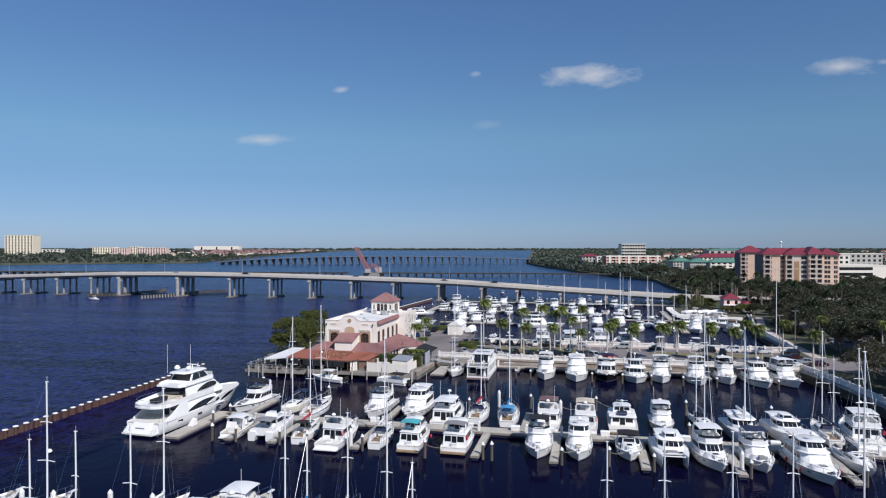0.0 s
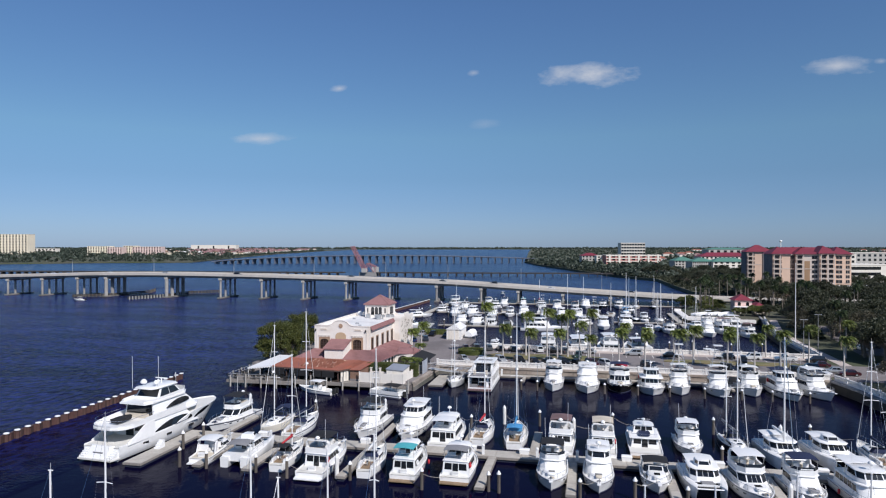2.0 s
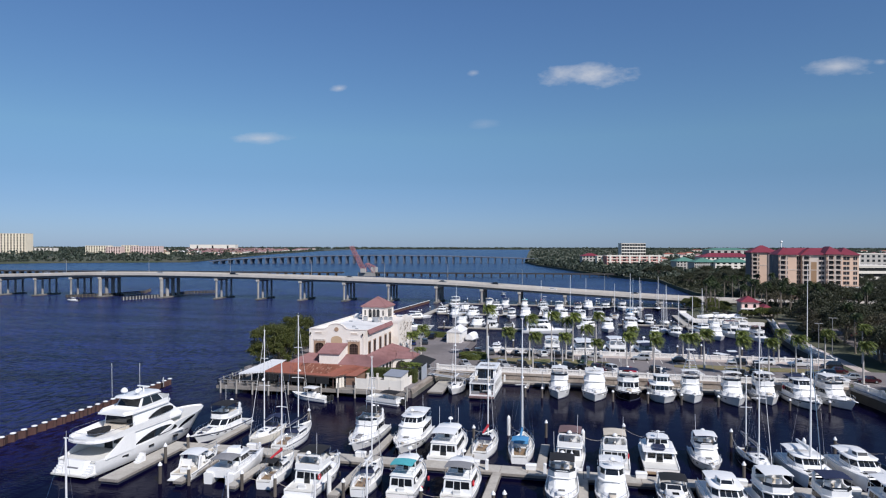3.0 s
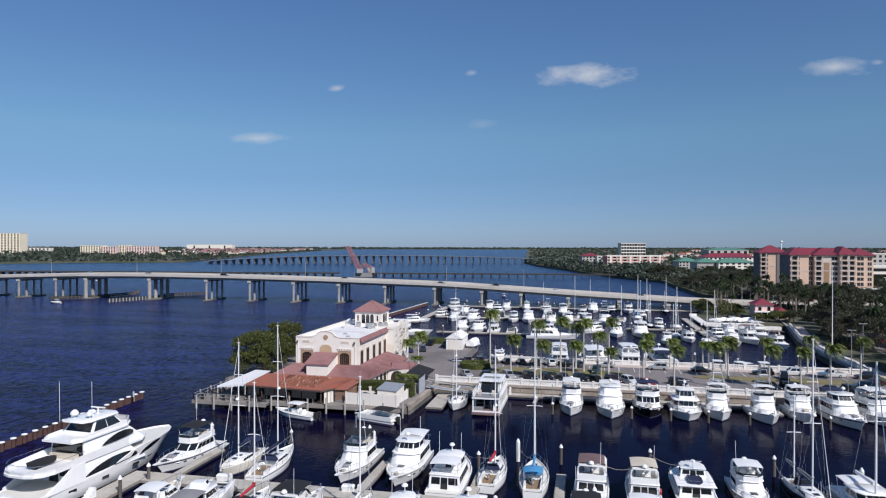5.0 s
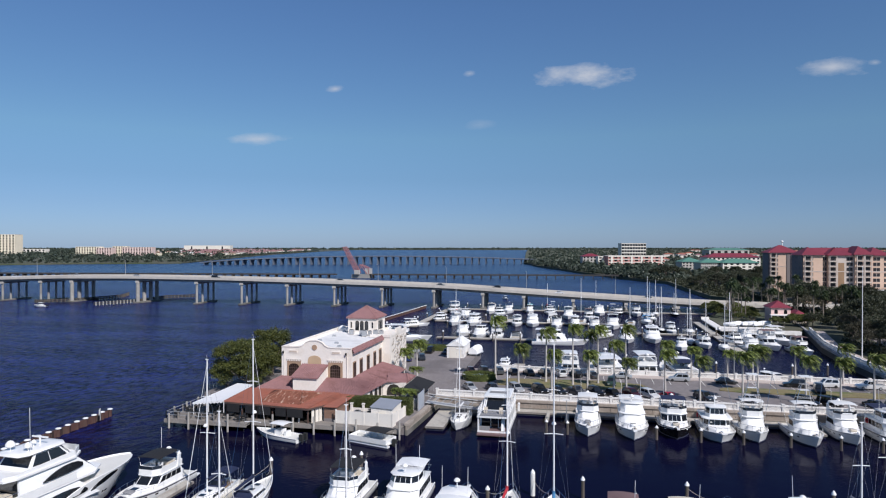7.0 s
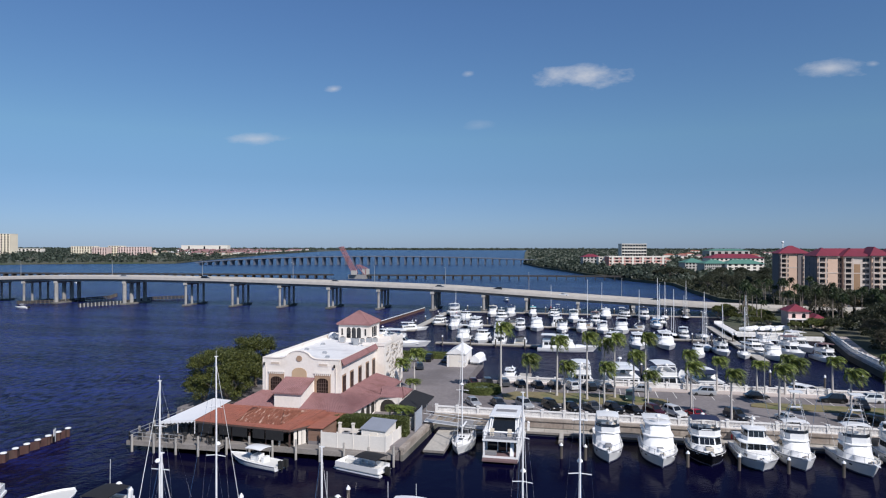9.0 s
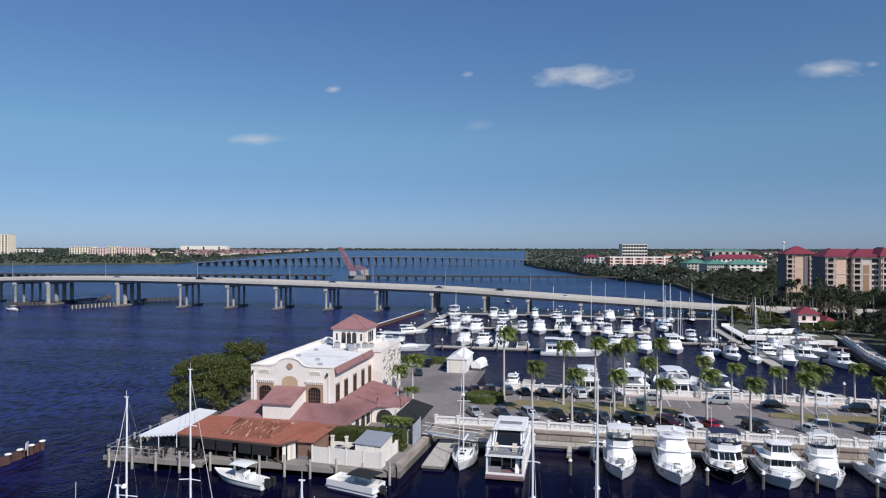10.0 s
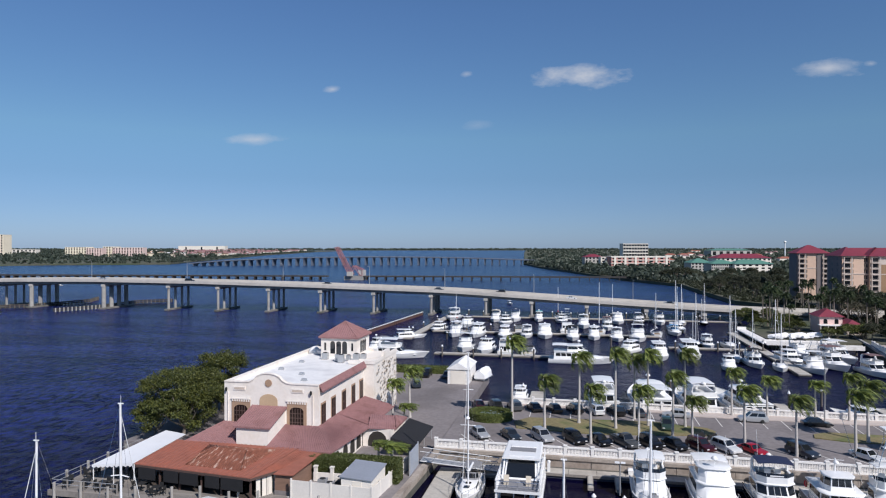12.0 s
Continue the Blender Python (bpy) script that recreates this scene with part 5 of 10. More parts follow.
    # black sheet across the gap, drawn for the shade between the hulls
    part("tunnel_front", Geo().box(-w * 0.5, w * 0.5, L * 0.33, L * 0.335, 0.05, 1.2), BLACKHULL, boat)
    boat.scale = (1, 1, 0.86)
    return boat


def at_berth(x, bow, stern, lean=0.0):
    """The pose of a boat whose bow and stern lie at these distances up the basin (bow beyond stern points away)."""
    away = bow > stern
    return pose(x, (bow + stern) / 2, 0, 0, 0, (0 if away else 180) + lean)


# middle row, near side of the dock
motor_boat("small white express cruiser with dark windscreen at the dock", 8.2, 2.7, "express", m=at_berth(-39.2, 87.3, 79.1, 5), top=WHITE)
catamaran("white power catamaran moored stern out", 8.4, 3.6, 0, at_berth(-34.5, 87.4, 79.0, 3), GREYCAN)
sail_boat("white sailboat with red cushions in the cockpit", 8.6, 2.6, 11.0, m=at_berth(-29.3, 87.4, 78.8, 4), cover=REDCLOTH, dodger=BLACKCAN)
motor_boat("white cockpit cruiser with enclosed aft deck, moored stern out", 10.2, 3.5, "flybridge", m=at_berth(-24.2, 87.4, 77.2, -1), top=BLACKCAN, fend=BLACKCAN, house=WHITE)
sail_boat("white sailboat with rounded stern and steel rails", 8.6, 2.7, 12.0, m=at_berth(-18.8, 87.4, 79.2, 2), cover=WHITE)
motor_boat("white trawler yacht with teal canvas over the upper deck", 8.8, 3.1, "motoryacht", m=at_berth(-14.2, 87.4, 79.0), top=TEALCAN, fend=REDCLOTH)
motor_boat("white motor yacht with glazed upper saloon, moored stern out", 8.4, 3.5, "motoryacht", m=at_berth(-8.5, 87.4, 79.6, -1), top=GREYCAN)
motor_boat("white flybridge cruiser with black canopy, bow toward open water", 8.8, 3.4, "flybridge", m=at_berth(1.6, 78.8, 87.4, 1), top=BLACKCAN, screen=WHITE)
motor_boat("white trawler with three square front windows", 8.6, 3.3, "motoryacht", m=at_berth(6.5, 79.2, 87.4), top=WHITE)
motor_boat("white express cruiser with dark canopy and long foredeck", 7.6, 3.2, "express", m=at_berth(12.5, 80.6, 87.6), top=BLACKCAN)
catamaran("white power catamaran with steel guard rails", 8.6, 4.2, 0, at_berth(17.2, 79.8, 87.6, 2), WHITE)
motor_boat("long white express yacht with dark windscreen and hardtop", 10.0, 3.6, "flybridge", m=at_berth(21.8, 78.6, 88.2, 7), top=WHITE)
motor_boat("white flybridge cruiser with navy canvas top", 8.4, 3.4, "flybridge", m=at_berth(26.9, 79.4, 87.6, 4), top=NAVYCAN, screen=WHITE)
motor_boat("large white motor yacht with red ball fenders at the bow", 11.2, 4.0, "motoryacht", m=at_berth(32.6, 76.6, 87.6, 5), top=WHITE, fend=REDCLOTH)
sail_boat("long white sailboat with clear deck hatches", 9.4, 3.0, 12.4, m=at_berth(37.8, 80.4, 89.4, 4), cover=WHITE)
# middle row, far side of the dock
motor_boat("white cockpit motor yacht with black bridge canvas", 11.2, 3.5, "flybridge", m=at_berth(-44.4, 90.3, 101.4, -2), top=BLACKCAN, stripe=NAVY)
sail_boat("cream ketch with blue canvas, moored bow in", 9.4, 3.0, 13.0, m=at_berth(-37.0, 90.4, 99.8, 0), cover=NAVYCAN, dodger=NAVYCAN, hull=CREAM_GEL)
sail_boat("white sailboat with blue hull stripes and tall mast", 10.6, 3.2, 14.8, m=at_berth(-33.1, 100.6, 90.3, 2), stripe=NAVY, cover=NAVYCAN, hull=WHITE)
motor_boat("white flybridge cruiser with black bridge enclosure", 11.0, 3.7, "flybridge", m=at_berth(-24.0, 91.6, 102.6), top=BLACKCAN, screen=WHITE)
motor_boat("white classic motor yacht with wide eyebrow roof", 11.4, 4.0, "motoryacht", m=at_berth(-18.1, 91.9, 103.2), house=WHITE, top=WHITE)
motor_boat("white motor yacht with rounded satellite domes, moored bow out", 11.2, 3.9, "motoryacht", m=at_berth(-12.4, 101.4, 90.3), top=WHITE)
sail_boat("small white sailboat with red canvas bundles on deck", 8.8, 2.9, 12.6, m=at_berth(-8.2, 102.0, 93.2, -3), cover=REDCLOTH)
sail_boat("white double-ended sailboat with bright blue boom tent", 9.2, 3.2, 15.0, m=at_berth(-3.8, 101.8, 92.6, 2), cover=BLUECAN, dodger=BLUECAN)
motor_boat("white flybridge yacht with maroon canopy and red seats", 10.2, 3.5, "flybridge", m=at_berth(2.2, 101.0, 90.8, -2), top=MAROONCAN)
motor_boat("white sport cruiser with pale canvas and tall rails", 9.6, 3.4, "flybridge", m=at_berth(7.2, 100.6, 91.0), top=TANCAN, screen=WHITE)
motor_boat("stout white trawler with rounded hull and blue awning", 11.0, 4.1, "trawler", m=at_berth(12.3, 103.6, 92.8), top=NAVYCAN, tall=0.82)
motor_boat("white flybridge cruiser with a pale canvas top", 8.6, 3.3, "flybridge", m=at_berth(17.7, 93.0, 101.6), top=WHITE, screen=WHITE, tall=0.86)
sail_boat("dark-hulled ketch with wooden details", 9.6, 3.0, 15.0, hull=BLACKHULL, m=at_berth(23.2, 92.6, 102.4, 6), cover=GREYCAN, mizzen=8.5)
catamaran("white sailing catamaran with a tall mast", 8.8, 4.3, 14.5, at_berth(27.9, 91.0, 99.8, 4), WHITE)
catamaran("white power catamaran with hardtop and dark tunnel between its hulls", 8.8, 4.2, 0, at_berth(33.5, 91.6, 100.4, 6), WHITE)
sail_boat("white ketch with two slim masts", 9.6, 3.0, 12.6, m=at_berth(38.4, 102.0, 92.4), mizzen=9.6, cover=NAVYCAN)
motor_boat("large white flybridge cruiser moored beside the quay wall", 12.0, 4.1, "flybridge", m=at_berth(42.8, 104.0, 92.0, -4), top=WHITE)
# berths along the seawall, bows toward the basin
sail_boat("white sailboat moored beside the gangway", 8.6, 2.9, 13.2, m=at_berth(-18.2, 124.0, 132.6), cover=WHITE, dodger=GREYCAN)
motor_boat("white flybridge boat with satellite dome at the seawall", 9.8, 3.6, "flybridge", m=at_berth(-0.5, 124.8, 135.0), top=WHITE, screen=WHITE, tall=1.15)
motor_boat("tall white motor yacht with enclosed bridge at the seawall", 10.4, 4.3, "motoryacht", m=at_berth(5.4, 124.4, 135.0), top=WHITE, screen=WHITE, tall=1.15)
motor_boat("black-hulled cruiser with navy bridge canvas at the seawall", 8.6, 4.3, "flybridge", hull=BLACKHULL, m=at_berth(11.0, 126.6, 135.0), top=NAVYCAN, tall=1.15)
motor_boat("grey and white trawler with square windows at the seawall", 9.2, 4.3, "trawler", m=at_berth(16.3, 125.8, 135.0), top=WHITE, tall=1.15)
motor_boat("white sportfisher with a light metal tower at the seawall", 8.6, 3.8, "sportfish", m=at_berth(21.0, 127.2, 135.0), tower=True, tall=1.15)
motor_boat("white sportfishing boat with a tall tower and outriggers", 9.6, 3.9, "sportfish", m=at_berth(27.4, 126.8, 135.0, 2), tower=True, tall=1.15)
motor_boat("white cruiser with stepped cabin at the seawall", 8.2, 3.7, "flybridge", m=at_berth(32.8, 128.6, 136.2, 3), top=WHITE, screen=WHITE, tall=1.15)
motor_boat("large white motor yacht with navy canvas at the seawall", 10.8, 4.2, "motoryacht", m=at_berth(38.3, 126.0, 136.4, 6), top=NAVYCAN, stripe=NAVY, tall=1.15)
motor_boat("sleek white express yacht at the end of the seawall", 10.2, 3.9, "flybridge", m=at_berth(43.2, 127.8, 137.4, 14), top=WHITE, screen=WHITE, tall=1.15)
# near row
for x, bow, L, h, cv in ((-36.2, 48.0, 7.4, 8.6, NAVYCAN), (-38.1, 53.1, 10.7, 12.4, WHITE), (-34.9, 51.3, 7.2, 8.4, WHITE), (-27.3, 49.1, 8.8, 10.2, WHITE), (-30.7, 58.2, 9.5, 11.0, WHITE), (-18.7, 58.0, 8.3, 9.6, WHITE), (-17.3, 59.0, 7.0, 6.8, BLUECAN), (-13.7, 60.1, 7.7, 9.0, WHITE), (-9.0, 57.8, 9.6, 11.2, NAVYCAN), (-7.4, 59.0, 7.0, 5.2, WHITE), (9.2, 61.5, 7.0, 7.4, WHITE), (14.0, 62.5, 7.0, 7.4, WHITE), (19.9, 64.8, 7.0, 8.0, WHITE), (25.0, 65.8, 7.0, 8.0, WHITE), (30.2, 67.2, 12.5, 15.3, WHITE)):
    sail_boat("white sailboat with bare mast moored in the near row", L, L * (0.2 if x in (-36.2, -34.9, -18.7, -17.3, -9.0, -7.4) else 0.31), h, m=at_berth(x, bow, bow - L), cover=cv, headsail=False)
for x, bow, st in ((-47.6, 55.2, "flybridge"), (-42.2, 56.0, "express"), (-27.0, 59.4, "express"), (-22.9, 60.0, "flybridge")):
    motor_boat("white cruiser moored in the near row", 9.4, 3.4, st, m=at_berth(x, bow, bow - 9.4), top=MAROONCAN if x < -47 else WHITE)

# ---- the restaurant on the point ----
GZ = LAND - 0.3   # ground at the restaurant
rest = thing("restaurant", "cream stucco two-storey waterfront restaurant with mauve tile roofs and a tower", "restaurant")


def roof_slab(geo, a, b, c, d, t=0.14):
    a, b, c, d = (Vector(p) for p in (a, b, c, d))
    dn = Vector((0, 0, -t))
    geo.add([a, b, c, d, a + dn, b + dn, c + dn, d + dn], [(0, 1, 2, 3), (7, 6, 5, 4), (0, 4, 5, 1), (1, 5, 6, 2), (2, 6, 7, 3), (3, 7, 4, 0)])


def tile_roof(name, planes, material, parent, step=0.27, r=0.05, label=""):
    """Sloping roof planes (eave left, eave right, ridge right, ridge left) with rows of barrel tiles running up the slope."""
    base = Geo()
    rib = Geo()
    for a, b, c, d in planes:
        roof_slab(base, a, b, c, d)
        a, b, c, d = (Vector(p) for p in (a, b, c, d))
        n = max(2, int((b - a).length / step))
        for i in range(n + 1):
            u = i / n
            p, q = a.lerp(b, u), d.lerp(c, u)
            if (q - p).length > 0.2:
                m_ = max(1, int((q - p).length / 1.2))
                rib.tube([p.lerp(q, j / m_) + Vector((0, 0, 0.02)) for j in range(m_ + 1)], r, 5)
    ob = part(name, base, material, parent, label)
    tagged(part("tile", rib, material, ob, smooth=60), kind="stuff")
    return ob


X0, X1, Y0, Y1, TOP = -47.3, -35.8, 131.74, 158.5, 9.67
wt = 0.35
# outer walls; the front carries a curved gable
front = [(X0, GZ), (X1, GZ), (X1, TOP), (-38.9, TOP), (-39.6, TOP + 0.06), (-40.15, TOP + 0.32), (-40.5, TOP + 0.72), (-41.1, TOP + 0.98), (-41.6, TOP + 1.06), (-42.2, TOP + 1.06), (-42.7, TOP + 0.98), (-43.3, TOP + 0.72), (-43.65, TOP + 0.32), (-44.2, TOP + 0.06), (-44.9, TOP), (X0, TOP)]
g = Geo()
n = len(front)
g.add([(x, Y0, z) for x, z in front] + [(x, Y0 + wt, z) for x, z in front], [tuple(range(n)), tuple(reversed(range(n, 2 * n)))] + [((i + 1) % n, i, n + i, n + (i + 1) % n) for i in range(n)])
part("front_wall", g, STUCCO, rest)
# coping along the top of the front
g = Geo()
cop = [p for p in front[2:]]
g.loft([[(x, Y0 - 0.08, z + 0.0), (x, Y0 + wt + 0.05, z + 0.0), (x, Y0 + wt + 0.05, z + 0.11), (x, Y0 - 0.08, z + 0.11)] for x, z in cop])
part("coping", g, STUCCO, rest)
part("side_wall", Geo().box(X1 - wt, X1, Y0 + wt + 0.003, 147.4, GZ, TOP - 0.02), STUCCO, rest)
part("side_wall", Geo().box(X0, X0 + wt, Y0 + wt + 0.003, Y1, GZ, TOP - 0.02), STUCCO, rest)
part("rear_block", Geo().box(-38.0, -34.4, 147.4, Y1, GZ, TOP - 0.35), STUCCO, rest)
part("rear_parapet", Geo().box(-38.0, -34.3, 147.3, 147.65, TOP - 0.35, TOP + 0.12).box(-34.65, -34.3, 147.65, Y1, TOP - 0.35, TOP + 0.12).prism([(-34.66, 151.6), (-34.28, 151.6), (-34.28, 154.6), (-34.66, 154.6)], TOP + 0.12, TOP + 0.75), STUCCO, rest)
part("rear_wall", Geo().box(X0 + wt, -38.0, Y1 - wt, Y1, GZ, TOP), STUCCO, rest)
part("roof_deck", Geo().box(X0 + wt, X1 - wt, Y0 + wt, Y1 - wt, 8.9, 9.2), ROOFWHITE, rest)
part("side_parapet_cap", Geo().box(X0 - 0.05, X0 + wt + 0.05, Y0 + wt, Y1, TOP - 0.02, TOP + 0.09), STUCCO, rest)
# sloping tile strip along the side parapet
tile_roof("parapet_tiles", [((X1 + 0.42, 131.95, 9.02), (X1 + 0.42, 147.25, 9.02), (X1 + 0.02, 147.25, TOP + 0.03), (X1 + 0.02, 131.95, TOP + 0.03))], TILEPINK, rest)
# front windows with brown surrounds and dentils
for xa, xb in ((-46.35, -44.05), (-39.55, -37.2)):
    sr = part("window_surround", Geo().box(xa, xb, Y0 - 0.07, Y0 - 0.003, 4.9, 7.75), TRIM, rest)
    part("dentil_course", Geo().box(xa - 0.05, xb + 0.05, Y0 - 0.16, Y0 - 0.07, 7.75, 7.9), STUCCO, sr)
    for k in range(8):
        x = xa + 0.15 + k * (xb - xa - 0.3) / 7
        part("dentil", Geo().box(x - 0.07, x + 0.07, Y0 - 0.15, Y0 - 0.073, 7.5, 7.75), STUCCO, sr)
    xm, w = (xa + xb) / 2, 0.82
    arc = [(xm - w, 4.95), (xm + w, 4.95), (xm + w, 6.75), (xm + w * 0.75, 7.0), (xm + w * 0.35, 7.12), (xm - w * 0.35, 7.12), (xm - w * 0.75, 7.0), (xm - w, 6.75)]
    g = Geo()
    k = len(arc)
    g.add([(x, Y0 - 0.10, z) for x, z in arc] + [(x, Y0 - 0.073, z) for x, z in arc], [tuple(range(k))] + [((i + 1) % k, i, k + i, k + (i + 1) % k) for i in range(k)])
    win = part("window", g, WINDOWDARK, rest)
    for q in range(1, 5):
        x = xm - w + q * 2 * w / 5
        part("mullion", Geo().box(x - 0.035, x + 0.035, Y0 - 0.13, Y0 - 0.103, 4.95, 7.0), BARDARK, win)
    for z in (5.45, 5.95, 6.45):
        part("glazing_bar", Geo().box(xm - w, xm + w, Y0 - 0.128, Y0 - 0.103, z - 0.03, z + 0.03), BARDARK, win)
# blind arch over the porch, medallion and plaques
xm = -41.8
arc = [(xm - 1.1, 6.9), (xm + 1.1, 6.9), (xm + 1.1, 7.75)] + [(xm + 1.1 * math.cos(a), 7.75 + 0.72 * math.sin(a)) for a in [math.pi * k / 8 for k in range(1, 8)]] + [(xm - 1.1, 7.75)]
k = len(arc)
part("blind_arch", Geo().add([(x, Y0 - 0.05, z) for x, z in arc] + [(x, Y0 - 0.003, z) for x, z in arc], [tuple(range(k))] + [((i + 1) % k, i, k + i, k + (i + 1) % k) for i in range(k)]), mat("tan_stucco", (0.50, 0.36, 0.23), 0.85, var=0.1), rest)
g = Geo()
ring = [(0.42 * math.cos(a), 0.42 * math.sin(a)) for a in [2 * math.pi * q / 12 for q in range(12)]]
for rr, y_, in ((1.0, 0.09), (0.6, 0.05)):
    g.add([(xm + x * rr, Y0 - y_, 9.72 + z * rr) for x, z in ring] + [(xm + x * rr, Y0 - 0.003, 9.72 + z * rr) for x, z in ring], [tuple(range(12))] + [((i + 1) % 12, i, 12 + i, 12 + (i + 1) % 12) for i in range(12)])
part("medallion", g, TRIM, rest)
for x in (-45.4, -38.3):
    pl = part("plaque", Geo().box(x - 0.75, x + 0.75, Y0 - 0.06, Y0 - 0.003, 8.75, 9.2), STUCCO, rest)
    # inner panel's shade is put into its darker colour
    part("plaque_panel", Geo().box(x - 0.62, x + 0.62, Y0 - 0.075, Y0 - 0.063, 8.84, 9.1), mat("shaded_plaque", (0.55, 0.46, 0.38), 0.85), pl)
for x in (-46.95, -36.6):
    part("wall_lamp", Geo().lathe(x, Y0 - 0.22, [(0.05, 8.6), (0.14, 8.75), (0.14, 9.0), (0.03, 9.1)], 8).box(x - 0.03, x + 0.03, Y0 - 0.2, Y0 - 0.003, 8.95, 9.0), RUBBER, rest)
    part("downpipe", Geo().tube([(x + 0.15, Y0 - 0.06, 8.6), (x + 0.15, Y0 - 0.06, 5.0)], 0.06, 6), STUCCO, rest)
# side windows
for y in (133.1, 136.2, 139.7, 143.15, 146.25):
    sr = part("window_surround", Geo().box(X1 + 0.003, X1 + 0.06, y - 0.72, y + 0.72, 4.8, 7.55), TRIM, rest)
    part("pane", Geo().box(X1 + 0.063, X1 + 0.09, y - 0.62, y + 0.62, 4.9, 7.35), WINDOWDARK, sr)
    for q in (-0.2, 0.2):
        part("mullion", Geo().box(X1 + 0.093, X1 + 0.12, y + q - 0.03, y + q + 0.03, 4.95, 7.3), BARDARK, sr)
    part("glazing_bar", Geo().box(X1 + 0.093, X1 + 0.118, y - 0.58, y + 0.58, 6.1, 6.16), BARDARK, sr)
part("pilaster", Geo().box(X1 + 0.003, X1 + 0.12, 147.05, 147.3, 4.5, 9.0), STUCCO, rest)
# climbing vine on the rear block
vine = Geo()
rnd = random.Random(4)
for k in range(170):
    y = rnd.uniform(148.5, 158) if k % 3 else rnd.gauss(153, 1.6)
    z = GZ + (rnd.random() ** 1.4) * 7.4
    s = rnd.uniform(0.08, 0.22)
    x = -34.4 + rnd.uniform(0.03, 0.25)
    vine.add([(x, y - s, z - s), (x + 0.06, y + s, z - s * 0.6), (x, y + s, z + s), (x + 0.05, y - s, z + s * 0.7)], [(0, 1, 2, 3)])
tagged(part("climbing_vine", vine, leaf_mat("vine_leaves", (0.20, 0.17, 0.13), (0.36, 0.31, 0.26)), rest), kind="stuff")
# tower
TX0, TX1, TY0, TY1 = -43.9, -38.5, 152.2, 157.9
tw = part("tower", Geo().box(TX0, TX1, TY0, TY1, 9.0, 12.1), STUCCO, rest)
ax, ay = (TX0 + TX1) / 2, (TY0 + TY1) / 2
e = 0.28
c4 = [(TX0 - e, TY0 - e, 12.1), (TX1 + e, TY0 - e, 12.1), (TX1 + e, TY1 + e, 12.1), (TX0 - e, TY1 + e, 12.1)]
g, rb = Geo(), Geo()
g.add(c4 + [(ax, ay, 14.1)] + [(x, y, z - 0.16) for x, y, z in c4], [(0, 1, 4), (1, 2, 4), (2, 3, 4), (3, 0, 4), (8, 7, 6, 5), (0, 5, 6, 1), (1, 6, 7, 2), (2, 7, 8, 3), (3, 8, 5, 0)])
tr = part("tower_roof", g, TILEPINK, rest)
for i in range(4):
    a, b = Vector(c4[i]), Vector(c4[(i + 1) % 4])
    up = Vector((ax, ay, 14.1))
    for q in range(1, 18):
        u = q / 18
        k = 1 - abs(2 * u - 1)
        p = a.lerp(b, u)
        mid = (a + b) / 2
        rb.tube([p, p + (up - mid) * k], 0.075, 5)
    rb.tube([a, up], 0.11, 6)
tagged(part("tile", rb, TILEPINK, tr, smooth=60), kind="stuff")


def arched(x, y, z0, z1, w, axis):
    """An arched opening standing 2 cm proud of a wall facing -y or +x."""
    prof = [(-w, z0), (w, z0), (w, z1 - w)] + [(w * math.cos(a), z1 - w + w * math.sin(a)) for a in [math.pi * q / 6 for q in range(1, 6)]] + [(-w, z1 - w)]
    k = len(prof)
    if axis == "y":
        v = [(x + u, y - 0.02, z) for u, z in prof] + [(x + u, y + 0.05, z) for u, z in prof]
    else:
        v = [(x + 0.02, y + u, z) for u, z in prof] + [(x - 0.05, y + u, z) for u, z in prof]
    return Geo().add(v, [tuple(range(k))] + [((i + 1) % k, i, k + i, k + (i + 1) % k) for i in range(k)])


for dx in (-0.9, 0.0, 0.9):
    part("tower_window", arched(ax + dx, TY0, 9.75, 11.55, 0.36, "y"), GLASS, tw)
    part("tower_window", arched(TX1, ay + dx, 9.75, 11.55, 0.36, "x"), GLASS, tw)
for dx in (-2.05, 2.05):
    part("slit_window", Geo().box(ax + dx - 0.14, ax + dx + 0.14, TY0 - 0.02, TY0 + 0.05, 10.2, 11.3), GLASS, tw)
for dx in (-0.45, 0.45):
    part("mullion_column", Geo().lathe(ax + dx, TY0 - 0.06, [(0.07, 9.7), (0.06, 11.0), (0.09, 11.1)], 8), STUCCO, tw)
# rooftop plant
rnd = random.Random(9)
for x, y, w, h in ((-42.6, 150.6, 0.8, 0.9), (-40.2, 149.3, 0.7, 1.0), (-39.4, 148.4, 0.75, 1.1), (-38.9, 150.0, 0.6, 0.8), (-38.0, 150.7, 0.8, 0.9), (-37.2, 151.4, 0.7, 0.8)):
    u = thing("rooftop_unit", "grey rooftop air-conditioning unit on the white roof", "air conditioner", "rooftop units", at=pose(x, y, 9.2))
    part("casing", Geo().prism([(-w / 2, -w / 2), (w / 2, -w / 2), (w / 2, w / 2), (-w / 2, w / 2)], 0.08, h), GALV, u)
    part("fan_guard", Geo().lathe(0, 0, [(w * 0.38, h + 0.003), (w * 0.38, h + 0.07), (w * 0.1, h + 0.09)], 10), RUBBER, u)
    part("skid", Geo().box(-w / 2, w / 2, -w / 2, w / 2, 0, 0.077), DOCKWOOD, u)
for x, y in ((-45.2, 142), (-43.9, 137.4), (-41.2, 139.4), (-39.4, 136.0), (-44.8, 147.5)):
    u = thing("roof_vent", "small white vent box on the roof membrane", "vent", "roof vents", at=pose(x, y, 9.2))
    part("hood", Geo().prism([(-0.35, -0.25), (0.35, -0.25), (0.35, 0.25), (-0.35, 0.25)], 0, 0.3, [(-0.25, -0.18), (0.25, -0.18), (0.25, 0.18), (-0.25, 0.18)]), GALV, u)
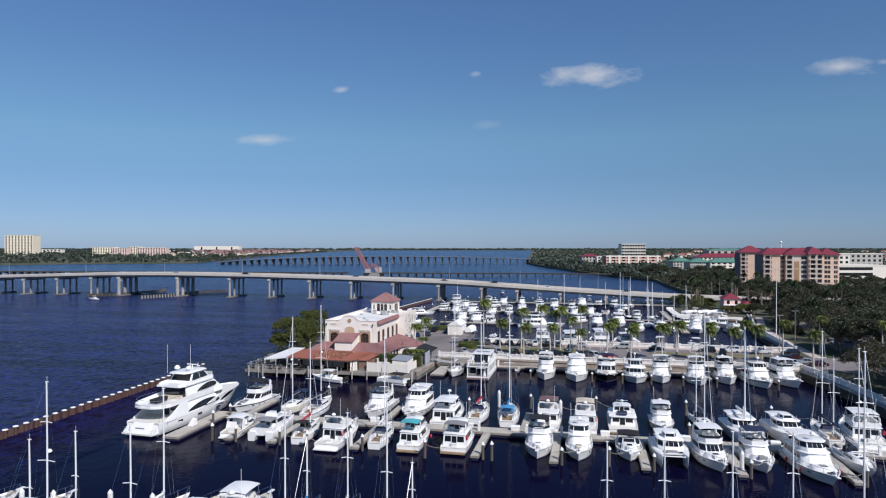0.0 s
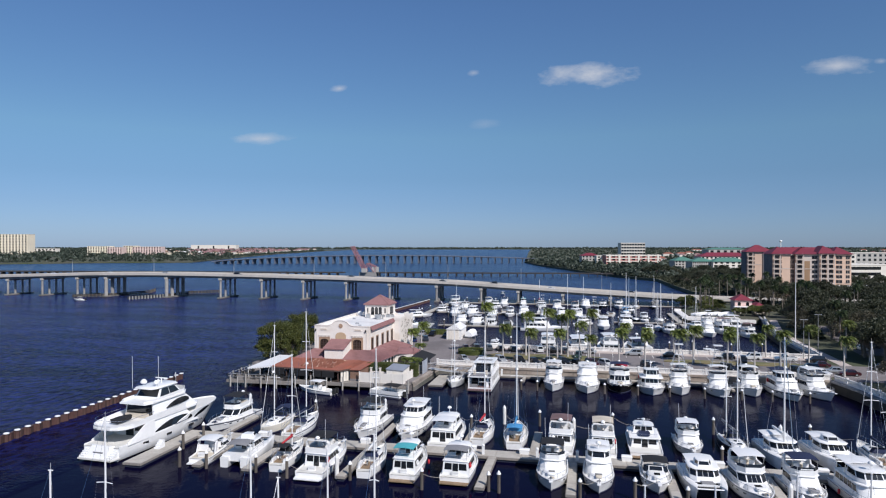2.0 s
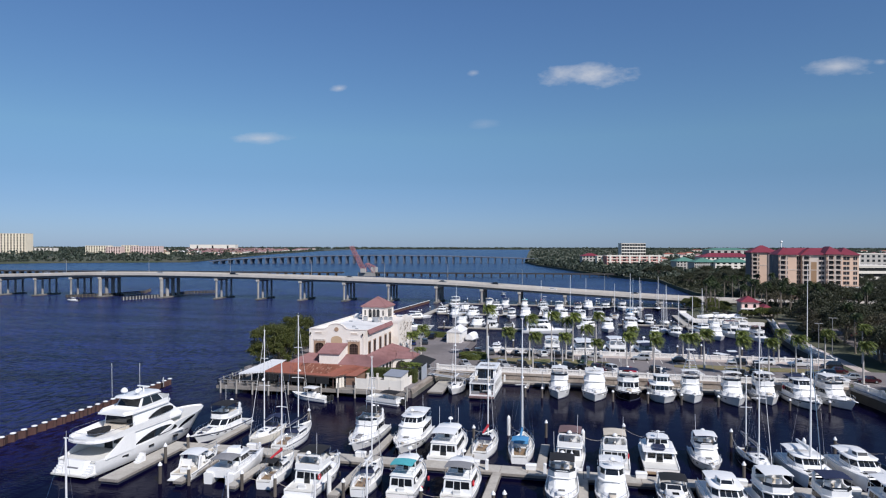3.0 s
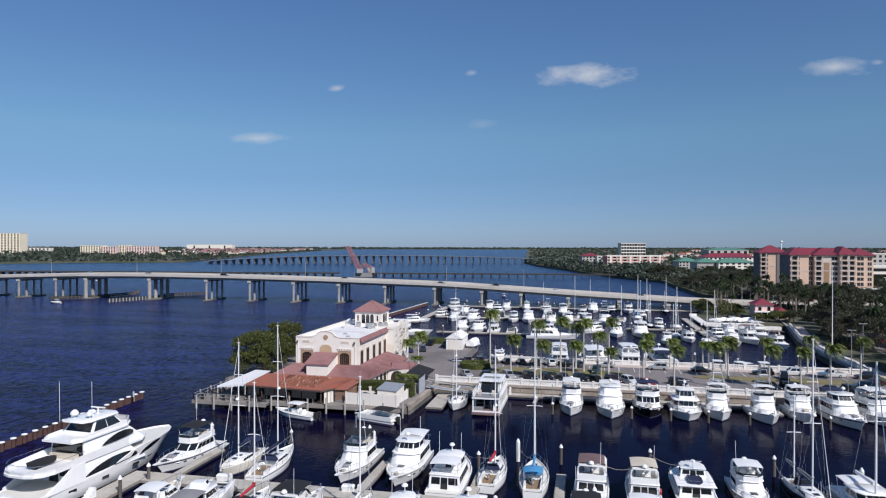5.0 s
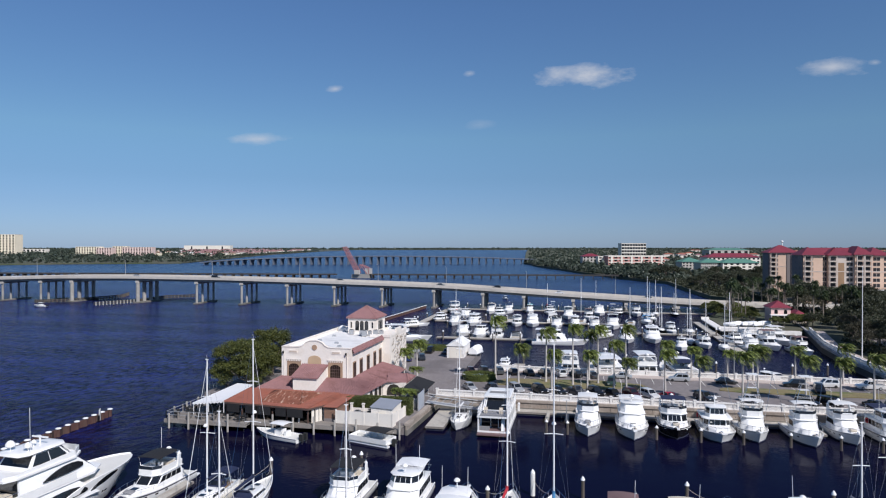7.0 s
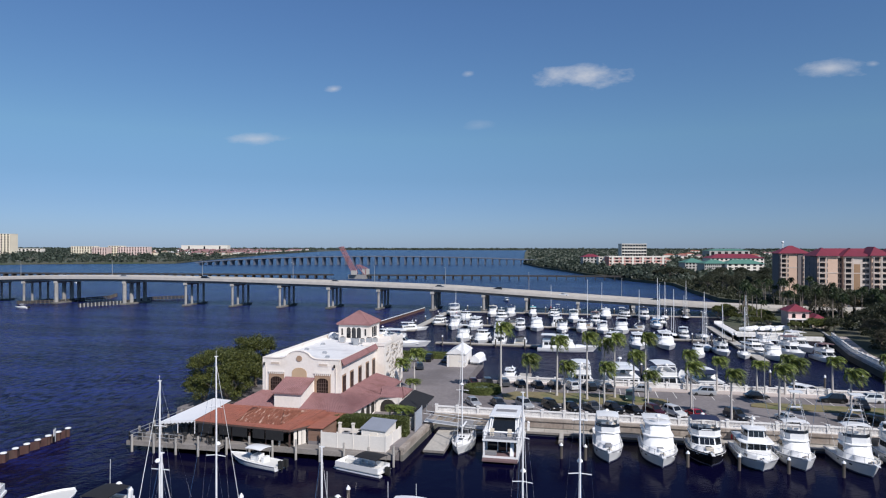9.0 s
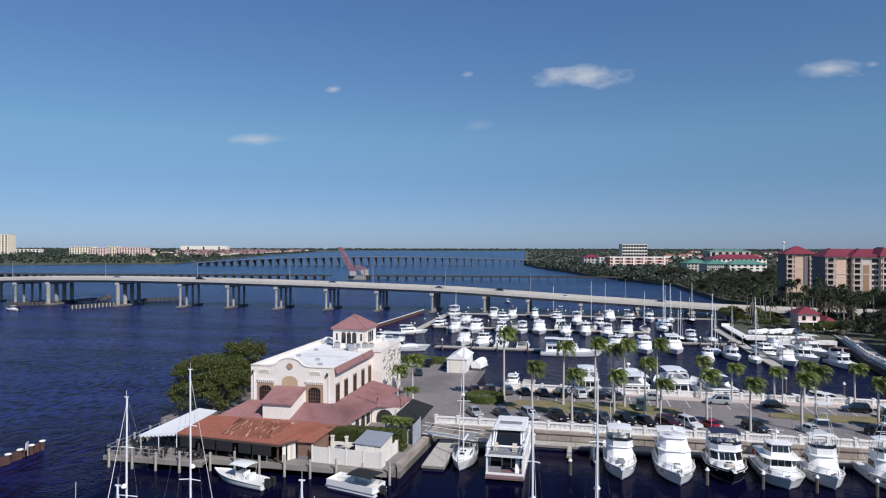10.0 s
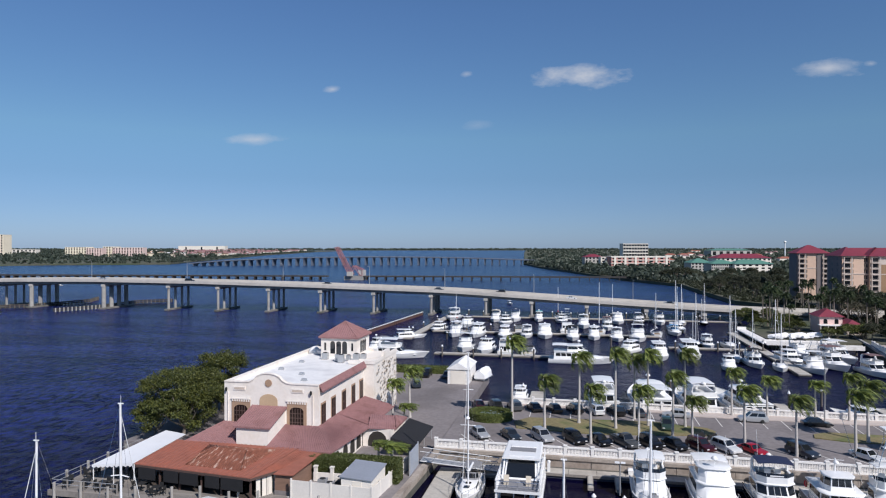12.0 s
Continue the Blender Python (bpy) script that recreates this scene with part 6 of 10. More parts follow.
dome = thing("roof_dome", "white dome-shaped cover and pale tarpaulin on the roof", "skylight", at=pose(-46.0, 154.8, 9.2))
part("dome", Geo().lathe(0, 0, [(0.9, 0), (0.88, 0.3), (0.7, 0.75), (0.35, 1.0), (0.05, 1.08)], 14), ROOFWHITE, dome, smooth=60)
part("tarpaulin", Geo().prism([(0.95, -1.4), (2.8, -1.2), (2.8, 0.6), (0.95, 0.9)], [0.3, 0.05, 0.05, 0.4], [0.75, 0.35, 0.3, 0.7]), ROOFWHITE, dome)
# porch block in front, with a shed roof
part("porch_wall", Geo().add([(-43.5, 127.6, 3.7), (-39.75, 127.6, 3.7), (-39.75, Y0 - 0.01, 3.7), (-43.5, Y0 - 0.01, 3.7), (-43.5, 127.6, 5.82), (-39.75, 127.6, 5.82), (-39.75, Y0 - 0.01, 7.0), (-43.5, Y0 - 0.01, 7.0)],
                             [(0, 1, 5, 4), (1, 2, 6, 5), (2, 3, 7, 6), (3, 0, 4, 7), (4, 5, 6, 7), (3, 2, 1, 0)]), STUCCO, rest)
tile_roof("porch_roof", [((-43.75, 127.35, 5.9), (-39.5, 127.35, 5.9), (-39.5, Y0 - 0.02, 7.16), (-43.75, Y0 - 0.02, 7.16))], TILEPINK, rest)
# mauve tiled lower roofs round the building
low = 3.92
tile_roof("lower_roof", [
    ((-49.6, 127.2, low), (-43.5, 127.2, low), (-43.5, Y0 - 0.02, 5.15), (-47.2, Y0 - 0.02, 5.15)),
    ((-39.75, 126.9, low), (-32.4, 126.9, low), (X1, Y0 - 0.02, 5.15), (-39.75, Y0 - 0.02, 5.15)),
    ((-32.4, 126.9, low), (-31.5, 137.4, low), (X1 + 0.02, 137.4, 5.15), (X1 + 0.02, Y0 - 0.02, 5.15)),
    ((-31.5, 137.4, low), (-31.5, 147.4, low), (X1 + 0.02, 147.4, 5.0), (X1 + 0.02, 137.4, 5.15)),
    ((-49.6, 140.0, low), (-49.6, 127.2, low), (-47.32, Y0 - 0.02, 5.15), (-47.32, 140.0, 5.15)),
], TILEPINK, rest)
tile_roof("entrance_roof", [((-31.6, 136.6, low - 0.02), (-28.4, 137.2, low - 0.1), (-29.2, 139.6, 4.7), (-32.2, 139.6, 4.7)), ((-28.4, 137.2, low - 0.1), (-28.4, 142.4, low - 0.1), (-29.2, 139.7, 4.7), (-29.2, 139.6, 4.7))], TILEPINK, rest)
# arcade under the right-hand roof
arc_wall = part("arcade_wall", Geo().box(-32.75, -32.45, 127.2, 136.9, GZ, low - 0.15), STUCCO, rest)
# dark sheets on the wall stand in for shade inside the arches
for y in (128.7, 131.2, 133.5, 135.6):
    part("arch_opening", arched(-32.45, y, GZ + 0.2, 3.55, 0.72, "x"), INTSHADE, arc_wall)
ent = part("entrance_wall", Geo().box(-32.4, -28.75, 137.0, 137.3, GZ, low - 0.2), STUCCO, rest)
part("arch_opening", arched(-30.6, 137.0, GZ + 0.05, 3.45, 1.15, "y"), INTSHADE, ent)
part("entrance_pier", Geo().box(-29.0, -28.6, 136.9, 142.2, GZ, low - 0.2), STUCCO, rest)
# dining wing in front: orange coated roof with a raised rusty metal hip, open sides
FZ = 1.25
tile_roof("dining_roof", [
    ((-51.0, 121.1, 3.42), (-37.6, 119.7, 3.42), (-36.2, 127.3, 4.02), (-50.4, 127.5, 4.02)),
    ((-37.6, 119.7, 3.42), (-34.7, 125.0, 3.42), (-33.0, 127.1, 3.8), (-36.2, 127.3, 4.02)),
], TILEORANGE, rest, step=0.5, r=0.035)
hip = [((-45.6, 121.6, 3.56), (-39.4, 121.1, 3.56), (-40.4, 124.2, 4.5), (-44.2, 124.5, 4.5)), ((-39.4, 121.1, 3.56), (-38.4, 126.4, 3.95), (-40.4, 124.4, 4.5), (-40.4, 124.2, 4.5)), ((-46.2, 126.8, 3.95), (-45.6, 121.6, 3.56), (-44.2, 124.5, 4.5), (-44.2, 124.6, 4.5)), ((-38.4, 126.4, 3.95), (-46.2, 126.8, 3.95), (-44.2, 124.5, 4.5), (-40.4, 124.2, 4.5))]
tile_roof("metal_hip_roof", hip, RUSTROOF, rest, step=0.42, r=0.05)
part("roof_fascia", Geo().loft([[(x, y, z), (x, y + 0.06, z), (x, y + 0.06, z + 0.24), (x, y, z + 0.24)] for x, y, z in ((-51.0, 121.0, 3.14), (-37.6, 119.6, 3.14), (-34.6, 124.9, 3.14))]), BARDARK, rest)
for x, y in ((-50.7, 121.4), (-48.2, 121.2), (-45.8, 120.9), (-43.3, 120.7), (-41.0, 120.4), (-39.2, 120.3), (-37.8, 120.1), (-36.8, 121.6), (-35.9, 123.2), (-35.0, 124.8)):
    part("column", Geo().box(x - 0.08, x + 0.08, y - 0.08, y + 0.08, FZ, 3.2), OFFWHITE if int(x * 10) % 4 == 0 else BARDARK, rest)
part("dining_back_wall", Geo().box(-50.6, -34.6, 126.6, 126.8, FZ - 0.4, 3.7), INTSHADE, rest)
part("dining_ceiling", Geo().prism([(-50.8, 121.3), (-37.8, 120.0), (-34.9, 125.1), (-34.6, 126.6), (-50.6, 126.6)], 3.12, 3.2), INTSHADE, rest)
for xa, xb in ((-50.4, -48.4), (-47.4, -45.7), (-45.5, -43.4), (-42.6, -41.0), (-40.8, -38.4)):
    ya, yb = (121.0 - 1.4 * (x + 51.0) / 13.4 - 0.04 for x in (xa, xb))
    part("drop_awning", Geo().prism([(xa, ya), (xb, yb), (xb, yb + 0.06), (xa, ya + 0.06)], 2.05, 3.2), BLACKCAN, rest)
# dark slab over the planks puts the roofed wing's shade into the floor
part("dining_floor", Geo().prism([(-50.6, 121.5), (-37.9, 120.2), (-35.2, 125.2), (-34.8, 126.5), (-50.5, 126.5)], FZ + 0.004, FZ + 0.03), mat("shaded_floor_boards", (0.07, 0.055, 0.045), 0.7, var=0.3), rest)
for k in range(4):
    a, b = Vector((-37.5, 120.4)), Vector((-36.2, 122.7))
    p = a.lerp(b, (k + 0.5) / 4)
    part("folding_door", Geo().turned_box(p.x, p.y, math.atan2(b.y - a.y, b.x - a.x), 0.45, 0.06, FZ, 3.1), OFFWHITE, rest)
part("plank_wall", Geo().prism([(-36.2, 121.9), (-34.4, 121.9), (-33.9, 125.4), (-35.4, 125.4)], FZ - 0.4, 3.2), WOODBROWN, rest)
part("plank_wall_roof", Geo().prism([(-36.2, 121.6), (-34.2, 121.6), (-33.4, 126.6), (-35.2, 126.6)], [3.2, 3.2, 3.75, 3.75], [3.3, 3.3, 3.85, 3.85]), TILEORANGE, rest)
# white lean-to tent
tent = thing("dining_tent", "white fabric tent roof on slim poles over the deck", "tent")
tq = [Vector((-56.0, 121.2, 2.95)), Vector((-51.0, 120.8, 3.55)), Vector((-51.0, 129.8, 3.95)), Vector((-54.9, 131.8, 3.6))]
g = Geo()
rows_ = []
for j in range(9):
    u = j / 8
    p, q = tq[0].lerp(tq[3], u), tq[1].lerp(tq[2], u)
    sag = 0.1 * math.sin(math.pi * (u * 4 % 1))
    rows_.append([p.lerp(q, w) - Vector((0, 0, sag * math.sin(math.pi * w))) for w in (0, 0.25, 0.5, 0.75, 1)] + [p.lerp(q, w) - Vector((0, 0, 0.06 + sag * math.sin(math.pi * w))) for w in (1, 0.75, 0.5, 0.25, 0)])
g.loft(rows_)
part("tent_roof", g, TENT, tent, smooth=40)
top_, foot = [], []
for k in range(9):
    p, q = tq[0].lerp(tq[1], k / 9), tq[0].lerp(tq[1], (k + 1) / 9)
    top_ += [p, (p + q) / 2]
    foot += [p - Vector((0, 0.02, 0.2)), (p + q) / 2 - Vector((0, 0.02, 0.34))]
top_.append(tq[1])
foot.append(tq[1] - Vector((0, 0.02, 0.2)))
part("scalloped_valance", Geo().loft([[a, b, b + Vector((0, 0.02, 0)), a + Vector((0, 0.02, 0))] for a, b in zip(top_, foot)]), TENT, tent)
for p in (tq[0], tq[0].lerp(tq[1], 0.5), tq[1], tq[0].lerp(tq[3], 0.5), tq[3]):
    part("tent_pole", Geo().lathe(p.x + 0.1, p.y + 0.1, [(0.05, FZ), (0.05, p.z - 0.05)], 6), CAPWHITE, tent)

# ---- timber deck on piles ----
deck_ = thing("boardwalk", "weathered grey timber boardwalk on piles round the restaurant", "boardwalk")
y = 118.4
board = {}
while y < 124.6:
    x0_, x1_ = -58.6, (-46.0 if y < 119.7 else -24.7 if y < 121.5 else -36.4)
    if (x0_, x1_) not in board:
        board[x0_, x1_] = Geo().box(x0_, x1_, 0, 0.19, FZ - 0.09, FZ).mesh("plank", DOCKWOOD)
    ob = new("plank", board[x0_, x1_])
    ob.parent, ob.location = deck_, (0, y, 0)
    y += 0.205
long_board = Geo().box(-58.6, -50.8, 0, 0.19, FZ - 0.09, FZ).mesh("plank", DOCKWOOD)
while y < 132.5:
    ob = new("plank", long_board)
    ob.parent, ob.location = deck_, (0, y, 0)
    y += 0.205
part("substructure", Geo().box(-58.4, -46.2, 118.6, 119.7, 0.8, FZ - 0.093).box(-58.4, -24.9, 119.9, 121.7, 0.8, FZ - 0.093).box(-58.4, -36.6, 121.7, 124.6, 0.8, FZ - 0.093).box(-58.4, -51.0, 124.6, 132.4, 0.8, FZ - 0.093), DOCKWOOD, deck_)
part("fascia_board", Geo().box(-58.6, -46.0, 118.3, 118.38, 0.72, FZ + 0.02).box(-46.0, -24.7, 119.6, 119.68, 0.72, FZ + 0.02), DOCKWOOD, deck_)
for x in range(-58, -24, 3):
    part("deck_pile", Geo().lathe(x + 0.3, 118.15 if x < -46 else 119.45, [(0.15, -2), (0.14, 2.1 + 0.3 * (x % 2))], 8), FENDERGREY, deck_)
for y in (121, 124, 127, 130):
    part("deck_pile", Geo().lathe(-58.8, y, [(0.15, -2), (0.14, 2.3)], 8), FENDERGREY, deck_)
# railing on the seaward end of the deck
rl = thing("deck_railing", "grey timber and steel railing round the deck end", "railing")
pts = [(-51.0, 118.55), (-58.4, 118.55), (-58.45, 132.3)]
for (xa, ya), (xb, yb) in zip(pts, pts[1:]):
    for z in (1.0, 0.55):
        part("rail", Geo().tube([(xa, ya, FZ + z), (xb, yb, FZ + z)], 0.035, 4), GALV, rl)
    k = max(1, int(math.hypot(xb - xa, yb - ya) / 1.8))
    for i in range(k + 1):
        x, y = xa + (xb - xa) * i / k, ya + (yb - ya) * i / k
        part("post", Geo().box(x - 0.05, x + 0.05, y - 0.05, y + 0.05, FZ, FZ + 1.05), DOCKWOOD, rl)
# tables and chairs on the deck
tab = thing("patio_table", "dark square patio table on the deck", "table", "patio tables", at=pose(-49.4, 120.0, FZ))
part("tabletop", Geo().box(-0.4, 0.4, -0.4, 0.4, 0.71, 0.75), RUBBER, tab)
part("pedestal", Geo().lathe(0, 0, [(0.25, 0), (0.05, 0.05), (0.05, 0.705)], 8), RUBBER, tab)
chair = thing("patio_chair", "dark metal patio chair with open back", "chair", "patio chairs", at=pose(-50.1, 120.0, FZ, 0, 0, 90))
part("seat", Geo().box(-0.22, 0.22, -0.22, 0.22, 0.42, 0.46), RUBBER, chair)
part("backrest", Geo().box(-0.22, 0.22, 0.2, 0.235, 0.5, 0.88), RUBBER, chair)
for sx in (-0.19, 0.19):
    for sy in (-0.19, 0.21):
        part("leg", Geo().box(sx - 0.018, sx + 0.018, sy - 0.018, sy + 0.018, 0, 0.42 if sy < 0 else 0.5), RUBBER, chair)
spots = [(-57.4, 119.6), (-57.2, 122.6), (-55.4, 119.7), (-53.4, 119.6), (-51.6, 119.6), (-47.4, 119.5), (-54.4, 123.4), (-52.4, 123.4), (-44.6, 122.2), (-41.8, 122.0), (-57.2, 125.4), (-55.0, 126.2), (-52.6, 126.2), (-48.6, 122.8), (-46.6, 122.6), (-39.6, 121.9)]
for i, (x, y) in enumerate(spots):
    copy_thing(tab, pose(x, y, FZ, 0, 0, 8 * (i % 3)))
    for a in ((0, 90, 180, 270) if i % 2 else (20, 200)):
        copy_thing(chair, pose(x + 0.68 * math.sin(radians(a)), y - 0.68 * math.cos(radians(a)) * 0.9, FZ, 0, 0, 180 + a))

# ---- service yard ----
fence = thing("yard_fence", "off-white panel fence with square posts round the service yard", "fence")
run = [(-34.2, 121.2), (-26.0, 120.6), (-25.0, 131.4)]
for (xa, ya), (xb, yb) in zip(run, run[1:]):
    L_ = math.hypot(xb - xa, yb - ya)
    k = int(L_ / 1.85)
    a = math.atan2(yb - ya, xb - xa)
    for i in range(k):
        u = (i + 0.5) / k
        part("panel", Geo().turned_box(xa + (xb - xa) * u, ya + (yb - ya) * u, a, L_ / k - 0.1, 0.06, FZ, FZ + 1.75), FENCEWHITE, fence)
        part("post", Geo().turned_box(xa + (xb - xa) * i / k, ya + (yb - ya) * i / k, a, 0.14, 0.14, FZ, FZ + 1.9), FENCEWHITE, fence)
for i in range(5):
    part("tall_post", Geo().box(-33.5 + i * 1.75, -33.2 + i * 1.75, 125.0, 125.3, FZ, FZ + 1.75).box(-33.56 + i * 1.75, -33.14 + i * 1.75, 124.94, 125.36, FZ + 1.75, FZ + 1.88), FENCEWHITE, fence)
part("back_wall", Geo().box(-33.6, -26.2, 125.06, 125.24, FZ, FZ + 1.2), FENCEWHITE, fence)
shed = thing("storage_shed", "white storage shed with a grey metal lean-to roof", "shed", at=pose(-27.5, 122.6, FZ + 0.35))
part("shed_wall", Geo().prism([(-1.6, -1.6), (1.3, -1.6), (1.5, 2.3), (-1.4, 2.3)], -0.3, [2.1, 1.9, 2.2, 2.4]), FENCEWHITE, shed)
part("shed_roof", Geo().prism([(-1.75, -1.75), (1.45, -1.75), (1.65, 2.4), (-1.55, 2.4)], [2.13, 1.93, 2.23, 2.43], [2.2, 2.0, 2.3, 2.5]), mat("grey_metal_roof", (0.36, 0.38, 0.42), 0.45, 0.3, var=0.12), shed)
part("shed_door", Geo().box(-0.5, 0.4, -1.65, -1.603, 0.0, 1.8), OFFWHITE, shed)
for x, y, m_ in ((-30.8, 122.4, GALV), (-29.9, 123.0, RUBBER), (-31.8, 123.2, GALV), (-30.3, 124.1, OFFWHITE)):
    u = thing("utility_unit", "grey condenser unit on a slab in the service yard", "condenser", "yard units", at=pose(x, y, FZ + 0.35))
    part("casing", Geo().prism([(-0.4, -0.4), (0.4, -0.4), (0.4, 0.4), (-0.4, 0.4)], 0, 1.0), m_, u)
    part("grille", Geo().lathe(0, 0, [(0.3, 1.003), (0.3, 1.04), (0.06, 1.05)], 10), RUBBER, u)


def leaf_cloud(geo, rnd, cx, cy, cz, rx, ry, rz, n, size):
    """Small leaf faces through a lumpy ellipsoid, denser toward its skin."""
    for _ in range(n):
        a, b = rnd.uniform(0, 2 * math.pi), math.acos(rnd.uniform(-1, 1))
        r = min(1.4, rnd.gauss(0.78, 0.24))
        p = Vector((cx + rx * r * math.sin(b) * math.cos(a), cy + ry * r * math.sin(b) * math.sin(a), cz + rz * r * math.cos(b)))
        s = size * rnd.uniform(0.6, 1.3)
        d = Vector((rnd.gauss(0, 1), rnd.gauss(0, 1), rnd.gauss(0.6, 0.7))).normalized()
        u = d.orthogonal().normalized()
        v = d.cross(u)
        k = rnd.uniform(0, 3.14)
        u, v = u * math.cos(k) + v * math.sin(k), v * math.cos(k) - u * math.sin(k)
        geo.add([p - u * s, p - v * s * 0.55, p + u * s, p + v * s * 0.55 + d * s * 0.2], [(0, 1, 2, 3)])


def hedge(label, x0, x1, y0, y1, z0, h, seed, dens=90, leaf=0.13):
    rnd = random.Random(seed)
    hd = thing("hedge", label, "hedge", "clipped hedges")
    part("hedge_core", Geo().box(x0 + 0.12, x1 - 0.12, y0 + 0.12, y1 - 0.12, z0, z0 + h - 0.12), HEDGE, hd)
    g = Geo()
    area = 2 * (x1 - x0) * h + 2 * (y1 - y0) * h + (x1 - x0) * (y1 - y0)
    for _ in range(int(area * dens)):
        side = rnd.random() * area
        x, y, z = rnd.uniform(x0, x1), rnd.uniform(y0, y1), z0 + rnd.uniform(0, h)
        if side < (x1 - x0) * (y1 - y0):
            z = z0 + h + rnd.gauss(0, 0.06)
        elif side < (x1 - x0) * (y1 - y0) + 2 * (x1 - x0) * h:
            y = rnd.choice((y0, y1)) + rnd.gauss(0, 0.06)
        else:
            x = rnd.choice((x0, x1)) + rnd.gauss(0, 0.06)
        leaf_cloud(g, rnd, x, y, z, 0.03, 0.03, 0.03, 1, leaf)
    tagged(part("leaves", g, HEDGE, hd), kind="stuff")


hedge("long clipped green hedge beside the restaurant arcade", -34.4, -25.0, 125.7, 127.6, GZ, 2.1, 3, 420, 0.09)
# clipped hedge in an oval ring at the lot entrance
rnd = random.Random(5)
ring_hedge = thing("hedge", "low clipped green hedge in an oval ring with flowers inside", "hedge", "clipped hedges")
g, lv = Geo(), Geo()
oval = [(math.cos(2 * math.pi * k / 28), math.sin(2 * math.pi * k / 28)) for k in range(28)]
core = [[(-19.1 + c * rx_, 151.2 + s_ * ry_, z) for rx_, ry_, z in ((2.9, 2.5, LAND), (2.9, 2.5, LAND + 0.95), (2.1, 1.7, LAND + 0.95), (2.1, 1.7, LAND))] for c, s_ in oval]
g.loft(core + [core[0]], False, False)
part("hedge_core", g, HEDGE, ring_hedge)
for _ in range(9000):
    a, q = rnd.uniform(0, 2 * math.pi), rnd.random()
    rx_, ry_, z = (2.95, 2.55, LAND + rnd.uniform(0, 1.0)) if q < 0.4 else (2.05, 1.65, LAND + rnd.uniform(0.3, 1.0)) if q < 0.6 else (rnd.uniform(2.05, 2.95), 0, LAND + 1.0)
    ry_ = ry_ or rx_ - 0.4
    leaf_cloud(lv, rnd, -19.1 + rx_ * math.cos(a), 151.2 + ry_ * math.sin(a), z, 0.04, 0.04, 0.04, 1, 0.085)
tagged(part("leaves", lv, HEDGE, ring_hedge), kind="stuff")
g = Geo()
for _ in range(260):
    a, q = rnd.uniform(0, 2 * math.pi), rnd.random() ** 0.5
    leaf_cloud(g, rnd, -19.1 + 1.9 * q * math.cos(a), 151.2 + 1.5 * q * math.sin(a), LAND + rnd.uniform(0.2, 0.75), 0.05, 0.05, 0.05, 1, 0.12)
tagged(part("flowers", g, leaf_mat("pale_blue_flowers", (0.10, 0.16, 0.12), (0.30, 0.38, 0.42)), ring_hedge), kind="stuff")
hedge("low green hedge at the edge of the parking lot", -50, -30.5, 181.0, 182.4, GZ, 1.3, 6, 50)
# black entrance awning
aw = thing("entrance_awning", "black canvas entrance awning on steel posts", "awning")
part("awning_canvas", Geo().prism([(-27.9, 133.2), (-24.9, 133.6), (-24.9, 141.6), (-27.9, 141.6)], [3.3, 3.0, 3.0, 3.3], [3.95, 3.1, 3.1, 3.95]), BLACKCAN, aw)
for x, y in ((-27.7, 133.5), (-25.1, 133.8), (-25.1, 137.6), (-25.1, 141.4)):
    part("post", Geo().lathe(x, y, [(0.05, GZ), (0.05, 3.1)], 6), GALV, aw)
# gangway and its gate
gw = thing("gangway", "aluminium gangway with truss sides down to the floating dock", "gangway")
ga, gb = Vector((-24.2, 132.6, 2.0)), Vector((-16.0, 134.6, 0.75))
for o in (-0.7, 0.7):
    part("side_truss", Geo().tube([ga + Vector((0, o, 0)), gb + Vector((0, o, 0))], 0.05, 4).tube([ga + Vector((0, o, 1.05)), gb + Vector((0, o, 1.05))], 0.05, 4), GALV, gw)
    for i in range(8):
        p, q = ga.lerp(gb, i / 8), ga.lerp(gb, (i + 1) / 8)
        part("brace", Geo().tube([p + Vector((0, o, 0)), q + Vector((0, o, 1.05))], 0.03, 4), GALV, gw)
part("tread", Geo().add([ga + Vector((0, -0.66, 0.02)), gb + Vector((0, -0.66, 0.02)), gb + Vector((0, 0.66, 0.02)), ga + Vector((0, 0.66, 0.02)), ga + Vector((0, -0.66, -0.06)), gb + Vector((0, -0.66, -0.06)), gb + Vector((0, 0.66, -0.06)), ga + Vector((0, 0.66, -0.06))], [(0, 1, 2, 3), (7, 6, 5, 4), (0, 4, 5, 1), (2, 6, 7, 3), (1, 5, 6, 2), (3, 7, 4, 0)]), GALV, gw)
gate = thing("dock_gate", "grey mesh security gate at the head of the gangway", "gate")
part("gate_leaf", Geo().box(-24.45, -24.38, 128.4, 131.8, 1.2, 4.0), mat("grey_mesh", (0.42, 0.46, 0.52), 0.5, 0.3, var=0.1), gate)
for y in (128.3, 131.9):
    part("gate_post", Geo().lathe(-24.42, y, [(0.08, -1.5), (0.08, 4.1)], 6), GALV, gate)

# ---- quay: seawall, balustrades, road ----
bal_parts = None


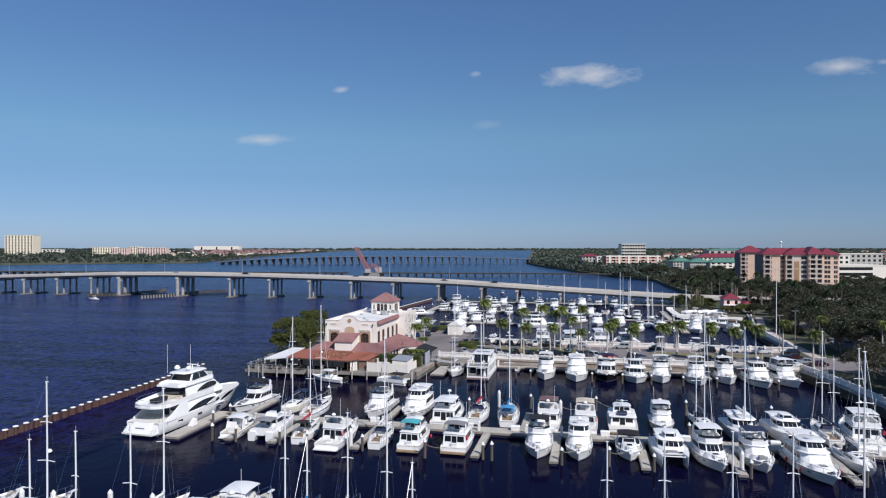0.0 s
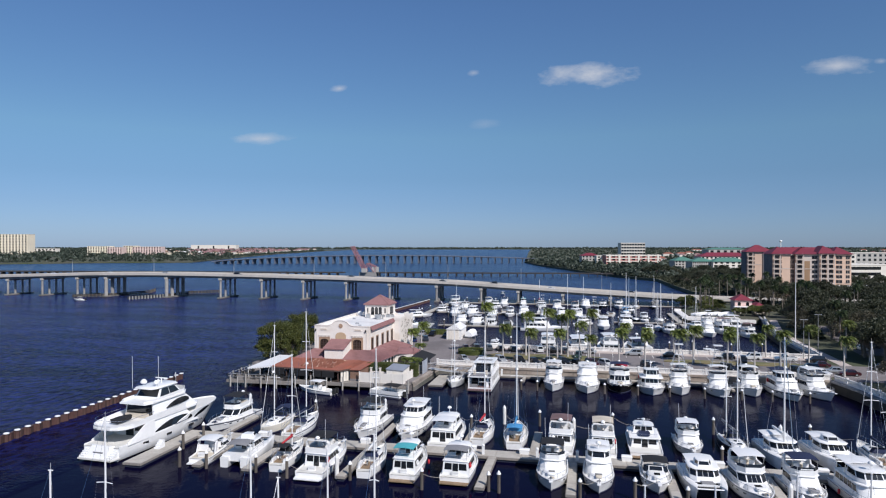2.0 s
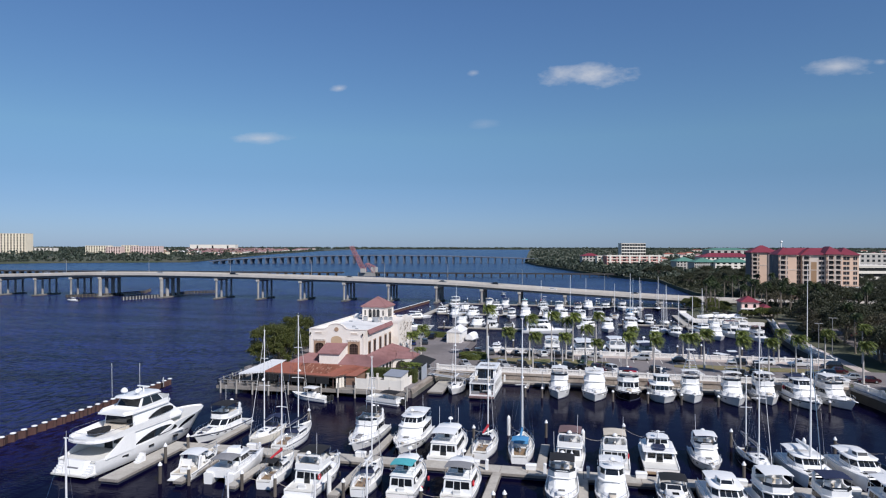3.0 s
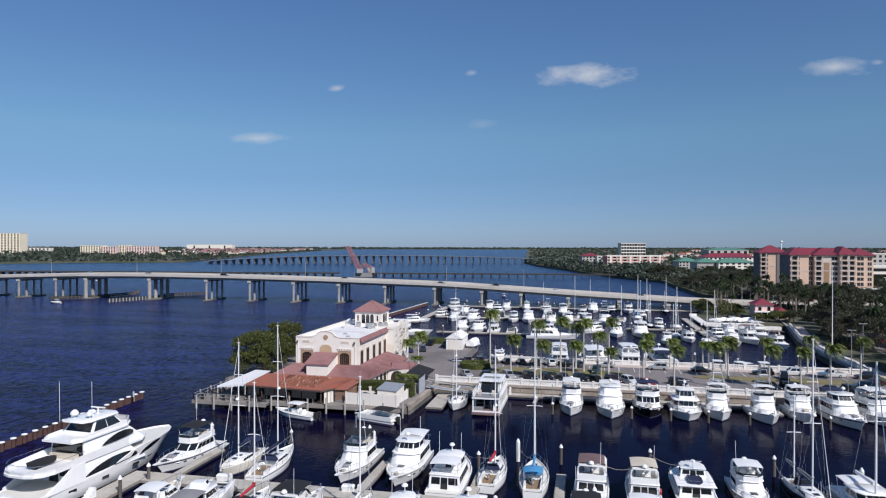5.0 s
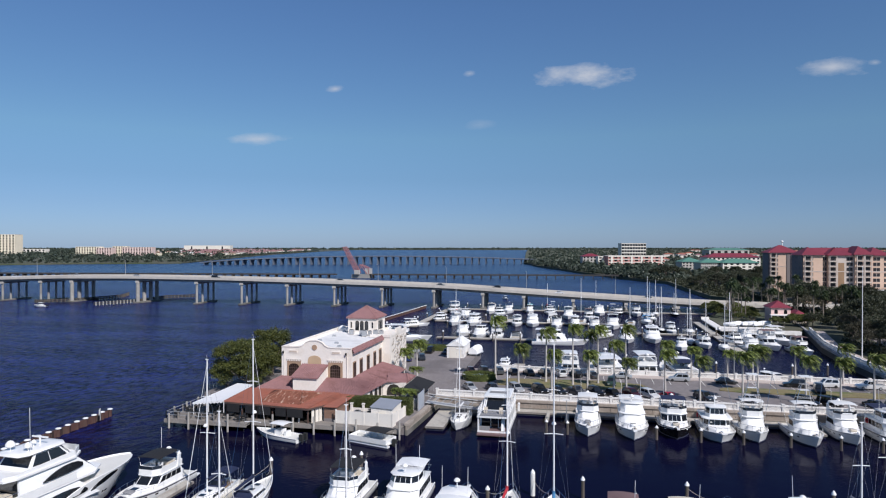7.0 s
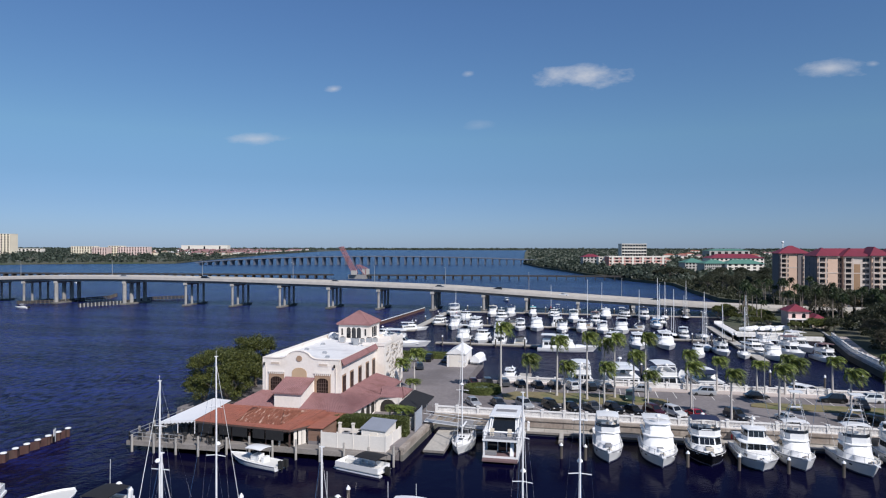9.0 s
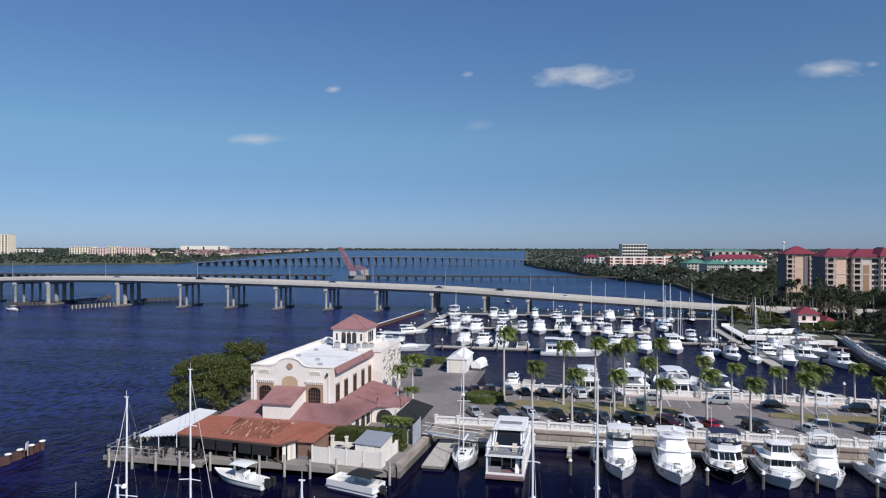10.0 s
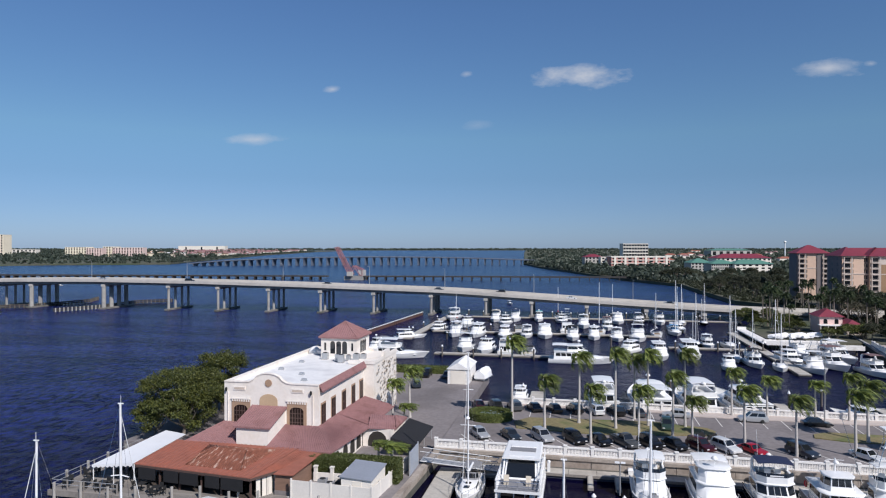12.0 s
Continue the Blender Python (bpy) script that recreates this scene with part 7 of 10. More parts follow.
def balustrade(label, pts, z, step=3.0):
    """A white concrete balustrade: posts, rails and turned balusters, bay by bay."""
    global bal_parts
    bs = thing("balustrade", label, "balustrade", "quay balustrades")
    if bal_parts is None:
        b = Geo()
        for k in range(16):
            b.lathe(-1.2 + 0.16 * k, 0, [(0.06, 0.2), (0.075, 0.4), (0.05, 0.62), (0.065, 0.8)], 6)
        bal_parts = (("post", Geo().prism([(-0.17, -0.17), (0.17, -0.17), (0.17, 0.17), (-0.17, 0.17)], 0, 1.06).prism([(-0.22, -0.22), (0.22, -0.22), (0.22, 0.22), (-0.22, 0.22)], 1.06, 1.16).mesh("post", WHITEWASH)),
                     ("top_rail", Geo().prism([(-1.32, -0.13), (1.32, -0.13), (1.32, 0.13), (-1.32, 0.13)], 0.8, 0.98).mesh("top_rail", WHITEWASH)),
                     ("plinth", Geo().prism([(-1.32, -0.14), (1.32, -0.14), (1.32, 0.14), (-1.32, 0.14)], 0, 0.2).mesh("plinth", WHITEWASH)),
                     ("baluster", b.mesh("baluster", WHITEWASH, 50)))
    for (xa, ya), (xb, yb) in zip(pts, pts[1:]):
        L = math.hypot(xb - xa, yb - ya)
        n = max(1, round(L / step))
        a = math.atan2(yb - ya, xb - xa)
        for i in range(n):
            for nm, me in bal_parts:
                u = i / n if nm == "post" else (i + 0.5) / n
                ob = new(nm, me)
                ob.parent = bs
                ob.location, ob.rotation_euler = (xa + (xb - xa) * u, ya + (yb - ya) * u, z), (0, 0, a)
                if nm != "post":
                    ob.scale = (L / n / step, 1, 1)
                if nm == "baluster":
                    tagged(ob, kind="stuff")


def seawall(label, pts, top, out, step=3.0, face=SEAWALL, tide=0.72):
    """Stained concrete seawall panels with a projecting cap; out: how far it stands in front of the ground's edge."""
    sw = tagged(new("seawall"), label, "seawall", kind="structure")
    for (xa, ya), (xb, yb) in zip(pts, pts[1:]):
        L = math.hypot(xb - xa, yb - ya)
        n = max(1, round(L / step))
        a = math.atan2(yb - ya, xb - xa)
        nx, ny = math.sin(a) * out, -math.cos(a) * out
        for i in range(n):
            u = (i + 0.5) / n
            part("panel", Geo().turned_box(xa + (xb - xa) * u + nx, ya + (yb - ya) * u + ny, a, L / n - 0.05, 0.3, -2.5, top - 0.35), face, sw)
        # tide stain on the quay; on park walls mostly shade put into colour
        part("tide_band", Geo().turned_box((xa + xb) / 2 + nx, (ya + yb) / 2 + ny, a, L, 0.31, -2.5, tide), PIERWET if tide < 1 else PARKSHADE, sw, "dark band of tide stain and painted-in shade")
        part("cap_beam", Geo().turned_box((xa + xb) / 2 + nx * 1.1, (ya + yb) / 2 + ny * 1.1, a, L, 0.62, top - 0.33, top + 0.03), face, sw)


seawall("stained concrete seawall below the road", [(-23.8, 137.2), (47.3, 137.2)], LAND, 0.17)
seawall("concrete seawall of the east basin", [(52.7, 160.3), (-23.8, 160.3)], LAND, 0.17)
seawall("shaded grey concrete seawall along the park", [(51.7, 78), (50.6, 112), (49.8, 122), (48.8, 130), (47.3, 137.1)], LAND, -0.17, face=SHADEWALL, tide=1.5)
seawall("concrete seawall along the park of the east basin", [(52.7, 160.4), (52.9, 185), (54.6, 207), (60.0, 235), (70, 300)], LAND, -0.17, face=SHADEWALL, tide=1.3)
seawall("timber and concrete bulkhead of the restaurant's point", [(-24.5, 121.6), (-23.6, 137)], GZ, 0.17)
balustrade("white concrete balustrade along the seawall", [(-23.6, 137.35), (47.2, 137.35)], LAND)
balustrade("white concrete balustrade along the east basin", [(-17.0, 160.0), (52.4, 160.0)], LAND)
balustrade("white concrete balustrade along the park", [(52.0, 80), (50.9, 112), (50.1, 122), (49.1, 130), (47.6, 137.2)], LAND)
balustrade("white concrete balustrade along the park of the east basin", [(53.0, 160.8), (53.2, 185), (54.9, 207), (60.3, 235)], LAND)
structure("pavement", Geo().prism([(-16.6, 158.9), (4.0, 158.9), (6.5, 157.6), (52.4, 157.6), (52.4, 159.8), (-16.6, 159.8)], LAND, LAND + 0.13), PAVE, "pale paved footway along the balustrade")
structure("grass_median", Geo().prism([(-15.2, 147.0), (-5.0, 146.2), (8.4, 148.4), (9.4, 150.3), (8.6, 151.8), (2.0, 153.6), (-14.0, 152.4), (-15.8, 150)], LAND, LAND + 0.12), GRASS, "dry grass island in the road with palms", "grass")
structure("grass_median_east", Geo().prism([(20.6, 150.0), (24, 149.0), (46, 149.0), (48, 151), (46, 152.6), (23, 152.8), (21, 151.6)], LAND, LAND + 0.12), GRASS, "dry grass island in the road", "grass")
# painted bay lines
lines = tagged(new("bay_marking"), "worn white parking bay lines on the asphalt", "road marking", kind="structure")
for i in range(26):
    x = -20.5 + i * 2.9
    part("bay_line", Geo().turned_box(x, 141.2, radians(-58), 4.6, 0.1, LAND + 0.004, LAND + 0.008), WHITEPAINT, lines)
for i in range(24):
    x = -14.0 + i * 2.75
    part("bay_line", Geo().turned_box(x, 155.6, radians(90), 4.8, 0.1, LAND + 0.004, LAND + 0.008), WHITEPAINT, lines)
for i in range(6):
    part("bay_line", Geo().turned_box(-40.5 + i * 2.7, 178.5, radians(90), 4.6, 0.1, GZ + 0.004, GZ + 0.008), WHITEPAINT, lines)
structure("lot_ground", Geo().prism([(-23.9, 137.6), (-23.5, 183), (-36, 183), (-34, 148), (-28.5, 142.6), (-28.4, 133)], GZ + 0.005, GZ + 0.012), ASPHALT, "worn asphalt of the restaurant's parking lot", "parking lot")
part("lot_ramp", Geo().prism([(-23.7, 138), (-21.5, 138), (-21.5, 160), (-23.7, 160)], [GZ + 0.0, LAND, LAND, GZ + 0.0], [GZ + 0.02, LAND + 0.01, LAND + 0.01, GZ + 0.02]), ASPHALT, bpy.data.objects["lot_ground"])


# ---- vehicles ----
car_paint = {}


def paint(key, rgb, metal=0.3):
    if key not in car_paint:
        car_paint[key] = mat(key + "_car_paint", rgb, 0.28, metal, var=0.05, coat=0.6)
    return car_paint[key]


PAINTS = {"black": (0.010, 0.010, 0.012), "grey": (0.08, 0.085, 0.09), "silver": (0.42, 0.43, 0.44), "white": (0.75, 0.75, 0.74), "maroon": (0.06, 0.008, 0.012), "red": (0.45, 0.01, 0.02), "blue": (0.015, 0.04, 0.13), "green": (0.04, 0.07, 0.05), "slate": (0.03, 0.04, 0.055)}
wheel_me = None
car_made = {}
CAR = 1 / TRUE_SIZE


def car(kind, colour, m, group="parked cars"):
    """A parked car, front to +y: body, glasshouse, windows, lamps and wheels."""
    global wheel_me
    if (kind, colour) in car_made:
        c = copy_thing(car_made[kind, colour], m @ Matrix.Scale(1 / CAR, 4))
        if m.translation.y > 150:   # lamps and rims too fine to see out there
            for o in list(c.children_recursive):
                if o.name.split(".")[0] in ("rim", "headlight", "tail_light"):
                    bpy.data.objects.remove(o)
        return c
    L, W, H = {"sedan": (4.7, 1.82, 1.45), "suv": (4.75, 1.92, 1.75), "pickup": (5.6, 1.98, 1.85), "coupe": (4.5, 1.88, 1.25), "van": (5.0, 1.98, 1.85)}[kind]
    c = thing("pickup_truck" if kind == "pickup" else "car", f"{colour} {'sports utility car' if kind == 'suv' else kind} parked on the asphalt", "car", group, at=m)
    pm = paint(colour, PAINTS[colour])
    h, w = L / 2, W / 2
    belt = H * 0.58
    low = 0.25
    prof = [(-h, low + 0.1, belt * 0.92), (-h + 0.25, low, belt), (-h * 0.5, low, belt), (0.1, low, belt), (h * 0.42, low, belt * 0.97), (h - 0.35, low, belt * 0.82), (h, low + 0.12, belt * 0.62)]
    rings = []
    for y, z0, z1 in prof:
        k = 0.9 if abs(y) > h - 0.1 else 1.0
        rings.append([(-w * k * 0.94, y, z0), (w * k * 0.94, y, z0), (w * k, y, (z0 + z1) / 2), (w * k * 0.93, y, z1), (0, y, z1 + 0.03), (-w * k * 0.93, y, z1), (-w * k, y, (z0 + z1) / 2)])
    part("body", Geo().loft(rings), pm, c, smooth=40)
    if kind == "pickup":
        b0, b1, t0, t1 = -0.55, 1.15, -0.3, 0.55
        part("cargo_bed", Geo().box(-w * 0.82, w * 0.82, -h + 0.15, -0.65, belt + 0.005, belt + 0.02), RUBBER, c)
    elif kind in ("suv", "van"):
        b0, b1, t0, t1 = -h + 0.2, h * 0.46, -h + 0.45, h * 0.12
    elif kind == "coupe":
        b0, b1, t0, t1 = -h + 0.35, h * 0.35, -0.9, 0.15
    else:
        b0, b1, t0, t1 = -h + 0.55, h * 0.42, -h + 1.25, 0.35
    wb, wt_ = w * 0.90, w * 0.70
    base = [(-wb, b0), (wb, b0), (wb, b1), (-wb, b1)]
    topq = [(-wt_, t0), (wt_, t0), (wt_, t1), (-wt_, t1)]
    part("cabin", Geo().loft([[(*p, belt - 0.02) for p in base], [(p[0] * 0.06 + q[0] * 0.94, p[1] * 0.06 + q[1] * 0.94, belt - 0.02 + (H - belt + 0.02) * 0.94) for p, q in zip(base, topq)], [(q[0] * 0.86, q[1] * 0.92, H) for q in topq]]), pm, c, smooth=45)
    v = [Vector((*p, belt - 0.02)) for p in base] + [Vector((*p, H)) for p in topq]
    g = Geo()
    for nm, q in (("", (1, 2, 6, 5)), ("side_window", (3, 0, 4, 7)), ("rear_window", (0, 1, 5, 4)), ("windscreen", (2, 3, 7, 6))):
        if nm in ("rear_window", "windscreen"):
            g = Geo()
        if nm in ("", "side_window"):
            for u0, u1 in ((0.08, 0.48), (0.52, 0.92)):
                g.slab_on([v[i] for i in q], u0, u1, 0.14, 0.86, 0.015)
        else:
            g.slab_on([v[i] for i in q], 0.07, 0.93, 0.1, 0.9, 0.015)
        if nm:
            part(nm, g, GLASS, c)
    for x in (-w * 0.68, w * 0.68):
        part("headlight", Geo().box(x - 0.18, x + 0.18, h - 0.12, h - 0.02, belt * 0.58, belt * 0.72), CAPWHITE, c)
        part("tail_light", Geo().box(x - 0.16, x + 0.16, -h - 0.0, -h + 0.06, belt * 0.7, belt * 0.88), REDCLOTH, c)
    if wheel_me is None:
        wheel_me = (Geo().loft([[(x, 0.33 * r * math.cos(a), 0.33 * r * math.sin(a)) for a in [2 * math.pi * k / 14 for k in range(14)]] for x, r in ((-0.1, 0.85), (-0.08, 1.0), (0.08, 1.0), (0.1, 0.85))]).mesh("tyre", RUBBER, 40),
                    Geo().loft([[(x, 0.2 * math.cos(a), 0.2 * math.sin(a)) for a in [2 * math.pi * k / 10 for k in range(10)]] for x in (-0.115, 0.115)]).mesh("rim", GALV, 40))
    for x in (-w + 0.08, w - 0.08):
        for y in (-h * 0.58, h * 0.62):
            wh = new("wheel", wheel_me[0])
            wh.parent, wh.location = c, (x, y, 0.33)
            rm = new("rim", wheel_me[1])
            rm.parent = wh
    car_made[kind, colour] = c
    return c


front_row = [(-19.2, "sedan", "silver"), (-15.4, "sedan", "slate"), (-11.6, "suv", "silver"), (-7.8, "suv", "black"), (-4.9, "sedan", "black"), (-2.0, "pickup", "grey"), (0.9, "suv", "black"), (3.6, "sedan", "black"), (6.4, "suv", "maroon"), (9.1, "suv", "white"), (12.0, "coupe", "red"), (17.1, "suv", "slate"), (23.6, "sedan", "white"), (31.5, "suv", "black"), (34.4, "suv", "black"), (40.6, "sedan", "black"), (43.6, "suv", "grey"), (47.4, "sedan", "white")]
for x, k, c in front_row:
    car(k, c, pose(x - 0.1, 142.7, LAND, 0, 0, -148) @ Matrix.Scale(CAR, 4))
for i, (k, c) in enumerate([("sedan", "maroon"), ("suv", "black"), ("suv", "grey"), ("sedan", "black"), ("sedan", "black"), ("suv", "black"), ("van", "white"), ("suv", "black"), ("sedan", "grey")]):
    car(k, c, pose(-22.0 + i * 2.8 + (0 if i else 0.4), 156.9, LAND, 0, 0, 22) @ Matrix.Scale(CAR, 4))
for x, y, rz, k, c in ((15.2, 156.6, 88, "suv", "silver"), (22.8, 156.0, -88, "sedan", "black"), (3.6, 150.8, 178, "suv", "green"), (5.6, 157.0, 86, "sedan", "silver"), (33.4, 155.6, 84, "suv", "black"), (38.6, 156.6, 92, "van", "white"), (45.0, 156.4, 92, "pickup", "white"), (50.4, 155.6, 92, "suv", "black"), (36.0, 152.0, 170, "suv", "black"), (46.4, 146.6, 80, "suv", "slate"), (50.1, 144.6, 80, "sedan", "silver"), (51.8, 142.4, 84, "sedan", "maroon"), (49.6, 150.6, 84, "sedan", "maroon"),
                      (-34.2, 169.8, 20, "suv", "slate"), (-36.6, 167.8, 20, "sedan", "blue"), (-37.2, 178.6, 180, "suv", "silver"), (-34.4, 178.6, 180, "suv", "black"), (-42.6, 176.0, 20, "sedan", "maroon"), (-44.6, 172.0, 25, "sedan", "black"), (-30.6, 178.4, 180, "sedan", "grey")):
    car(k, c, pose(x, y, LAND if x > -23 else GZ + 0.012, 0, 0, rz) @ Matrix.Scale(CAR, 4))
for x, y, rz, k, c in ((62.6, 146, 95, "sedan", "white"), (66, 143.4, 92, "sedan", "maroon"), (60, 150, 95, "suv", "black"), (66, 175, 10, "suv", "white"), (70, 180, 12, "sedan", "grey"), (74, 188, 12, "suv", "black"), (77, 196, 12, "sedan", "silver"), (72, 205, 12, "sedan", "red"), (80, 215, 12, "suv", "black"), (84, 205, 12, "sedan", "black")):
    car(k, c, pose(x, y, 1.82, 0, 0, rz) @ Matrix.Scale(CAR, 4))
for x, o, k, c in ((-296, -3.3, "van", "white"), (-258, -3.3, "suv", "white"), (-196, -3.3, "sedan", "silver"), (-158, -3.3, "suv", "black"), (-104, 3.3, "sedan", "grey"), (-58, -3.3, "sedan", "grey"), (-36, 3.3, "suv", "black"), (-10, -3.3, "sedan", "white"), (24, 3.3, "sedan", "black"), (-232, 3.3, "sedan", "white"), (-330, 3.3, "van", "white")):
    tagged(car(k, c, pose(x, bridge_y(x) + o, deck_top(x) + 0.01, 0, 0, 90 if o > 0 else -90) @ Matrix.Scale(CAR, 4), "cars on the bridge"), f"{c} car on the road bridge", group="cars on the bridge")
mb = thing("motorcycle", "dark motorcycle on its side stand on the asphalt", "motorcycle", "motorcycles", at=pose(7.0, 147.4, LAND, 0, 8, -60) @ Matrix.Scale(CAR, 4))
for y in (-0.7, 0.7):
    part("wheel", Geo().loft([[(x, y + 0.32 * math.cos(a), 0.32 + 0.32 * math.sin(a)) for a in [2 * math.pi * k / 12 for k in range(12)]] for x in (-0.06, 0.06)]), RUBBER, mb)
part("frame", Geo().loft([[(-0.14, y, z0), (0.14, y, z0), (0.12, y, z1), (-0.12, y, z1)] for y, z0, z1 in ((-0.75, 0.6, 0.75), (-0.3, 0.35, 0.8), (0.2, 0.35, 1.0), (0.6, 0.6, 0.95))]), RUBBER, mb)
part("handlebar", Geo().tube([(-0.38, 0.35, 1.12), (0, 0.5, 1.05), (0.38, 0.35, 1.12)], 0.025, 5), STEEL, mb)
copy_thing(mb, pose(8.4, 147.0, LAND, 0, 8, -60))

# ---- palms ----
palm_kinds = []


def palm_template(i, h, fr, leaf, m):
    rnd = random.Random(40 + i)
    p = thing("palm_tree", "tall palm with a pale smooth trunk and wind-blown green fronds" if leaf is PALMLEAF else "dark feathery palm with a slim trunk", "palm tree", "palms", at=m)
    bend = rnd.uniform(-0.25, 0.25)
    pts = [(bend * math.sin(u * 2.4), 0.12 * u, h * u) for u in (0, 0.05, 0.25, 0.5, 0.75, 0.93)]
    rr = [0.26, 0.2, 0.16, 0.15, 0.13, 0.11]
    part("trunk", Geo().loft([[(x + r * math.cos(a), y + r * math.sin(a), z) for a in [2 * math.pi * k / 9 for k in range(9)]] for (x, y, z), r in zip(pts, rr)]), PALMBARK if leaf is PALMLEAF else BARK, p, smooth=60)
    tx, ty, tz = pts[-1]
    part("crownshaft", Geo().lathe(tx, ty, [(0.13, tz - 0.02), (0.17, tz + 0.25), (0.11, tz + 0.9), (0.04, tz + 1.2)], 8), SHAFT, p, smooth=60)
    g = Geo()
    top = Vector((tx, ty, tz + 0.75))
    for k in range(fr):
        a = 2 * math.pi * (k * 0.382) + rnd.uniform(-0.2, 0.2)
        lift = 1.5 - 1.6 * (k + 0.5) / fr + rnd.uniform(-0.3, 0.3)
        L = rnd.uniform(1.9, 2.7)
        d = Vector((math.cos(a) + 0.55, math.sin(a), 0))      # the wind blows toward +x
        d = d.normalized() if d.length > 0.3 else Vector((1, 0, 0))
        pr = top.copy()
        spine = []
        n = 10
        for j in range(n + 1):
            u = j / n
            ang = lift * (1 - 0.5 * u) - 1.95 * u ** 1.3
            spine.append(pr.copy())
            pr = pr + (d * math.cos(ang) * 0.78 + Vector((0.42 * u, 0, math.sin(ang)))) * (L / n)
        g.tube(spine, 0.03, 3, 0.008)
        for j in range(1, n + 1):
            for q in (0, 0.5):
                if j == n and q:
                    continue
                s0 = spine[j].lerp(spine[min(j + 1, n)], q)
                t = (spine[j] - spine[j - 1]).normalized()
                side = t.cross(Vector((0, 0, 1)))
                side = side.normalized() if side.length > 0.05 else Vector((0, 1, 0))
                ln = 0.62 * math.sin(math.pi * (0.14 + 0.78 * (j + q) / (n + 1))) + 0.14
                for sg in (-1, 1):
                    tip = s0 + (side * sg * 0.6 + t * 0.5 + Vector((0.4, 0, rnd.uniform(-0.9, 0.1)))) * ln * rnd.uniform(0.8, 1.25)
                    wv = t * 0.075
                    g.add([s0 - wv, s0 + wv, tip + wv * 0.3, tip - wv * 0.3], [(0, 1, 2, 3)])
    tagged(part("crown", g, leaf, p), kind="stuff")
    return p, h


def palm(x, y, z, h, k=0, leaf=None, rz=0):
    base, h0 = palm_kinds[k]
    s = (h + 0.3) / (h0 + 0.9)
    return copy_thing(base, pose(x, y, z, 0, 0, rz) @ Matrix.Diagonal((min(1.15, max(0.9, s)), min(1.15, max(0.9, s)), s, 1)))


PALMS = [(-16.2, 151.4, 10.2), (-11.5, 144.9, 6.2), (-7.4, 151.0, 8.3), (-6.0, 142.6, 6.4), (-2.8, 149.3, 10.0), (-0.1, 154.8, 8.3), (1.4, 151.5, 9.6), (-0.4, 143.6, 6.3), (3.8, 146.9, 7.7), (6.0, 151.9, 9.8), (5.6, 143.8, 5.3), (13.2, 159.2, 5.9), (11.6, 145.1, 6.5), (17.7, 159.2, 5.0), (16.3, 142.2, 6.2), (23.7, 159.2, 4.6), (27.8, 159.2, 5.7), (22.6, 143.2, 6.9), (26.2, 149.3, 6.8), (31.4, 143.4, 6.6), (36.2, 143.6, 6.4), (34.6, 159.2, 5.6), (40.8, 144, 7.0), (42.0, 159.2, 6.2), (47.6, 150.6, 7.6), (50.6, 141.2, 6.6)]
x, y, h = PALMS[0]
palm_kinds.append(palm_template(0, h, 22, PALMLEAF, pose(x, y, LAND + 0.1)))
x, y, h = PALMS[1]
palm_kinds.append(palm_template(1, h, 20, PALMLEAF, pose(x, y, LAND)))
x, y, h = PALMS[2]
palm_kinds.append(palm_template(2, h, 21, PALMLEAF, pose(x, y, LAND + 0.1)))
for i, (x, y, h) in enumerate(PALMS[3:]):
    palm(x, y, LAND + (0.13 if y > 158 else 0.0), h, 0 if h > 9 else 2 if h > 7.2 else 1, rz=(i * 7) % 22 - 11)
for x, y, h in ((-31.6, 147.0, 5.4), (-30.2, 150.6, 6.4), (-29.6, 145.6, 2.6), (-28.4, 130.6, 2.2), (-26.6, 129.4, 2.4)):
    palm(x, y, GZ, h, 1, rz=20)
palm_kinds.append(palm_template(3, 11.0, 22, PALMDARK, pose(46, 262, 1.8)))
rnd = random.Random(77)
for _ in range(46):
    x, y = rnd.uniform(40, 84), rnd.uniform(258, 345)
    if x < 60 and y > 296:
        y = rnd.uniform(258, 290)
    palm(x + (6 if x < 62 else 0), y, 1.7, rnd.uniform(7.0, 11.5), 3, rz=rnd.uniform(-25, 25))
for x, y, h in ((58.5, 163, 7.5), (62, 176, 8.5), (66, 150, 8.0), (71, 132, 8.5), (75, 165, 9), (68, 198, 9), (79, 222, 10), (88, 240, 11), (97, 262, 11), (106, 250, 10), (118, 262, 11), (83, 182, 9.5), (92, 205, 10)):
    palm(x, y, 1.8, h, 3 if h > 8.2 else 2, rz=10)

# lamp posts and flagless poles on the quay
lp = thing("lamp_post", "slim grey twin-head lamp post on the quay", "lamp post", "quay lamp posts", at=pose(24.6, 158.6, LAND + 0.13))
part("pole", Geo().tube([(0, 0, 0), (0, 0, 8.2)], 0.09, 8, 0.05), LAMPGREY, lp)
for sx in (-1, 1):
    part("lamp_head", Geo().box(min(0.1 * sx, 0.75 * sx), max(0.1 * sx, 0.75 * sx), -0.12, 0.12, 8.1, 8.22), LAMPGREY, lp)
for x, y, z in ((49, 158.4, LAND + 0.13), (56, 172, 1.8)):
    copy_thing(lp, pose(x, y, z))
dl = thing("dock_lamp", "short grey dock lamp with two square heads", "lamp post", "dock lamps", at=pose(-3.4, 130.0, 0.6))
part("pole", Geo().lathe(0, 0, [(0.07, 0), (0.06, 3.2)], 6), LAMPGREY, dl)
for sx in (-1, 1):
    part("lamp_head", Geo().box(min(0.05 * sx, 0.5 * sx), max(0.05 * sx, 0.5 * sx), -0.15, 0.15, 3.2, 3.32), CAPWHITE, dl)
fp = thing("flagpole", "very tall slim white flagpole", "flagpole", at=pose(56.5, 190, 1.8))
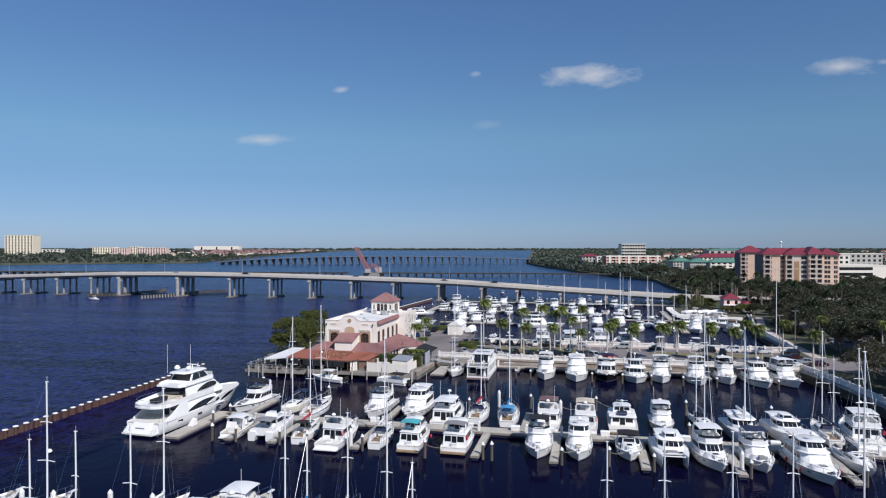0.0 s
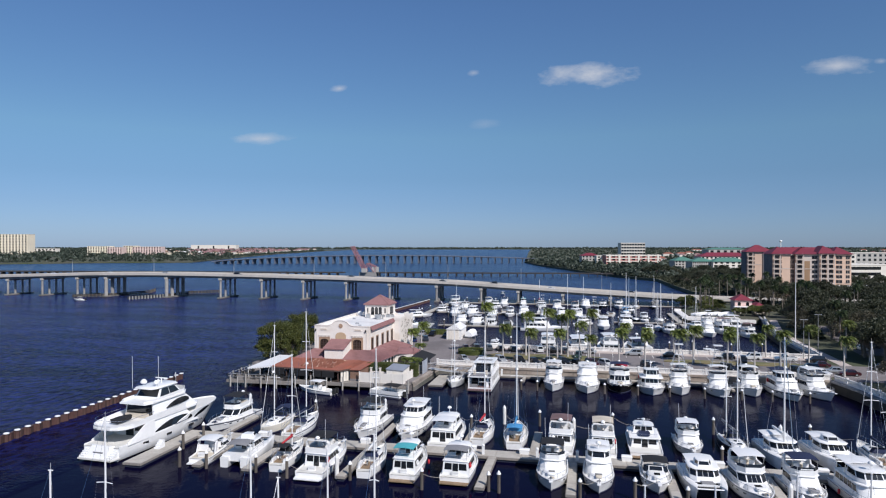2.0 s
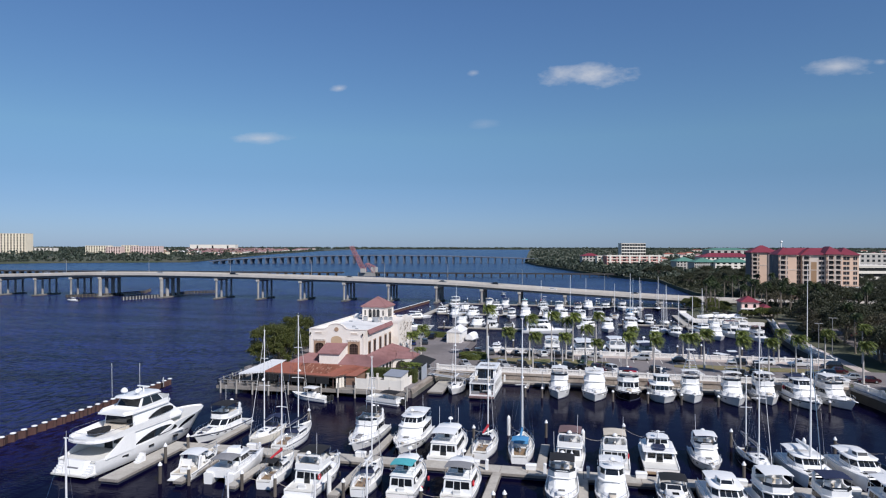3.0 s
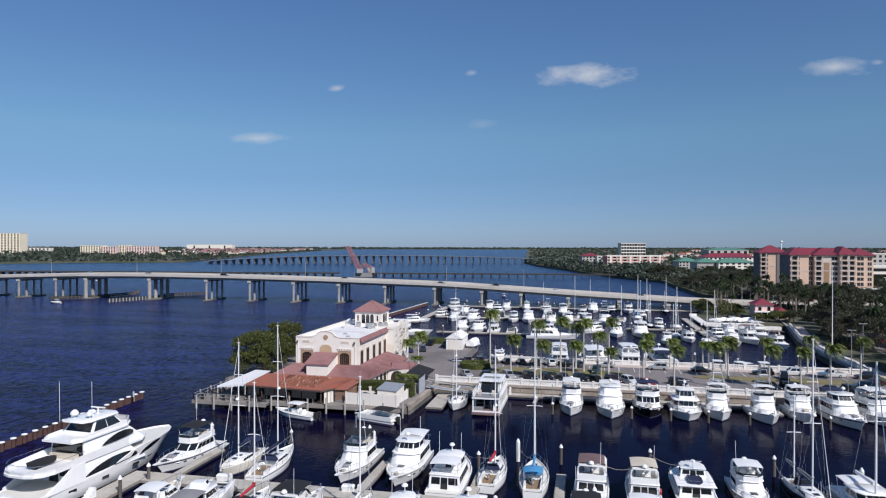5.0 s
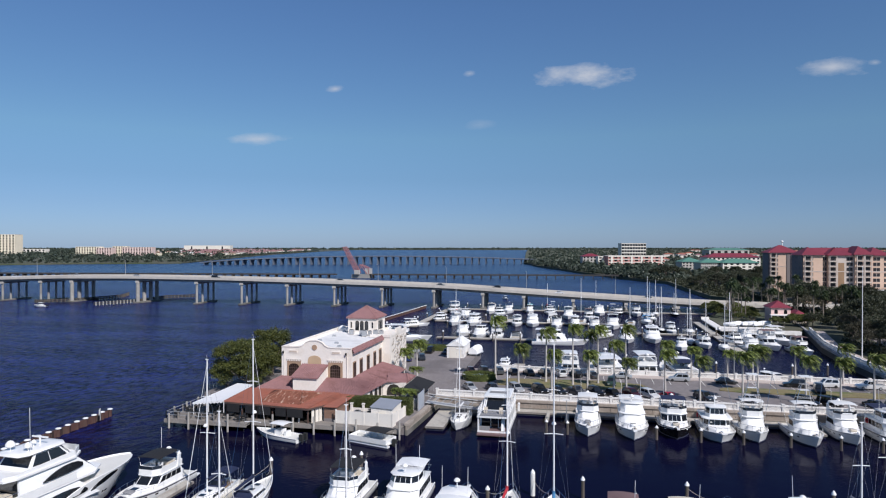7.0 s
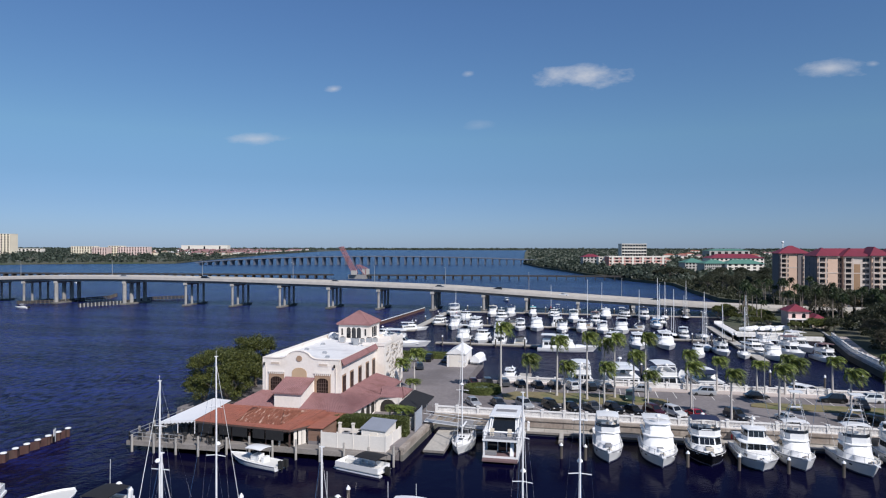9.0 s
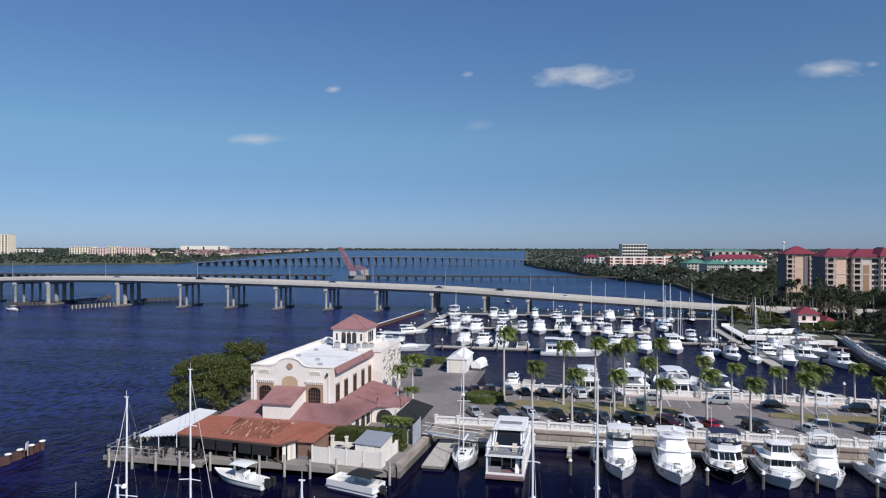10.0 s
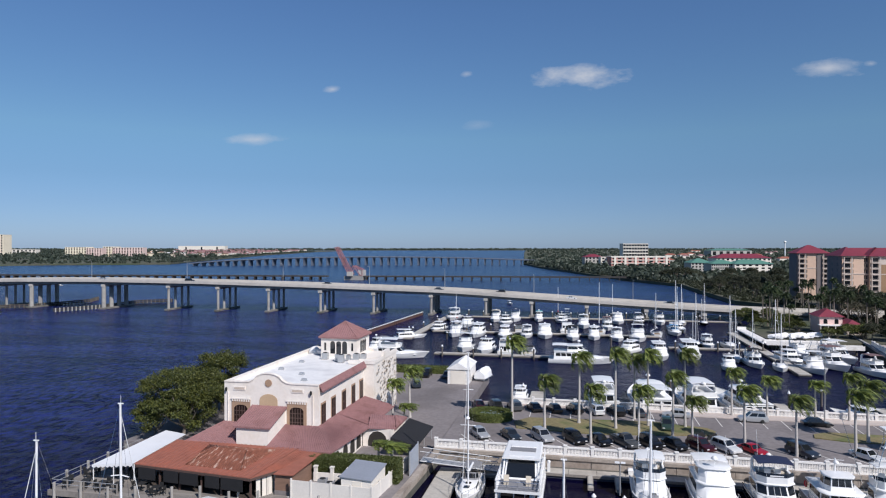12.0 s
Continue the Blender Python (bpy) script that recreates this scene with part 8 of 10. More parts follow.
part("pole", Geo().tube([(0, 0, 0), (0, 0, 19)], 0.12, 8, 0.05), CAPWHITE, fp)
part("ball", Geo().lathe(0, 0, [(0.02, 19.0), (0.14, 19.1), (0.14, 19.2), (0.02, 19.3)], 8), CAPWHITE, fp)

# ---- large motor yacht at the end dock ----
my = thing("motor_yacht", "large white three-deck motor yacht with dark swept windows", "motor yacht", at=pose(-50.35, 88.9, 0, 0, 0, -4))
L, B = 21.6, 5.7
r = hull_parts(my, L, B, 1.75, 3.3, WHITE, stern=0.92, full=0.5, power=2.6, blunt=0.62, rake=0.10, flare=0.42, boot=BLACKHULL, n=34, sheer=lambda s: 1.75 + 1.2 * (0 if s < 0.33 else 1 if s > 0.66 else 0.5 - 0.5 * math.cos(math.pi * (s - 0.33) / 0.33)) - 0.05 * max(0, s - 0.66) / 0.34)


def yacht_side(y, z):
    """Half breadth of the yacht's side at this length and height: hull, or the house above it."""
    best = 2.70 - 0.11 * (z - 1.55) if -6.2 < y < 3.2 else 0.3
    pts = []
    for s, yd, yw, hb, wl, zt in r:
        f = min(1.0, max(0.0, (z - 0.12) / (zt - 0.12)))
        mid = wl * 0.45 + hb * 0.55
        pts.append((yw + (yd - yw) * f, (wl + (mid - wl) * f / 0.55 if f < 0.55 else mid + (hb - mid) * (f - 0.55) / 0.45) if z <= zt + 0.02 else 0.0))
    for (ya, xa), (yb, xb) in zip(pts, pts[1:]):
        if ya <= y <= yb:
            best = max(best, xa + (xb - xa) * (y - ya) / (yb - ya) if min(xa, xb) > 0 else 0)
    return best



part("swim_platform", Geo().prism([(-2.4, -12.0), (2.4, -12.0), (2.6, -10.7), (-2.6, -10.7)], 0.32, 0.5), NONSKID, my)
part("transom", Geo().prism([(-1.5, -11.7), (1.5, -11.7), (1.7, -10.6), (-1.7, -10.6)], 0.5, 1.75, [(-1.3, -10.9), (1.3, -10.9), (1.7, -10.6), (-1.7, -10.6)]), WHITE, my)
for sx in (-1, 1):
    g = Geo()
    for k in range(6):
        g.box(min(sx * 1.6, sx * 2.4), max(sx * 1.6, sx * 2.4), -11.75 + 0.25 * k, -10.6, 0.5 + 0.2 * k, 0.7 + 0.2 * k)
    part("boarding_stair", g, WHITE, my)
# name on the transom as plain bars
part("name_bar", Geo().prism([(-0.7, -11.42), (0.7, -11.42), (0.7, -11.3), (-0.7, -11.3)], 1.02, 1.14), GREYCAN, my)
part("aft_deck_sole", Geo().prism([(-2.4, -10.6), (2.4, -10.6), (2.5, -6.0), (-2.5, -6.0)], 1.62, 1.68), NONSKID, my)


def swoop(part_name, xo, pts, z_in, t=0.03):
    """A long curved dark window on both sides: pairs of (y, lower z, upper z); z_in: how far the side leans in per metre of height."""
    for sg in (-1, 1):
        g = Geo()
        g.loft([[(sg * ((yacht_side(y, z) if xo is None else xo - z_in * (z - 1.7)) + dx), y, z) for z, dx in ((lo, t), (hi, t), (hi, -0.05), (lo, -0.05))] for y, lo, hi in pts])
        part(part_name, g, GLASS, my)


top = cabin(my, "main_house", -6.2, 4.4, 2.70, 0.9, 1.55, 3.55, WHITE, rake=2.6, back=0.0, tumble=0.22, roof=0, aft=GLASS)
swoop("main_window", None, [(-5.0, 1.90, 1.94), (-4.4, 1.91, 2.2), (-3.6, 1.93, 2.46), (-2.8, 1.95, 2.66), (-2.0, 1.97, 2.8), (-1.2, 1.99, 2.88), (-0.4, 2.01, 2.9), (0.4, 2.03, 2.88), (1.2, 2.05, 2.78), (1.8, 2.08, 2.6), (2.2, 2.14, 2.36)], 0.11, 0.045)
# side bulwark sweeping from the foredeck down to the aft deck
for sg in (-1, 1):
    g = Geo()
    g.loft([[(sg * (2.80 + dx), y, z) for z, dx in ((1.6, 0), (hi, -0.1), (hi, -0.2), (1.6, -0.15))] for y, hi in ((-9.6, 1.9), (-8.2, 2.5), (-6.6, 3.45), (-5.0, 3.6))])
    part("fashion_plate", g, WHITE, my)
up = [(-0.9, -10.5), (0.9, -10.5), (1.8, -10.2), (2.4, -9.6), (2.7, -8.6), (2.62, 3.2), (1.4, 5.2), (-1.4, 5.2), (-2.62, 3.2), (-2.7, -8.6), (-2.4, -9.6), (-1.8, -10.2)]
part("upper_deck", Geo().prism(up, 3.45, 3.66), WHITE, my)
part("upper_bulwark", Geo().loft([[(x, y, 3.66), (x * 1.01, y - 0.03, z), (x * 0.96, y + 0.08, z), (x * 0.95, y + 0.08, 3.66)] for x, y, z in ((-2.68, 1.0, 4.3), (-2.68, -5.0, 4.25), (-2.68, -8.5, 4.0), (-2.36, -9.5, 3.95), (-1.76, -10.1, 3.95), (-0.88, -10.4, 3.95), (0.88, -10.4, 3.95), (1.76, -10.1, 3.95), (2.36, -9.5, 3.95), (2.68, -8.5, 4.0), (2.68, -5.0, 4.25), (2.68, 1.0, 4.3))]), WHITE, my)
cabin(my, "sky_lounge", -4.6, 4.6, 2.25, 0.95, 3.66, 5.45, WHITE, rake=2.2, back=0.1, tumble=0.25, roof=0, aft=GLASS, front=GLASS, w_lo=0.3, w_hi=0.8)
part("lounge_aft_screen", Geo().slab_on([(-2.2, -4.62, 3.7), (2.2, -4.62, 3.7), (1.98, -4.52, 5.4), (-1.98, -4.52, 5.4)], 0.04, 0.96, 0.1, 0.92, 0.05), GLASS, my)
swoop("lounge_window", 2.62, [(-2.3, 4.32, 4.38), (-1.5, 4.33, 4.74), (-0.7, 4.34, 4.98), (0.1, 4.36, 5.12), (0.9, 4.4, 5.16), (1.6, 4.46, 5.08), (2.1, 4.56, 4.86)], 0.13, 0.05)
swoop("forward_window", None, [(2.6, 1.9, 1.96), (3.1, 1.92, 2.2), (3.6, 1.96, 2.42), (4.2, 2.04, 2.6), (4.8, 2.14, 2.72), (5.4, 2.28, 2.78), (6.0, 2.44, 2.78), (6.4, 2.6, 2.74)], 0.02, 0.045)
fb = [(-1.9, -5.9), (1.9, -5.9), (2.3, -4.9), (2.2, 1.4), (1.2, 2.9), (-1.2, 2.9), (-2.2, 1.4), (-2.3, -4.9)]
part("fly_deck", Geo().prism(fb, 5.45, 5.64), WHITE, my)
part("fly_bulwark", Geo().loft([[(x, y, 5.64), (x * 0.99, y, 5.86 + 0.04 * (y + 5.8)), (x * 0.93, y, 5.86 + 0.04 * (y + 5.8)), (x * 0.93, y, 5.64)] for x, y in ((-1.7, -5.8), (-2.2, -4.9), (-2.1, 1.4), (-1.1, 2.8), (1.1, 2.8), (2.1, 1.4), (2.2, -4.9), (1.7, -5.8))]), WHITE, my)
cabin(my, "pilothouse", -3.4, 2.1, 1.85, 0.9, 5.64, 6.95, WHITE, rake=1.3, back=0.9, tumble=0.3, roof=0, win=GLASS, front=GLASS, n_side=2, w_lo=0.22, w_hi=0.92)
part("aft_screen", Geo().slab_on([(-1.85, -3.4, 5.64), (1.85, -3.4, 5.64), (1.55, -2.5, 6.95), (-1.55, -2.5, 6.95)], 0.06, 0.94, 0.2, 0.94, 0.03), GLASS, my)
ht = [(-1.3, -4.0), (1.3, -4.0), (1.75, -3.3), (1.7, 0.6), (0.8, 1.3), (-0.8, 1.3), (-1.7, 0.6), (-1.75, -3.3)]
part("hardtop", Geo().loft([[(x * k, -1.3 + (y + 1.3) * k, z) for x, y in ht] for k, z in ((0.97, 6.95), (1.0, 7.02), (0.96, 7.12), (0.7, 7.2))]), WHITE, my, smooth=50)
for x, y, rr in ((-0.8, -2.9, 0.42), (0.9, -2.6, 0.36), (0.2, -1.4, 0.24)):
    radome(my, x, y, 7.1, rr, 0.35)
part("radar_bar", Geo().box(-0.9, 0.9, -0.62, -0.48, 7.75, 7.88).tube([(0, -0.55, 7.1), (0, -0.55, 7.78)], 0.09, 6), WHITE, my)
for x, y in ((-1.6, -4.0), (1.6, -3.0)):
    antenna(my, x, y, 7.0, 4.2)
part("tender", Geo().loft([[(x * k, -7.6 + y, 3.75 + z) for x, z in ((-0.75, 0.55), (-0.55, 0.1), (0.55, 0.1), (0.75, 0.55), (0.4, 0.5), (-0.4, 0.5))] for y, k in ((-1.2, 0.9), (0, 1.0), (1.0, 0.8), (1.6, 0.15))]), BLACKCAN, my, "black-covered tender on the upper aft deck")
part("deck_settee", Geo().box(-1.6, 1.6, -5.3, -4.75, 3.68, 4.15), TANCAN, my)
g = Geo()
for sg in (-1, 1):
    g.tube([(sg * 2.6, -8.6, 4.55), (sg * 2.6, -5.0, 4.55)], 0.025, 4)
g.tube([(-2.6, -8.6, 4.5), (-2.3, -9.4, 4.5), (-1.7, -10.0, 4.5), (0, -10.3, 4.5), (1.7, -10.0, 4.5), (2.3, -9.4, 4.5), (2.6, -8.6, 4.5)], 0.025, 4)
part("aft_rail", g, STEEL, my)
for y in (-6.6, -2.4, 2.0, 5.0):
    part("port_light", Geo().loft([[(yacht_side(yy, z) + dx, yy, z) for z, dx in ((1.0, 0.03), (1.26, 0.03), (1.26, -0.05), (1.0, -0.05))] for yy in (y - 0.45, y, y + 0.45)]), GLASS, my)
bm = thing("boarding_steps", "white boarding steps with a rail on the dock", "steps", at=pose(-46.2, 81.5, 0.6))
for k in range(4):
    part("step", Geo().box(-0.35, 0.35, 0.3 * k, 0.3 * k + 0.28, 0, 0.22 * (k + 1)), WHITE, bm)

# ---- house boat, console boat, pontoon boat ----
hb = thing("house_boat", "two-deck white houseboat with dark glazing and a flat hardtop", "houseboat", at=pose(-12.95, 129.6, 0) @ Matrix.Diagonal((1, 0.9, 0.92, 1)))
part("hull", Geo().loft([[(x * k, y * q, z) for x, y in ((-2.1, -6.6), (2.1, -6.6), (2.1, 5.4), (1.3, 6.8), (-1.3, 6.8), (-2.1, 5.4))] for k, q, z in ((0.9, 0.96, -0.3), (1.0, 1.0, 0.2), (1.0, 1.0, 0.75))]), WHITE, hb)
part("aft_platform", Geo().box(-2.05, 2.05, -7.6, -6.55, 0.3, 0.5), MAROONCAN, hb)
part("lower_cabin", Geo().box(-1.95, 1.95, -4.6, 4.6, 0.75, 2.7), WHITE, hb)
part("aft_door", Geo().box(-1.75, 1.75, -4.66, -4.603, 0.8, 2.55), GLASS, hb)
part("aft_door_frame", Geo().box(-0.55, -0.45, -4.7, -4.663, 0.8, 2.55).box(0.5, 0.6, -4.7, -4.663, 0.8, 2.55), WHITE, hb)
part("aft_deck_sole", Geo().box(-1.95, 1.95, -6.5, -4.7, 0.753, 0.78), MAROONCAN, hb)
# dark sheet added under the deck for the shade over the aft end
part("soffit_panel", Geo().box(-1.8, 1.8, -6.6, -4.7, 2.6, 2.697), INTSHADE, hb)
part("deck_seat", Geo().box(-1.9, -0.5, -6.4, -5.7, 0.78, 1.2), GREYCAN, hb)
part("deck_ladder", Geo().prism([(1.1, -6.5), (1.55, -6.5), (1.55, -6.3), (1.1, -6.3)], 0.8, 2.75, [(1.1, -5.6), (1.55, -5.6), (1.55, -5.4), (1.1, -5.4)]), WHITE, hb)
part("upper_deck", Geo().box(-2.1, 2.1, -6.7, 5.0, 2.7, 2.84), WHITE, hb)
part("deck_edge", Geo().box(-2.12, 2.12, -6.76, -6.703, 2.66, 2.92), WHITE, hb)
part("deck_mat", Geo().box(-1.85, 1.85, -6.5, -3.3, 2.843, 2.87), GREYCAN, hb)
for sx in (-1, 1):
    for k in range(4):
        part("side_window", Geo().box(min(sx * 1.953, sx * 1.99), max(sx * 1.953, sx * 1.99), -4.0 + 2.1 * k, -2.3 + 2.1 * k, 1.35, 2.4), GLASS, hb)
    part("corner_post", Geo().box(sx * 1.95 - 0.1, sx * 1.95 + 0.1, -6.6, -6.4, 0.75, 2.7), WHITE, hb)
    g = Geo()   # white side screen: rails, stanchions and slanting braces along both decks
    for z in (3.25, 3.75):
        g.box(sx * 2.04 - 0.04, sx * 2.04 + 0.04, -6.6, 4.6, z, z + 0.09)
    for z in (1.1, 2.62):
        g.box(sx * 2.04 - 0.03, sx * 2.04 + 0.03, -6.5, 4.6, z, z + 0.07)
    for k in range(10):
        y = -6.5 + 1.2 * k
        g.box(sx * 2.04 - 0.035, sx * 2.04 + 0.035, y, y + 0.08, 0.8, 3.75)
        if k < 9:
            g.tube([(sx * 2.04, y + 0.04, 2.8), (sx * 2.04, y + 1.24, 3.75)], 0.035, 4)
    part("side_screen", g, WHITE, hb)
    part("roof_post", Geo().tube([(sx * 1.75, -3.2, 2.84), (sx * 1.65, -1.3, 4.6)], 0.09, 5), WHITE, hb)
    part("roof_post", Geo().tube([(sx * 1.75, 3.8, 2.84), (sx * 1.7, 3.9, 4.6)], 0.07, 5), WHITE, hb)
part("upper_house", Geo().prism([(-1.6, -3.0), (1.6, -3.0), (1.6, 3.6), (-1.6, 3.6)], 2.84, 4.55, [(-1.45, -1.3), (1.45, -1.3), (1.45, 3.0), (-1.45, 3.0)]), WHITE, hb)
part("sloped_screen", Geo().slab_on([(-1.55, -3.0, 2.84), (1.55, -3.0, 2.84), (1.42, -1.3, 4.55), (-1.42, -1.3, 4.55)], 0.04, 0.96, 0.06, 0.96, 0.04), GLASS, hb)
for sx in (-1, 1):
    q = [(sx * 1.6, -2.6, 2.84), (sx * 1.6, 3.4, 2.84), (sx * 1.45, 2.9, 4.55), (sx * 1.45, -1.2, 4.55)]
    part("upper_window", Geo().slab_on(q if sx > 0 else [q[1], q[0], q[3], q[2]], 0.12, 0.92, 0.35, 0.85, 0.03), GLASS, hb)
part("hardtop", Geo().loft([[(x * k, y, z) for x, y in ((-1.9, -2.0), (1.9, -2.0), (1.85, 4.4), (-1.85, 4.4))] for k, z in ((1, 4.58), (1, 4.68), (0.94, 4.76))]), WHITE, hb)
for k in range(3):
    part("roof_panel", Geo().box(-1.3, 1.3, -1.4 + 1.7 * k, -0.1 + 1.7 * k, 4.77, 4.82), GREYCAN if k == 1 else WHITE, hb)
g = Geo().tube([(-2.0, -6.6, 3.75), (2.0, -6.6, 3.75)], 0.04, 5).tube([(-2.0, -6.6, 3.3), (2.0, -6.6, 3.3)], 0.025, 4)
for k in range(5):
    g.tube([(-2.0 + k, -6.6, 2.84), (-2.0 + k, -6.6, 3.75)], 0.025, 4)
part("aft_rail", g, STEEL, hb)
for x in (-1.2, 0.9):
    part("deck_chair", Geo().box(x - 0.25, x + 0.25, -5.1, -4.6, 3.1, 3.2).prism([(x - 0.25, -4.65), (x + 0.25, -4.65), (x + 0.25, -4.55), (x - 0.25, -4.55)], 3.2, 3.7, [(x - 0.25, -4.45), (x + 0.25, -4.45), (x + 0.25, -4.35), (x - 0.25, -4.35)]).box(x - 0.22, x + 0.22, -5.05, -4.65, 2.87, 3.1), TANCAN, hb)

cc = thing("console_boat", "white centre-console boat with a dark waterline and white top", "boat", at=pose(-40.6, 117.0, 0, 0, 0, 75) @ Matrix.Diagonal((1, 1, 0.82, 1)))
r = hull_parts(cc, 7.6, 2.5, 0.75, 1.2, WHITE, boot=NAVY, stern=0.92, full=0.5, stripe=NAVY)
part("console", Geo().prism([(-0.5, -0.9), (0.5, -0.9), (0.45, 0.3), (-0.45, 0.3)], 0.6, 1.6), WHITE, cc)
part("console_screen", Geo().slab_on([(-0.45, 0.3, 1.6), (-0.45, 0.3, 1.6), (0.45, 0.0, 2.1), (-0.45, 0.0, 2.1)], 0, 1, 0, 1).box(-0.44, 0.44, 0.05, 0.1, 1.6, 2.1), GLASS, cc)
canopy(cc, -1.6, 0.7, 0.95, 0.8, 2.6, WHITE, "t_top")
part("leaning_post", Geo().box(-0.5, 0.5, -1.7, -1.3, 0.65, 1.4), WHITE, cc)
for x in (-0.4, 0.4):
    part("outboard_motor", Geo().box(x - 0.18, x + 0.18, -4.4, -3.85, 0.3, 1.35), RUBBER, cc)

pb = thing("pontoon_boat", "white pontoon boat with a black folding top and rails", "pontoon boat", at=pose(-27.9, 117.6, 0, 0, 0, 73) @ Matrix.Diagonal((1, 1, 0.8, 1)))
for x in (-0.85, 0.85):
    part("pontoon_tube", Geo().loft([[(x + rr * 0.3 * math.cos(a), y, 0.1 + rr * 0.3 * math.sin(a)) for a in [2 * math.pi * k / 10 for k in range(10)]] for y, rr in ((-3.2, 1), (2.6, 1), (3.3, 0.15))]), ALU, pb, smooth=50)
part("deck", Geo().box(-1.2, 1.2, -3.2, 2.9, 0.45, 0.55), NONSKID, pb)
for q in ((-1.2, -1.16, -3.0, 2.8), (1.16, 1.2, -3.0, 2.8), (-1.16, 1.16, 2.76, 2.8), (-1.16, 1.16, -3.0, -2.96)):
    part("side_panel", Geo().box(*q, 0.553, 1.25), WHITE, pb)
canopy(pb, -2.8, 0.2, 1.15, 0.6, 2.4, BLACKCAN)
for q in ((-1.1, -0.5, 0.6, 2.6), (0.5, 1.1, 0.6, 2.6), (-1.1, -0.5, -2.8, -1.0)):
    part("bench_seat", Geo().box(*q, 0.56, 1.0), NONSKID, pb)
part("outboard_motor", Geo().box(-0.2, 0.2, -3.8, -3.25, 0.2, 1.2), RUBBER, pb)

# ---- east basin: docks and boats ----
for lab, x0, x1, y0, y1, al in (("floating dock in the east basin", -40, -3.5, 210.0, 212.0, "x"), ("floating dock in the east basin", -49, 14, 248.6, 250.6, "x"), ("long outer floating dock near the bridge", -48, 44, 289.0, 291.0, "x"), ("outer end dock of the east basin", -53.4, -51.2, 232, 292, "y"), ("floating dock by the boathouse", 14, 36, 229.0, 231.0, "x"), ("floating dock by the boathouse", 34.0, 36.2, 200, 262, "y"), ("short floating dock beside the quay", -15.2, -13.0, 163.0, 175.0, "y"), ("short floating dock beside the quay", 22.4, 24.0, 162.0, 174.0, "y"), ("short floating dock beside the quay", 36.4, 38.0, 162.0, 174.0, "y")):
    dock(lab, x0, x1, y0, y1, al)
rnd = random.Random(12)
for x, y in [(x, 209.6) for x in range(-38, -3, 7)] + [(x, 251.0) for x in range(-46, 14, 7)] + [(x, 291.4) for x in range(-46, 44, 6)] + [(x, 228.6) for x in range(15, 36, 5)] + [(-13, 176), (-16, 171), (-2, 178), (8, 180), (12, 176), (18.5, 178), (24.4, 173), (30, 176), (38.4, 173), (46, 178), (-53, 240), (-53, 256), (-53, 272), (-42, 236), (-24, 233), (0, 232)]:
    dock_pile(x + rnd.uniform(-0.5, 0.5), y, s=rnd.uniform(0.95, 1.25))


def mooring_line(a, b, sag):
    """A rope hanging between two points."""
    ml = thing("mooring_line", "slack pale mooring rope between pile and boat", "rope", "mooring lines")
    a, b = Vector(a), Vector(b)
    pts = [a.lerp(b, k / 9) - Vector((0, 0, sag * 4 * (k / 9) * (1 - k / 9))) for k in range(10)]
    part("rope", Geo().tube(pts, 0.017, 4), TANCAN, ml)


bpy.context.view_layer.update()
piles = [o.matrix_world.translation.copy() for o in scene.objects if o.name.split(".")[0] == "mooring_pile"]
for o in [o for o in scene.objects if o.parent is None and o.name.split(".")[0] in ("motor_boat", "sail_boat")]:
    hull_ob = [c for c in o.children if c.name.split(".")[0] == "hull"][0]
    half = max(v[1] for v in hull_ob.bound_box)
    top = max(v[2] for v in hull_ob.bound_box)
    y = o.matrix_world.translation.y
    if not (70 < y < 110):
        continue
    ends = [(o.matrix_world @ Vector((sx * 0.5, e * (half - 0.4), top * (1.0 if e > 0 else 0.65)))) for e in (1, -1) for sx in (-1, 1)]
    ends = [e for e in ends if (e.y > 97 and y < 110) or e.y < 83 or (y > 110 and e.y < 129)]
    done = 0
    for p in sorted(piles, key=lambda q: min((q - e).length for e in ends) if ends else 0):
        if not ends or done >= 1:
            break
        e = min(ends, key=lambda q: (q - p).length)
        d = (e - p).length
        if 1.2 < d < 7.5:
            mooring_line((p.x, p.y, p.z + 1.7), e, 0.1 * d)
            done += 1
motor = [o for o in scene.objects if o.parent is None and o.name.split(".")[0] == "motor_boat"]
sails = [o for o in scene.objects if o.parent is None and o.name.split(".")[0] == "sail_boat"]
cats = [o for o in scene.objects if o.parent is None and o.name.split(".")[0] == "catamaran"]


def again(src, x, y, rz, s, label, group="boats in the east basin", long=1.0):
    ob = copy_thing(src, pose(x, y, 0, 0, 0, rz) @ Matrix.Diagonal((s * 1.06, s * 1.08 * long, s * (0.86 if src.scale.z > 0.82 else 0.98), 1)))
    ob["label"], ob["group"] = label, group
    for c in list(ob.children):   # fittings too fine to see out there
        if c.name.split(".")[0] in ("top_frame", "rubbing_strake", "portlight", "sun_pad", "rope_coil", "cooler", "life_ring", "windlass", "anchor_chain_locker", "antenna", "fender", "helm_seat", "deck_hatch", "anchor_pulpit", "settee", "helm_console", "steering_wheel", "cockpit_coaming", "masthead", "hull_stripe", "swim_platform", "cockpit_sole", "fighting_chair", "spreader", "bow_rail", "guard_rail", "wind_deflector", "boat_deck_rail", "aft_deck_rail", "boom"):
            bpy.data.objects.remove(c)
    return ob


